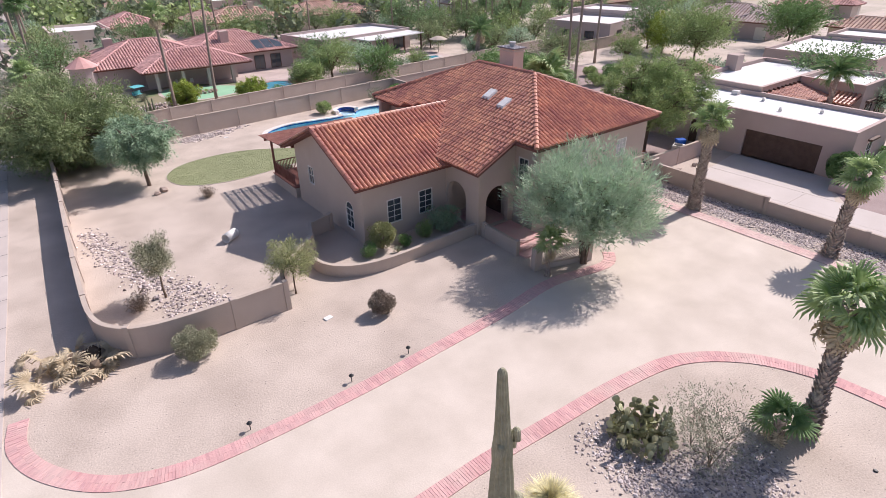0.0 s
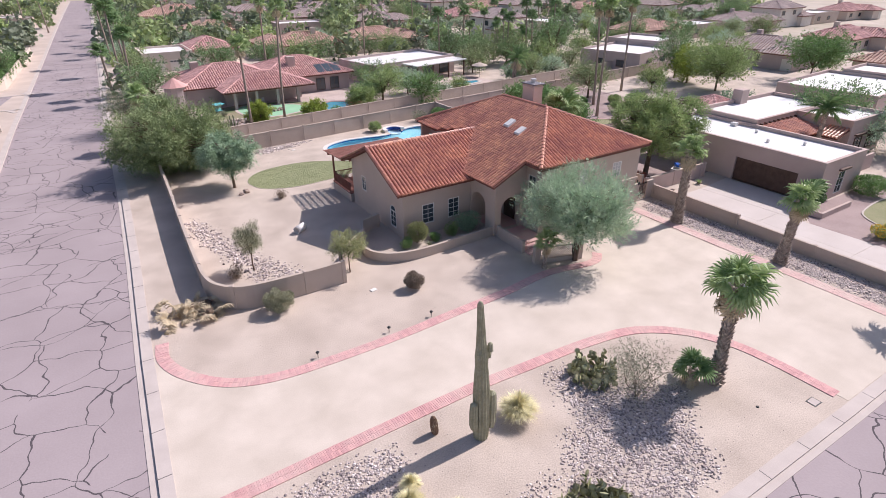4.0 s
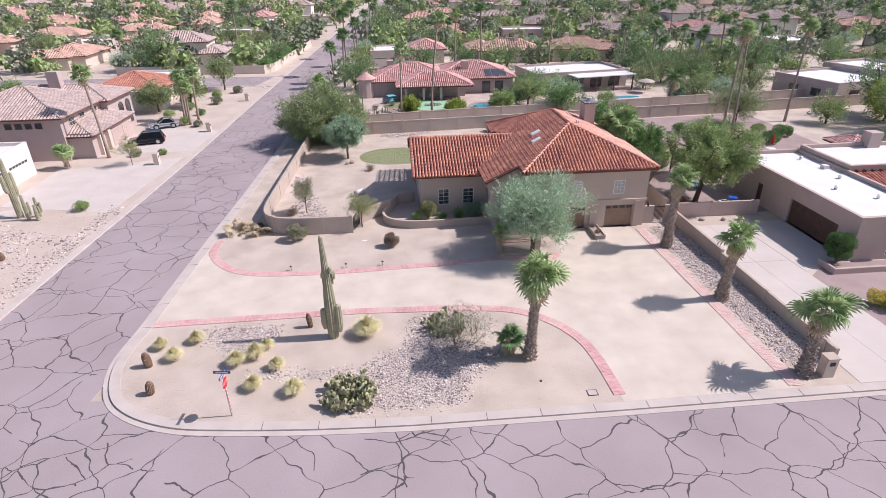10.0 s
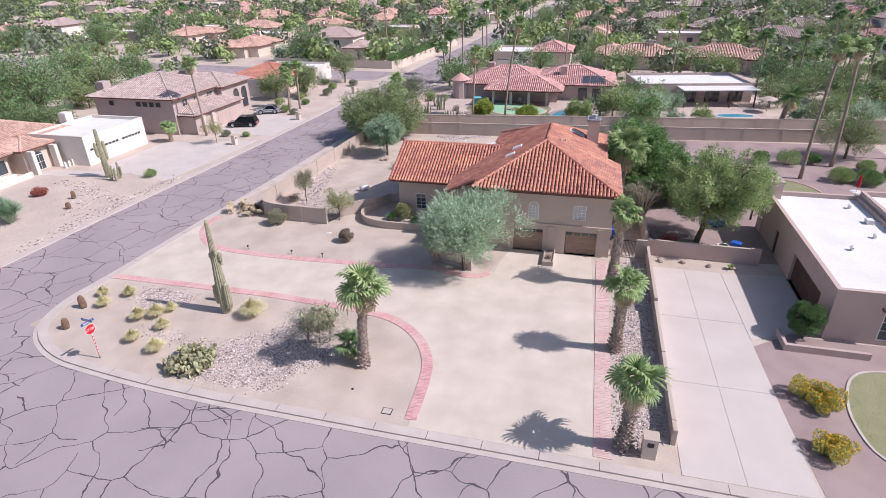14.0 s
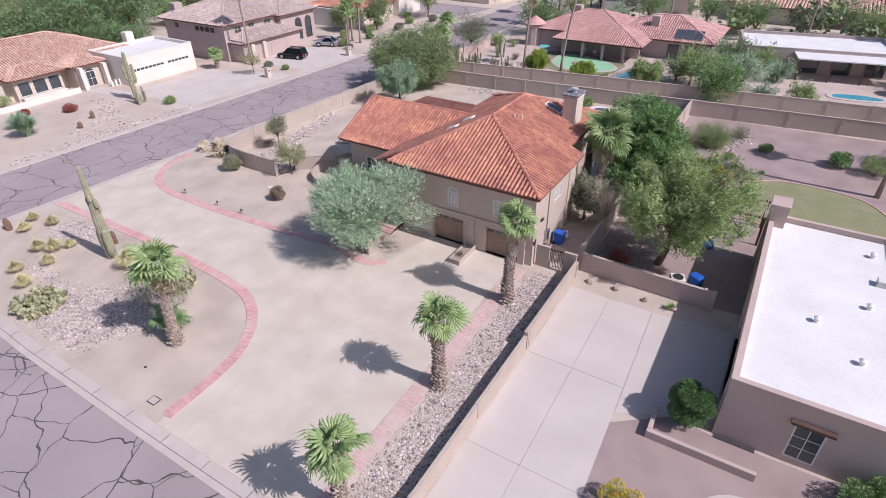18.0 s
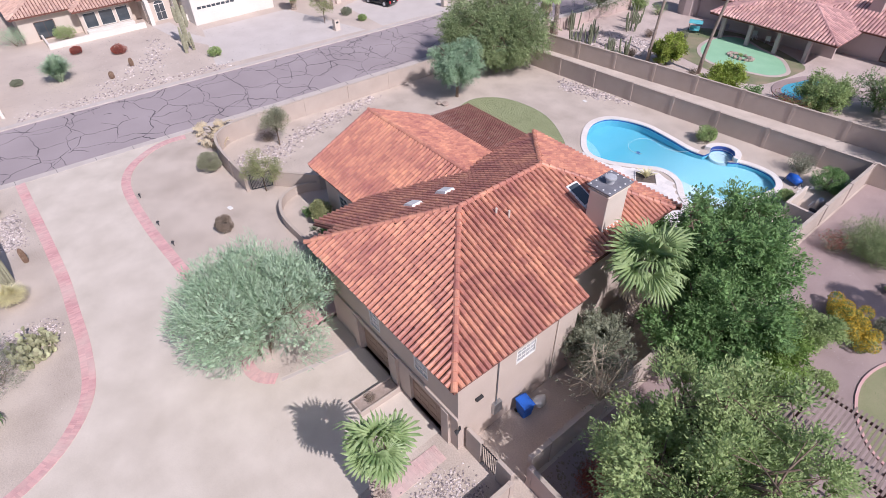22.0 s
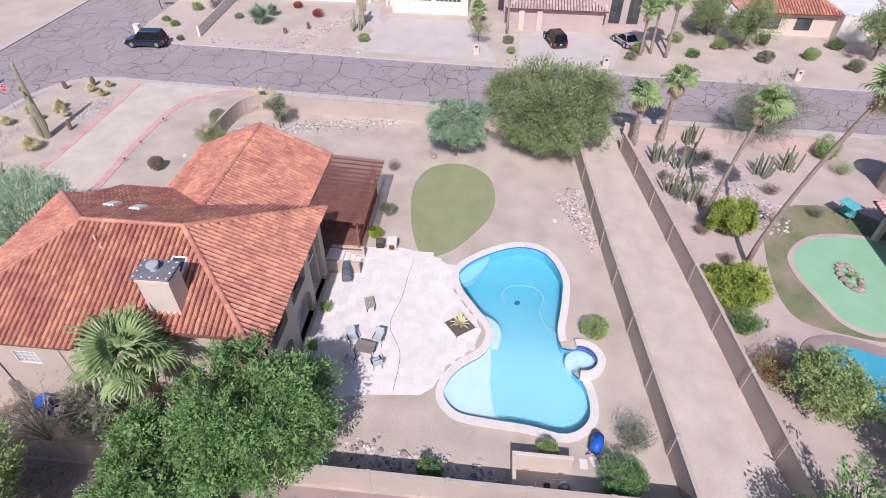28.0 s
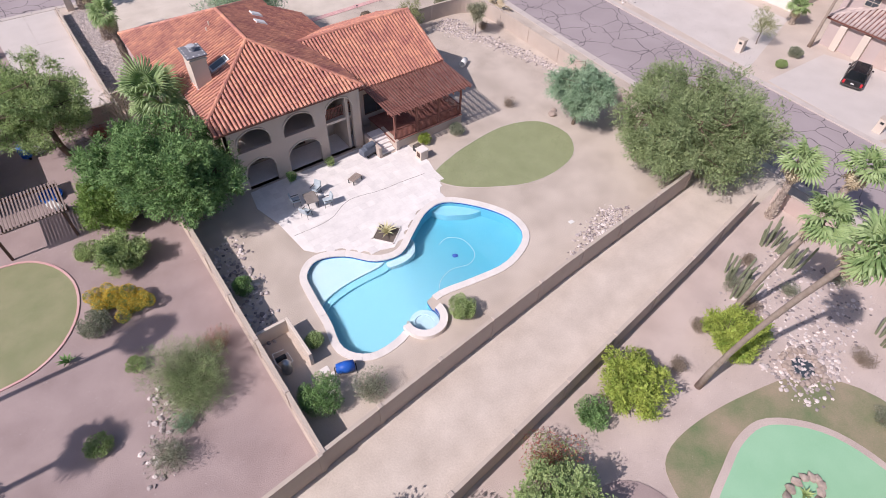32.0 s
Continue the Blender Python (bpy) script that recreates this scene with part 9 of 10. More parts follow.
solid("green_edging", band(Geo(), GREEN, 0.0, 0.4, 0.0, 0.06, True), ROSEYARD, "rose kerb round the putting green", "edging", "structure")
pool2 = smooth_line([(27.2, 70.9), (26.7, 72.6), (27.2, 74.3), (27.9, 75.8), (29.6, 76.3), (31.2, 75.0), (31.5, 72.6), (30.3, 71.0), (28.6, 70.3)], 4, True)
ob = thing("garden_pool", 28.6, 73.0, 0, 0, "small free-form blue pool beyond the alley", "swimming pool")
rel2 = lambda pts: [(x - 28.6, y - 73.0) for x, y in pts]
part("water", Geo().slab(rel2(pool2), -0.02, 0.045), gloss(ramp_mat("still_pool_water", (0.06, 0.36, 0.50), (0.10, 0.44, 0.58), size=2, bump=0.05), 0.5, 0.1), ob)
part("coping", band(Geo(), rel2(pool2), -0.05, 0.8, 0.0, 0.09, True), PINKGRAVEL, ob, "rose stone coping")
ob = thing("rock_island", 20.3, 75.8, 0.05, 0, "ring of rocks with a plant in the putting green", "rockery")
rnd = random.Random(4)
for k in range(14):
    part("rock", Geo().blob(math.cos(k * 0.45) * 1.3, math.sin(k * 0.45) * 0.6, 0.1, 0.3, 0.25, 0.2, rnd, 0.25), BOULDER, ob)
agave("agave", 20.3, 75.8, 215, 0.5, 0.5, 16, "small green yucca among the rocks", L_OLIVE, 0.05)
for k, (x, y, r, sp, mt, lab) in enumerate(((16.0, 68.3, 3.6, 1.9, L_LIME, "yellow-green citrus tree beyond the alley"), (23.2, 66.9, 2.8, 1.9, L_LIME, "bright yellow-green bushy tree at the alley wall"), (31.4, 69.6, 3.6, 2.4, L_OLIVE, "feathery tree by the small pool"))):
    tree("citrus_tree", x, y, 130 + k, r, sp, mt, 20000, 0.13, 0.07, lab, base=0.12, trunk=0.1, limbs=11, twigs=9, clump=0.2, shell=0.55, core=1800, spray=8, reach=0.35)
shrub("red_shrub", 29.6, 67.2, 134, 1.5, 1.8, L_OLIVE, 2600, 0.1, 0.06, "red bougainvillea along the alley wall", stems=16, bloom=L_RED)
shrub("round_shrub", 26.2, 66.7, 135, 1.6, 1.1, L_DEEP, 3600, 0.12, 0.07, "dark shrub along the alley wall")
shrub("round_shrub", 21.5, 66.0, 136, 1.4, 0.9, L_LIME, 3000, 0.12, 0.07, "small bright shrub along the alley wall")
for k, (x, y) in enumerate(((6.2, 65.2), (6.9, 66.9), (10.9, 65.3), (7.4, 73.9), (12.1, 66.5), (6.1, 76.5), (2.6, 68.9))):
    ob = thing("organ_pipe_cactus", x, y, 0, 60 * k, "cluster of grey-green cactus columns", "cactus")
    rnd = random.Random(k)
    for q in range(11):
        a, rr, h = rnd.uniform(0, 6.28), rnd.uniform(0.1, 0.7), rnd.uniform(1.1, 3.1 if k == 1 else 2.4)
        px, py = math.cos(a) * rr, math.sin(a) * rr
        part("column", ribbed(Geo(), [(px, py, -0.05), (px * 1.2, py * 1.2, h * 0.5), (px * 1.35, py * 1.35, h * 0.95), (px * 1.35, py * 1.35, h)], [0.06, 0.078, 0.065, 0.015], 8), ORGANPIPE, ob)
scatter_rocks("river_rocks", [(5.0, 65.0), (13.0, 66.4), (12.4, 73.0), (5.4, 72.0)], 700, 0.11, "strewn rocks in the cactus garden", 14)
scatter_rocks("river_rocks", [(11.0, 70.5), (15.4, 70.5), (15.2, 73.5), (11.6, 73.6)], 420, 0.12, "pale rocks round a small garden pond", 15)
for k, (x, y, h, l) in enumerate(((3.3, 63.3, 5.0, (-0.3, -0.2)), (2.3, 66.0, 6.0, (-0.4, 0.3)))):
    palm("fan_palm", x, y, 220 + k, h, 0.22, 1.9, 13, "fan palm in the corner garden past the alley", lean=l)
for k, (x, y, h) in enumerate(((14.5, 67.1, 10.25), (19.5, 68.9, 14.4), (27.0, 101.0, 13.0), (48.5, 104.0, 12.5))):
    palm("tall_palm", x, y, 230 + k, h, 0.16, 1.6, 17, "very tall slender fan palm", boots=False, lean=((0.2, 1.1), (1.4, 2.0))[k] if k < 2 else (0.3, 0.2), dry=6)
tree("mesquite", 1.5, 74.9, 140, 6.0, 4.3, L_FAR_A, 24000, 0.15, 0.04, "thin grey-olive tree near the street", base=0.25, limbs=13, twigs=10, bark=L_TWIG, clump=0.2, spray=9, reach=0.5, trunk=0.16)
tree("shade_tree", 36.5, 72.5, 141, 5.0, 3.4, L_OLIVE, 12000, 0.22, 0.07, "light feathery tree between the houses", base=0.25, limbs=8, twigs=7)
tree("shade_tree", 40.5, 66.5, 142, 5.0, 3.2, L_DEEP, 11000, 0.22, 0.09, "green tree inside the alley wall", base=0.2, limbs=8, twigs=7)

ob = thing("flat_roof_house", 49.9, 89.3, 0, 10, "low house with white coated flat roof and patio", "house")
flat_block(ob, -9.5, -3.0, 10.0, 8.0, 3.3, STUCCO_MAUVE)
part("patio_roof", Geo().box(-3.0, -7.0, 2.8, 9.6, -3.02, 2.95), FOAM, ob, "white patio roof")
for x in (-2.6, 1.2, 5.0, 9.0):
    part("post", Geo().box(x - 0.1, -6.9, 0, x + 0.1, -6.7, 2.8), BROWN, ob)
for x in (-2.0, 2.0, 6.0):
    window(ob, (x, -3.03), (x + 2.4, -3.03), 0.2, 2.3, (0, -1), 1, 2, trim=BROWN)
ob = thing("garden_pool", 55.7, 77.2, 0, 6, "blue pool behind the flat-roofed house", "swimming pool")
pts = smooth_line([(-3.0, -1.2), (0, -1.6), (3.0, -1.0), (3.2, 0.8), (0.4, 1.6), (-2.8, 1.0)], 4, True)
part("water", Geo().slab(pts, -0.02, 0.05), bpy.data.materials["still_pool_water"], ob)
part("coping", band(Geo(), pts, 0.6, -0.05, 0.0, 0.08, True), CONC, ob)

# plants across the street
column_cactus("saguaro", -24.4, 31.4, 6.0, 0.28, "tall saguaro with raised arms in the far yard", ((80, 2.2, 0.25, 2.2, 0.2), (250, 2.8, 0.2, 1.6, 0.18)))
for k, (x, y, h) in enumerate(((-22.6, 31.4, 2.0), (-23.2, 30.6, 2.6), (-22.2, 30.4, 1.6))):
    column_cactus("column_cactus", x, y, h, 0.16, "slender column cactus across the street", ((30 * k, 0.5, 0.15, h * 0.5, 0.1),))
for k, (x, y, r, h, mt, lab) in enumerate(((-27.5, 24.5, 0.95, 0.9, L_RED, "dark red clipped shrub across the street"), (-30.6, 20.6, 0.7, 0.8, L_RED, "small dark red shrub across the street"), (-19.2, 32.6, 0.85, 0.9, L_OLIVE, "round green shrub by the far kerb"), (-38.2, 15.6, 1.9, 2.1, L_GREY, "large grey-blue clipped shrub"), (-25.6, 13.6, 0.7, 0.5, L_SAGE, "flat grey desert shrub"), (-36.6, 20.8, 1.4, 1.6, L_OLIVE, "green shrub on the terrace"), (-27.9, 6.6, 0.9, 1.0, L_OLIVE, "small round shrub near the white house"), (-21.6, 6.2, 0.65, 0.6, L_OLIVE, "small round shrub by the far corner"), (-23.2, 4.2, 0.6, 0.6, L_OLIVE, "small round shrub by the parked car"), (-16.8, 9.2, 0.5, 0.5, L_SAGE, "small grey shrub by the kerb"), (-20.8, 51.2, 0.8, 0.9, L_SAGE, "grey shrub beside the drive"), (-17.6, 51.6, 0.6, 0.7, L_OLIVE, "small shrub by the mailbox"), (-19.6, 67.5, 1.0, 1.3, L_OLIVE, "green shrub under the palms"), (-17.2, 66.2, 0.8, 0.9, L_SAGE, "grey shrub under the palms"), (-23.6, 72.8, 1.1, 1.3, L_OLIVE, "round shrub up the street"), (-19.0, 74.0, 0.9, 1.0, L_DEEP, "dark round shrub up the street"))):
    shrub("round_shrub", x, y, 150 + k, h, r, mt, 3200, 0.1, 0.06, lab, ball=True)
tuft("desert_spoon", -23.5, 17.4, 170, 2.9, 1.9, 1500, L_GREY, "large grey-green spiky desert plant", "desert plant", 0.035, 0.12)
tuft("desert_spoon", -27.0, 18.0, 171, 1.9, 1.3, 900, L_GREY, "smaller grey-green spiky desert plant", "desert plant", 0.03, 0.15)
barrel_cactus(-20.7, 21.8, 0.8, 0.25, 0.0, "barrel cactus by the far street edge")
barrel_cactus(-22.6, 24.4, 1.0, 0.22, 0.0, "short column cactus by the far street edge")
tree("palo_verde", -19.9, 47.4, 171, 3.4, 1.6, L_PALE, 5000, 0.16, 0.03, "thin young tree near the mailbox", base=0.35, trunk=0.05, limbs=5, twigs=5)
palm("fan_palm", -27.4, 47.0, 240, 2.0, 0.22, 1.5, 18, "young fan palm by the white garage", dry=3)
palm("feather_palm", -28.6, 8.6, 241, 3.2, 0.2, 2.3, 22, "drooping feather palm by the front wall", feather=True, dry=4, material=FROND_DARK)
palm("tall_palm", -24.2, 51.0, 242, 10.5, 0.16, 1.6, 22, "tall slender fan palm before the two-storey house", boots=False, lean=(-0.6, 0.2), dry=5)
for k, (x, y, h) in enumerate(((-19.6, 69.0, 6.4), (-18.4, 70.6, 7.2), (-20.8, 71.4, 6.8), (-18.8, 67.6, 5.6))):
    palm("fan_palm", x, y, 243 + k, h, 0.17, 1.6, 18, "slender fan palm in a street-side group", boots=False, lean=(0.3, -0.2), dry=3)
for x, y in ((-16.8, 47.3), (-14.6, 62.8), (-13.6, 84.5)):
    ob = thing("mailbox_pillar", x, y, 0, 0, "pale stuccoed mailbox pillar by the far kerb", "mailbox")
    part("pillar", Geo().box(-0.3, -0.35, -0.05, 0.3, 0.35, 1.35, None, 0.03), STUCCO_PALE, ob)
    part("cap", Geo().box(-0.35, -0.4, 1.35, 0.35, 0.4, 1.42, None, 0.02), CAPM, ob)
    part("box_door", Geo().box(0.3, -0.15, 0.9, 0.33, 0.15, 1.1), DARK, ob)
ob = thing("mailbox_pillar", -17.9, 3.1, 0, 0, "white stuccoed mailbox pillar by the corner", "mailbox")
part("pillar", Geo().box(-0.35, -0.35, -0.05, 0.35, 0.35, 1.3, None, 0.03), STUCCO_WHITE, ob)
part("cap", Geo().box(-0.4, -0.4, 1.3, 0.4, 0.4, 1.38, None, 0.02), STUCCO_WHITE, ob)

shrub("round_shrub", 3.6, 80.6, 216, 2.2, 1.3, L_OLIVE, 6000, 0.12, 0.06, "yellow-green bush at the end of the cactus garden")

# trees and a date palm beyond the flat-roofed neighbour
palm("date_palm", 60.3, 69.6, 261, 4.6, 0.3, 2.6, 24, "stout date palm leaning beside the alley wall", feather=True, dry=5, lean=(0.8, 0.3), material=FROND_DARK)
shrub("lantana", 45.0, 43.7, 262, 0.9, 1.2, L_OLIVE, 6000, 0.08, 0.05, "yellow flowering lantana beside the back lawn", bloom=L_YELLOW)
tree("shade_tree", 86.0, 48.0, 263, 8.0, 5.4, L_OLIVE, 26000, 0.22, 0.12, "large light green shade tree behind the far wall", base=0.2, limbs=10, twigs=8, core=2500)
tree("shade_tree", 88.0, 55.0, 264, 6.0, 4.0, L_LIME, 14000, 0.2, 0.12, "yellow-green garden tree by the far wall", base=0.15, limbs=8, twigs=8, core=1500)
for k, (x, y) in enumerate(((60.9, 46.7), (63.6, 46.2), (67.4, 49.2))):
    shrub("round_shrub", x, y, 265 + k, 1.5, 1.5, L_DEEP if k else L_OLIVE, 7000, 0.12, 0.07, "rounded dark shrub beyond the flat roof", ball=True)
ob = thing("flat_roof_house", 97.0, 75.0, 0, 13, "low mauve house with white coated flat roof", "house")
flat_block(ob, -11.0, -7.0, 3.0, 6.0, 3.6, STUCCO_MAUVE)
flat_block(ob, 3.02, -4.0, 14.0, 8.0, 4.4, STUCCO_MAUVE)
for y in (-4.0, 0.5):
    window(ob, (-11.03, y + 1.8), (-11.03, y), 0.9, 2.2, (-1, 0), 1, 2, trim=BROWN)
for x in (-8.0, -2.0):
    window(ob, (x, -7.03), (x + 2.0, -7.03), 0.6, 2.3, (0, -1), 1, 2, trim=BROWN)
ob = thing("ranch_house", 13.0, 126.5, 0, 0, "cream house with garage and white flat roof", "house")
flat_block(ob, -4.4, -5.5, 5.0, 6.0, 3.7, STUCCO_PALE)
hip_block(ob, 5.02, -3.0, 14.0, 8.0, 3.4, STUCCO_PALE, TILE_PINK, 0.4, 0.6, 0.5, 0.9)
for x0, x1 in ((-3.6, -0.6), (0.4, 4.2)):
    garage_door(ob, (x0, -5.54), (x1, -5.54), 2.2, (0, -1), STUCCO_WHITE, panels=True, lights=True)
ob = thing("flat_roof_house", 88.5, 30.0, 0, 4, "pale flat-roofed house with white coated roof", "house")
flat_block(ob, -7.5, -6.5, 9.0, 6.0, 3.9, STUCCO_PINK)
flat_block(ob, 9.02, -8.0, 18.0, 4.0, 4.3, STUCCO_PINK)
for y in (-4.0, 1.0):
    window(ob, (-7.53, y + 1.6), (-7.53, y), 0.8, 2.2, (-1, 0), 1, 2, trim=BROWN)
tree("mesquite", 108.0, 44.0, 268, 8.0, 6.0, L_DEEP, 20000, 0.24, 0.12, "dark spreading tree behind a far wall", base=0.25, limbs=10, twigs=8, core=2000)

# street that meets the side street from the west, with its far corner
g = Geo()
g.slab([(-15.2, 98.6), (-13.0, 110.4), (-150.0, 121.0), (-150.0, 109.0)], -0.05, 0.012)
solid("cross_street", g, ASPHALT, "grey asphalt street meeting the side street", "road", "structure")
g = Geo()
band(g, smooth_line([(-12.2, 96.0), (-13.2, 97.8), (-15.4, 98.7), (-60.0, 102.0), (-150.0, 109.0)], 4), -0.3, 0.3, 0.0, 0.05)
band(g, smooth_line([(-150.0, 121.0), (-60.0, 114.0), (-14.4, 110.6), (-11.6, 112.0), (-10.6, 115.0)], 4), -0.3, 0.3, 0.0, 0.05)
solid("kerb", g, CONC, "pale kerb round the far street corner", "kerb", "structure")
block_wall("garden_wall", [(-50.0, 117.5), (-16.0, 115.0), (-14.2, 118.0), (-11.0, 165.0)], 1.9, "pale wall round a far corner garden", material=STUCCO_PALE, post=9)
for k in range(9):
    shrub("hedge_shrub", -16.2 + k * 0.35, 117.5 + k * 4.4, 270 + k, 3.2, 2.3, L_DEEP, 5000, 0.2, 0.14, "dense green hedge shrub behind the far wall", ball=True)
for k, (x, y) in enumerate(((-22.0, 78.0), (-18.5, 82.5), (-24.5, 84.0), (-20.0, 88.5), (-17.0, 92.5), (-24.0, 93.0))):
    shrub("round_shrub", x, y, 280 + k, 1.3, 1.1, (L_OLIVE, L_SAGE, L_MESQ)[k % 3], 4000, 0.12, 0.07, "rounded desert shrub up the side street", ball=True)
for k, (x, y, h) in enumerate(((-22.5, 81.0, 5.5), (-20.5, 96.0, 6.5), (-27.0, 77.5, 5.0))):
    tree("mesquite", x, y, 290 + k, h, 3.4, L_MESQ, 12000, 0.2, 0.07, "feathery mesquite up the side street", base=0.25, limbs=9, twigs=7, core=1200)
ob = thing("garden_swing", 12.9, 78.6, 0, 25, "teal canopy swing seat in the far garden", "swing seat", scale=0.8)
for sx in (-0.8, 0.8):
    part("side_frame", Geo().tube([(sx, -0.6, 0), (sx, 0, 1.7), (sx, 0.6, 0)], 0.03, 6), DARK, ob)
part("canopy", Geo().box(-0.95, -0.65, 1.7, 0.95, 0.65, 1.76, pose(0, 0, 0, 6, 0, 0), 0.02), TEAL, ob, "teal cloth canopy")
part("seat", Geo().box(-0.7, -0.3, 0.45, 0.7, 0.25, 0.53, None, 0.02), TEAL, ob)
part("backrest", Geo().box(-0.7, 0.2, 0.5, 0.7, 0.27, 1.0, None, 0.02), TEAL, ob)
# dry shrubs and small plants of the cactus garden
for k, (x, y, r, mt) in enumerate(((8.8, 65.0, 0.6, L_TWIG), (11.6, 65.6, 0.8, L_SAGE), (12.2, 67.4, 0.7, L_TWIG), (9.0, 68.2, 0.6, L_SAGE), (14.6, 69.2, 0.7, L_TWIG), (16.2, 66.4, 0.6, L_TWIG), (5.2, 69.6, 0.9, L_SAGE), (10.2, 73.6, 0.8, L_TWIG), (19.6, 67.4, 0.7, L_TWIG), (13.0, 76.2, 0.7, L_SAGE), (22.6, 67.6, 0.6, L_TWIG), (6.4, 81.0, 1.1, L_OLIVE))):
    shrub("garden_shrub", x, y, 300 + k, r * 1.3, r, mt, 2200, 0.09, 0.03, "dry twiggy shrub in the cactus garden" if mt is L_TWIG else "greyish shrub in the cactus garden", stems=14)
ob = thing("garden_pond", 13.4, 71.8, 0, 0, "small pond ringed with pale rocks", "pond")
rnd = random.Random(12)
part("water", Geo().lathe([(0.7, -0.02), (0.7, 0.06)], 14), GLASS, ob, "dark still water")
for k in range(26):
    a, r = 6.283 * k / 26, rnd.uniform(0.8, 1.25)
    part("rock", Geo().blob(math.cos(a) * r, math.sin(a) * r, 0.12, 0.24, 0.2, 0.18, rnd, 0.25), BOULDER, ob)

# garden pavilion and woods behind the house across the street
ob = thing("garden_pavilion", -74.0, 37.0, 0, 20, "small open pavilion with a rose tile roof", "pavilion")
for x in (-2.2, 2.2):
    for y in (-2.2, 2.2):
        part("post", Geo().box(x - 0.2, y - 0.2, 0, x + 0.2, y + 0.2, 2.5, None, 0.02), STUCCO_WHITE, ob)
polys, caps = hip_polys(-3.0, -3.0, 3.0, 3.0, 2.5, 0.4)
tiled_roof(ob, polys, caps, TILE_PINK, 0.5, 0.7)
solid("garden_lawn", Geo().slab(smooth_line([(-60.5, 17.5), (-57.6, 23.7), (-72.5, 27.3), (-78.5, 20.9)], 4, True), -0.02, 0.03), TURF, "worn lawn behind the house across the street", "lawn", "structure")
L_CITRUS = leaf_mat("citrus_leaf_green", (0.10, 0.19, 0.045), (0.29, 0.41, 0.11))
tree("citrus_tree", 42.4, 36.8, 118, 4.3, 2.4, L_CITRUS, 42000, 0.12, 0.065, "leafy yellow-green citrus behind the side wall", base=0.12, trunk=0.12, limbs=12, twigs=10, clump=0.18, shell=0.55, core=2400, spray=8, reach=0.35)


# ---- the town beyond ----
def far_house(style, x, y, rz, seed):
    rnd = random.Random(seed)
    walls = (STUCCO_PALE, STUCCO_PINK, STUCCO_MAUVE, STUCCO_WHITE, STUCCO)[seed % 5]
    if style == "flat":
        ob = thing("town_house", x, y, 0, rz, "low town house with a white flat roof", "house")
        flat_block(ob, -8.0, -5.0, 7.0, 5.0, 3.4, walls)
        flat_block(ob, 7.02, -3.5, 11.0, 4.0, 3.0, walls)
    elif style == "hip":
        ob = thing("town_house", x, y, 0, rz, "town house with a clay tile hip roof", "house")
        hip_block(ob, -8.0, -5.0, 7.0, 5.0, 3.0, walls, {0: TILE_SAND, 2: TILE_GREY, 5: TILE_PINK}[seed], 0.4, 0.7, 0.6, 1.4, 0.14)
        hip_block(ob, 3.0, -8.5, 9.5, 2.0, 3.0, walls, {0: TILE_SAND, 2: TILE_GREY, 5: TILE_PINK}[seed], 0.4, 0.7, 0.6, 1.4, 0.14)
        part("chimney", Geo().box(-3.0, 0.5, 4.0, -2.0, 1.5, 6.2), walls, ob)
    else:
        ob = thing("town_house", x, y, 0, rz, "two-storey town house with a grey tile roof", "house")
        hip_block(ob, -7.0, -4.5, 6.0, 5.0, 5.6, walls, TILE_GREY, 0.42, 0.6, 0.6, 1.4, 0.14)
        hip_block(ob, 4.0, -6.0, 10.0, 3.0, 3.0, walls, TILE_GREY, 0.42, 0.6, 0.6, 1.4, 0.14)
    z = 3.6 if style == "two" else 0.9
    for s in (-6.0, 0.4):
        window(ob, (s, -5.04 if style != "two" else -4.54), (s + 1.6, -5.04 if style != "two" else -4.54), z, z + 1.3, (0, -1), 1, 1, trim=BROWN)
    window(ob, (-8.04 if style != "two" else -7.04, 2.0), (-8.04 if style != "two" else -7.04, 0.4), 0.9, 2.2, (-1, 0), 1, 1, trim=BROWN)
    garage_door(ob, (7.4, -3.54 if style == "flat" else (-8.54 if style == "hip" else -6.04)), (9.4, -3.54 if style == "flat" else (-8.54 if style == "hip" else -6.04)), 2.2, (0, -1), STUCCO_WHITE, panels=False)
    return ob


PROTO = [far_house(s, 130 + 22 * k, 100, 0, k) for k, s in enumerate(("hip", "flat", "hip", "two", "flat", "hip"))]
street_e = lambda y: float(np.interp(y, [p[1] for p in EDGE], [p[0] for p in EDGE]))
TAKEN = [(-42, 28, 22), (-35, 57, 16), (-34, 90, 15), (21, 88, 20), (50, 90, 15), (-42, 3, 14), (97, 75, 15), (80, 105, 9), (15, 126, 13), (86, 48, 7), (88, 55, 5), (92, 29, 14), (108, 44, 7)] + [(130 + 22 * k, 100, 11) for k in range(6)]
rnd = random.Random(77)
spots = []
for row in range(15):
    y = 104 + row * 28 + (row // 2) * 7
    for col in range(-12, 16):
        x = col * 28 + rnd.uniform(-6, 6) + (row % 2) * 12
        yy = y + rnd.uniform(-6, 6)
        e = street_e(yy)
        if e - 28 < x < e + 16 or not -0.95 * yy - 40 < x < 1.15 * yy + 60:
            continue
        if x < -10 and 88 < yy < 128 + 0.07 * abs(x) or any(math.hypot(x - a, yy - b) < r + 10 for a, b, r in TAKEN):
            continue
        spots.append((x, yy))
for y in (12, 36, 60, 84):
    for x in (-118, -152):
        spots.append((x + rnd.uniform(-5, 5), y + rnd.uniform(-4, 4)))
for y in (84, 60, 30):
    for x in (92, 124, 158):
        if not (y > 80 and x > 118) and x > 110:
            spots.append((x + rnd.uniform(-5, 5), y + rnd.uniform(-4, 4)))
spots = sorted(spots, key=lambda p: math.hypot(p[0], p[1]))[:165]
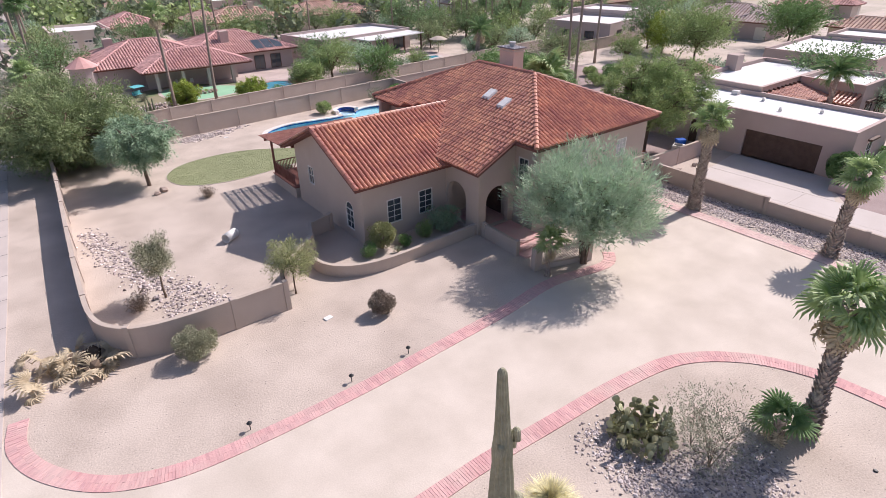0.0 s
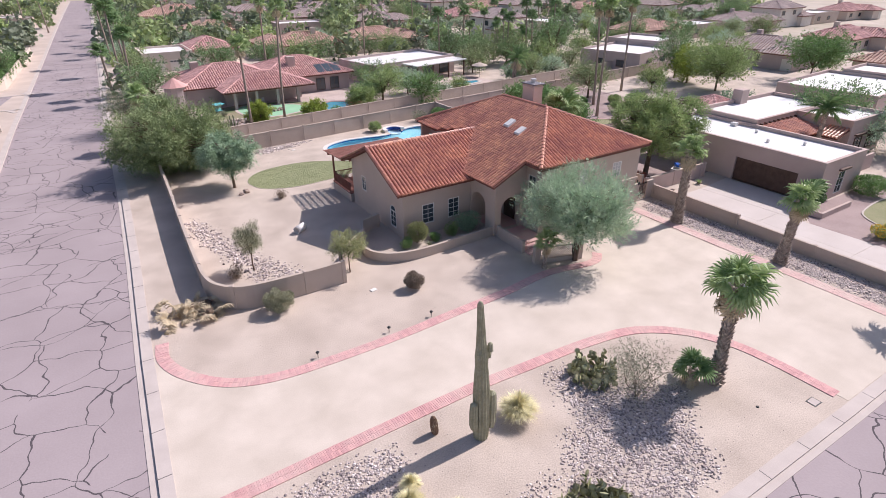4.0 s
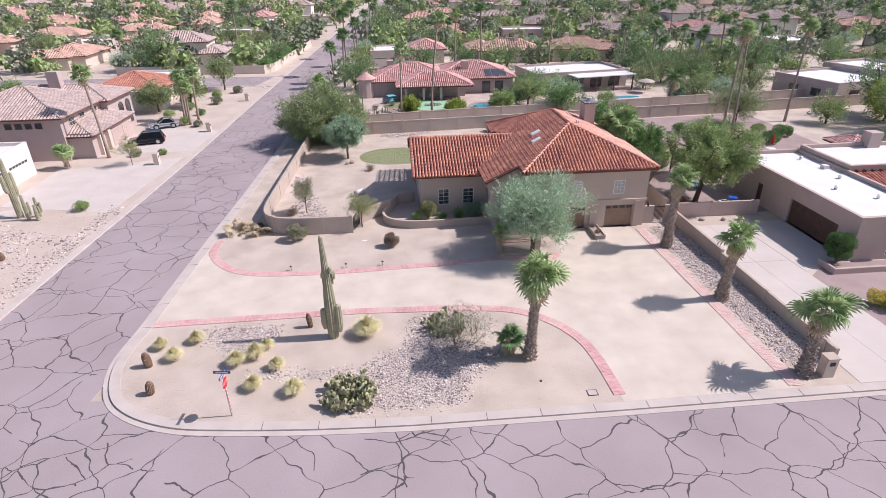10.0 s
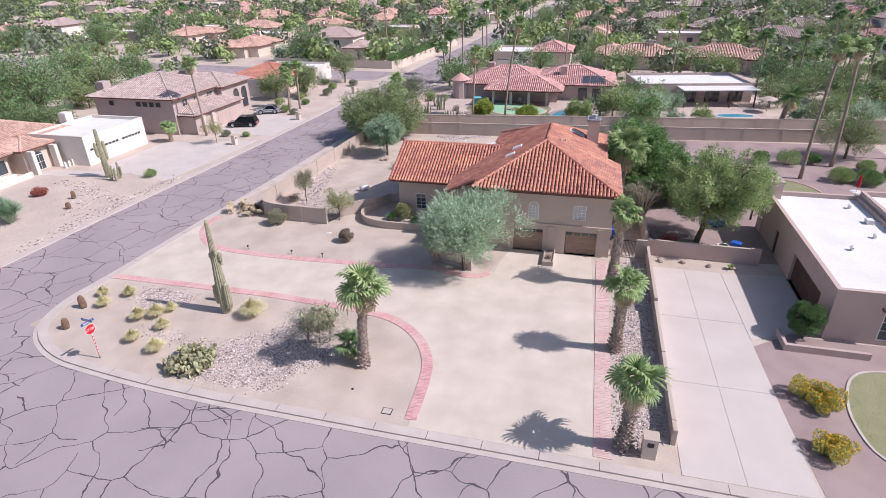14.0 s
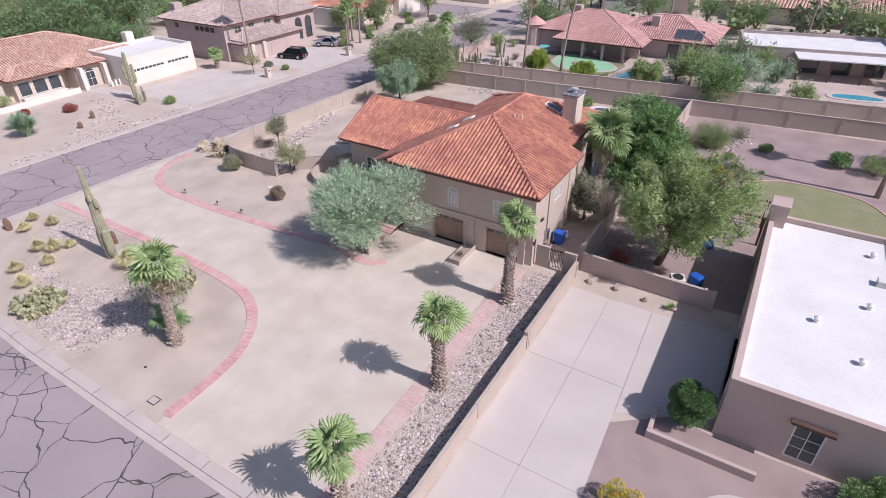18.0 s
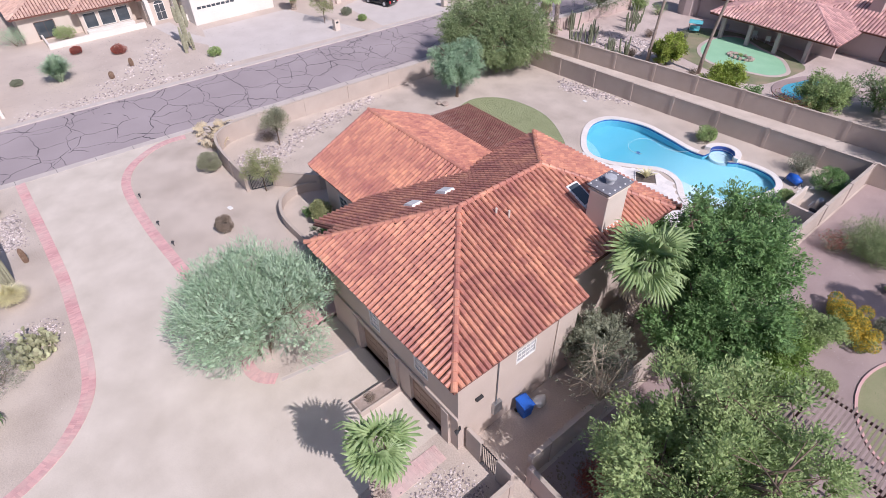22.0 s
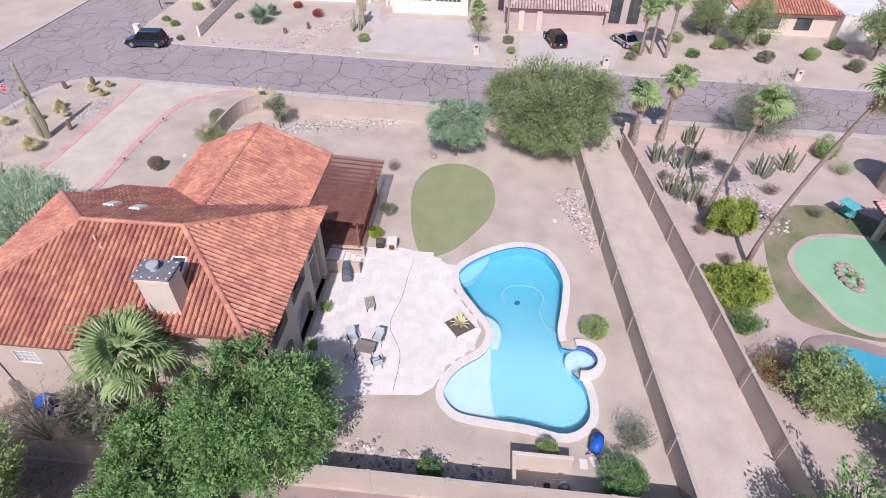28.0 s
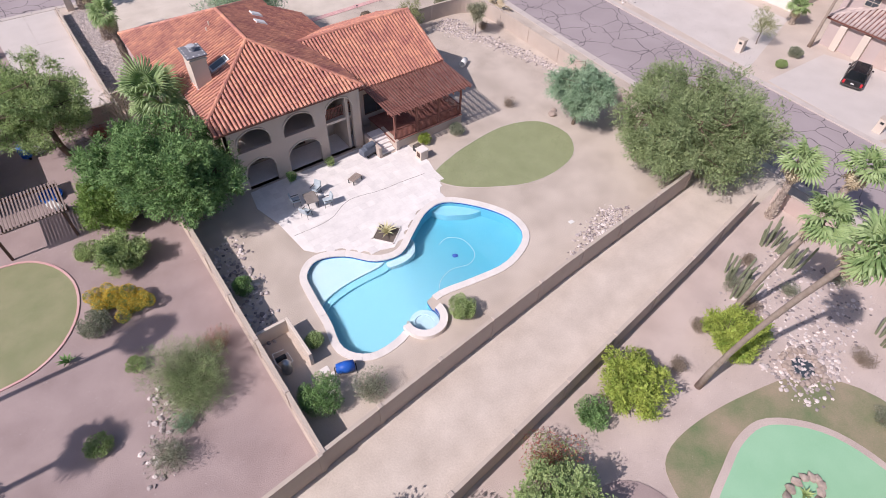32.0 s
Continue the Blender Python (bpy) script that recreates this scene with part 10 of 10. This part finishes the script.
for k, (x, y) in enumerate(spots):
    TAKEN.append((x, y, 11))
    copy_thing(PROTO[rnd.randrange(6)], pose(x, y, 0, 0, 0, rnd.choice((0, 90, 180, 270)) + rnd.uniform(-6, 6)))

# tree kinds of the town, each built once and copied
KINDS = []
for k, (h, sp, mt, n, ln, wd, nm, lab) in enumerate((
    (7.0, 4.2, L_FAR_C, 5800, 0.26, 0.15, "shade_tree", "dense green garden tree of the town"),
    (6.0, 4.0, L_MESQ, 5000, 0.32, 0.11, "mesquite", "feathery mesquite among the houses"),
    (5.0, 3.2, L_OLIVE, 4400, 0.28, 0.15, "garden_tree", "light green garden tree"),
    (4.2, 3.0, L_GREY, 4200, 0.34, 0.085, "palo_verde", "grey-green palo verde among the houses"),
    (3.4, 2.2, L_WILLOW, 3200, 0.27, 0.13, "garden_tree", "small blue-green garden tree"),
    (8.5, 4.8, L_FAR_C, 6400, 0.29, 0.15, "shade_tree", "tall dull green shade tree"),
)):
    KINDS.append(tree(nm, 150 + k * 12, 125, 300 + k, h, sp, mt, n, ln, wd, lab, base=0.15, limbs=10, twigs=8, clump=0.2, shell=0.55, spray=6, reach=0.7))
PALMS = [palm("tall_palm", 150 + k * 8, 135, 320 + k, h, 0.18, 1.9, 16, "tall fan palm standing over the town", boots=False, lean=(0.4, 0.2), dry=4, material=FROND_DARK, joined=True) for k, h in enumerate((10.0, 13.0, 7.0))]


def blocked(x, y, pad):
    e = street_e(max(y, 10.0))
    if e - 12.5 - pad < x < e + 1.0 + pad:
        return True
    if x < -8 and 98 + 0.08 * abs(x + 14) - 2 < y < 113 + 0.08 * abs(x + 14):
        return True
    if any(math.hypot(x - a, y - b) < r - 1 + pad * 0.3 for a, b, r in TAKEN):
        return True
    if -70 < x < 68 and y < 92 and not (x < -52 and y > 0):
        return True
    return False


# dense trees behind the houses across the street
for k in range(17):
    copy_thing(KINDS[(0, 1, 5, 3, 2)[k % 5]], pose(rnd.uniform(-80, -57), 36 + k * 3.2, 0, 0, 0, k * 47) @ Matrix.Scale(rnd.uniform(0.9, 1.35), 4))
for x, y in ((-51.5, 46.5), (-54.0, 44.0), (-49.0, 48.0), (-48.5, 73.0), (-50.0, 76.0)):
    copy_thing(KINDS[0], pose(x, y, 0, 0, 0, x * 40) @ Matrix.Scale(0.75, 4))
for k in range(22):
    copy_thing(KINDS[(3, 1, 2, 1)[k % 4]], pose(rnd.uniform(-106, -78), rnd.uniform(2, 34) if k % 3 else rnd.uniform(42, 60), 0, 0, 0, k * 47) @ Matrix.Scale(rnd.uniform(0.9, 1.3), 4))
for x, y, s in ((-61.0, 50.0, 1.35), (-60.0, 55.0, 1.4)):
    copy_thing(KINDS[5], pose(x, y, 0, 0, 0, x * 40) @ Matrix.Scale(s, 4))
copy_thing(KINDS[2], pose(-61.5, 7.0, 0, 0, 0, 30) @ Matrix.Scale(1.7, 4))
made = 0
for _ in range(4000):
    y = rnd.uniform(5, 260)
    x = rnd.uniform(-60 - 0.8 * y, 70 + 1.1 * y)
    if blocked(x, y, 1.0) or rnd.random() < 0.12:
        continue
    if made < 250:
        s = rnd.uniform(0.65, 1.2)
        copy_thing(rnd.choice(KINDS), pose(x, y, 0, 0, 0, rnd.uniform(0, 360)) @ Matrix.Scale(s, 4))
        made += 1
for k, (x, y) in enumerate(((74, 100), (79, 103), (84, 101), (81, 108), (76, 107), (87, 106), (70, 104))):
    copy_thing(KINDS[(0, 2, 4, 1)[k % 4]], pose(x, y, 0, 0, 0, k * 61) @ Matrix.Scale(0.8, 4))
    copy_thing(PALMS[k % 3], pose(x + 3, y - 3, 0, 0, 0, k * 61) @ Matrix.Scale(0.7, 4))
made = 0
while made < 46:
    y = rnd.uniform(88, 330)
    x = rnd.uniform(-40 - 0.7 * y, 40 + 0.9 * y)
    if blocked(x, y, 0.0):
        continue
    copy_thing(rnd.choice(PALMS), pose(x, y, 0, 0, 0, rnd.uniform(0, 360)))
    made += 1
for k in range(9):
    copy_thing(PALMS[k % 2], pose(street_e(95 + k * 14) + rnd.uniform(2, 5), 95 + k * 14, 0, 0, 0, k * 50))
for k in range(7):
    copy_thing(KINDS[k % 6], pose(street_e(92 + k * 16) + rnd.uniform(4, 7), 92 + k * 16, 0, 0, 0, k * 50))

# gardens beyond the alley
for k, (x, y, kind_no, s) in enumerate(((42.5, 75.2, 3, 0.95), (34.6, 73.2, 0, 0.55), (46.5, 80.0, 4, 0.9), (44.0, 83.2, 2, 0.75), (38.6, 79.2, 4, 1.0), (39.6, 84.4, 0, 0.7), (62.6, 85.0, 1, 0.85), (65.6, 98.6, 5, 0.9), (70.4, 96.4, 0, 0.9),
                                        (64.0, 74.4, 4, 0.9), (66.8, 72.8, 1, 0.8), (71.0, 78.2, 2, 0.9), (49.6, 70.6, 2, 0.6), (45.4, 69.4, 4, 0.7), (74.0, 86.0, 0, 0.85), (79.4, 83.4, 2, 1.1), (72.0, 72.6, 3, 0.9), (78.4, 74.8, 1, 0.9), (68.2, 89.4, 1, 0.9))):
    copy_thing(KINDS[kind_no], pose(x, y, 0, 0, 0, k * 53) @ Matrix.Scale(s, 4))
for k, (x, y) in enumerate(((76.0, 91.2), (80.2, 90.0), (84.0, 92.4), (88.2, 90.4), (91.0, 93.4))):
    copy_thing(PALMS[k % 2], pose(x, y, 0, 0, 0, k * 71) @ Matrix.Scale(0.9, 4))
ob = thing("garden_umbrella", 61.2, 80.8, 0, 0, "open tan garden umbrella beside the far pool", "umbrella")
part("pole", Geo().tube([(0, 0, -0.02), (0, 0, 2.5)], 0.03, 6), DARK, ob)
part("canopy", Geo().lathe([(1.6, 2.1), (1.62, 2.06), (1.58, 2.12), (0.8, 2.42), (0.04, 2.62)], 8), CAPM, ob, "tan cloth canopy")

# far woods, joined
gen = np.random.default_rng(9)
n = 7200
y = 90 + 620 * gen.random(n) ** 0.75
x = -80 - 1.05 * y + (150 + 2.35 * y) * gen.random(n)
e = np.interp(y, [p[1] for p in EDGE], [p[0] for p in EDGE])
keep = ~((x < -8) & (y > 96 - 0.08 * (x + 14)) & (y < 114 - 0.08 * (x + 14))) & ~((x > e - 14) & (x < e + 2)) & ~((x > -60) & (x < 75) & (y < 100))
for a, b, r in TAKEN:
    keep &= np.hypot(x - a, y - b) > r - 2
x, y = x[keep], y[keep]
n = len(x)
for part_no, mt in enumerate((L_MESQ, L_FAR_A, L_OLIVE, L_FAR_B)):
    sel = np.arange(n) % 4 == part_no
    cx, cy = x[sel], y[sel]
    r = gen.uniform(1.2, 3.3, len(cx)) * (1 + cy / 900)
    per = 85
    idx = np.repeat(np.arange(len(cx)), per)
    d = gen.normal(size=(len(idx), 3))
    d /= np.linalg.norm(d, axis=1)[:, None]
    lump = 1 + 0.28 * np.sin(d[:, 0] * 5 + cx[idx]) * np.cos(d[:, 1] * 4 + cy[idx])
    pos = np.stack([cx[idx], cy[idx], r[idx] * 1.05], 1) + d * (r[idx] * lump * gen.uniform(0.55, 1.0, len(idx)))[:, None] * np.array([1, 1, 0.95])
    ax, bx = gen.normal(size=(2, len(idx), 3))
    ax /= np.linalg.norm(ax, axis=1)[:, None]
    bx = np.cross(ax, d * 0.8 + bx * 0.5 + np.array([0, 0, 0.5]))
    bx /= np.linalg.norm(bx, axis=1)[:, None]
    s = (r[idx] * 0.23)[:, None]
    v = np.stack([pos - ax * s, pos - bx * s * 0.7, pos + ax * s, pos + bx * s * 0.7], 1).reshape(-1, 3)
    tagged(new("far_woods", np_mesh("far_woods", v, np.arange(len(v)).reshape(-1, 4), mt)), "far trees between the houses of the town", "trees", kind="stuff")


# roofs of the far town, joined
rnd = random.Random(5)
lots = {}
for k in range(900):
    y = 330 + 520 * rnd.random()
    x = -60 - 0.85 * y + (120 + 2.1 * y) * rnd.random()
    if abs(x - street_e(min(y, 415))) < 22:
        continue
    lots.setdefault(rnd.randrange(4), []).append((x, y, rnd.uniform(5, 9), rnd.uniform(4, 6), rnd.uniform(2.8, 4.2), rnd.random()))
for kind_, rows in lots.items():
    gw, gr = Geo(), Geo()
    for x, y, a, b, h, c in rows:
        gw.box(x - a, y - b, -0.1, x + a, y + b, h)
        if kind_ == 0:
            gr.box(x - a - 0.3, y - b - 0.3, h + 0.01, x + a + 0.3, y + b + 0.3, h + 0.3)
        else:
            q = [(x - a - 0.6, y - b - 0.6, h + 0.01), (x + a + 0.6, y - b - 0.6, h + 0.01), (x + a + 0.6, y + b + 0.6, h + 0.01), (x - a - 0.6, y + b + 0.6, h + 0.01), (x - a * 0.4, y, h + 2.2), (x + a * 0.4, y, h + 2.2)]
            gr.add(q, [(0, 1, 5, 4), (1, 2, 5), (2, 3, 4, 5), (3, 0, 4)])
    tagged(new("far_houses", gw.mesh("far_houses", (STUCCO_WHITE, STUCCO_PALE, STUCCO_MAUVE, STUCCO_PINK)[kind_])), "walls of the far town's low houses", "houses", kind="stuff")
    tagged(new("far_roofs", gr.mesh("far_roofs", (FOAM, TILE_SAND, TILE_GREY, TILE_SAND)[kind_])), "roofs of the far town's low houses", "roofs", kind="stuff")


# single bricks along the straight stretch of the island's edging
one = Geo().box(-0.0535, -0.1735, 0, 0.0535, 0.1735, 0.04, None, 0.004).mesh("brick", single_variant(BRICK, "red_brick_single"))
rnd = random.Random(31)
count = int((9.6 + 3.9) / 0.115)
for i in range(count):
    x = -3.84 + i * 0.115
    y = float(np.interp(x, [-4.3, 3.0, 9.6], [10.3, 10.4, 10.45]))
    for r in (-0.175, 0.175):
        part("brick", one, None, island_edging, m=pose(x, y + r, rnd.uniform(-0.004, 0.006), rnd.uniform(-1, 1), rnd.uniform(-1, 1), 0.8 + rnd.uniform(-1.5, 1.5)))
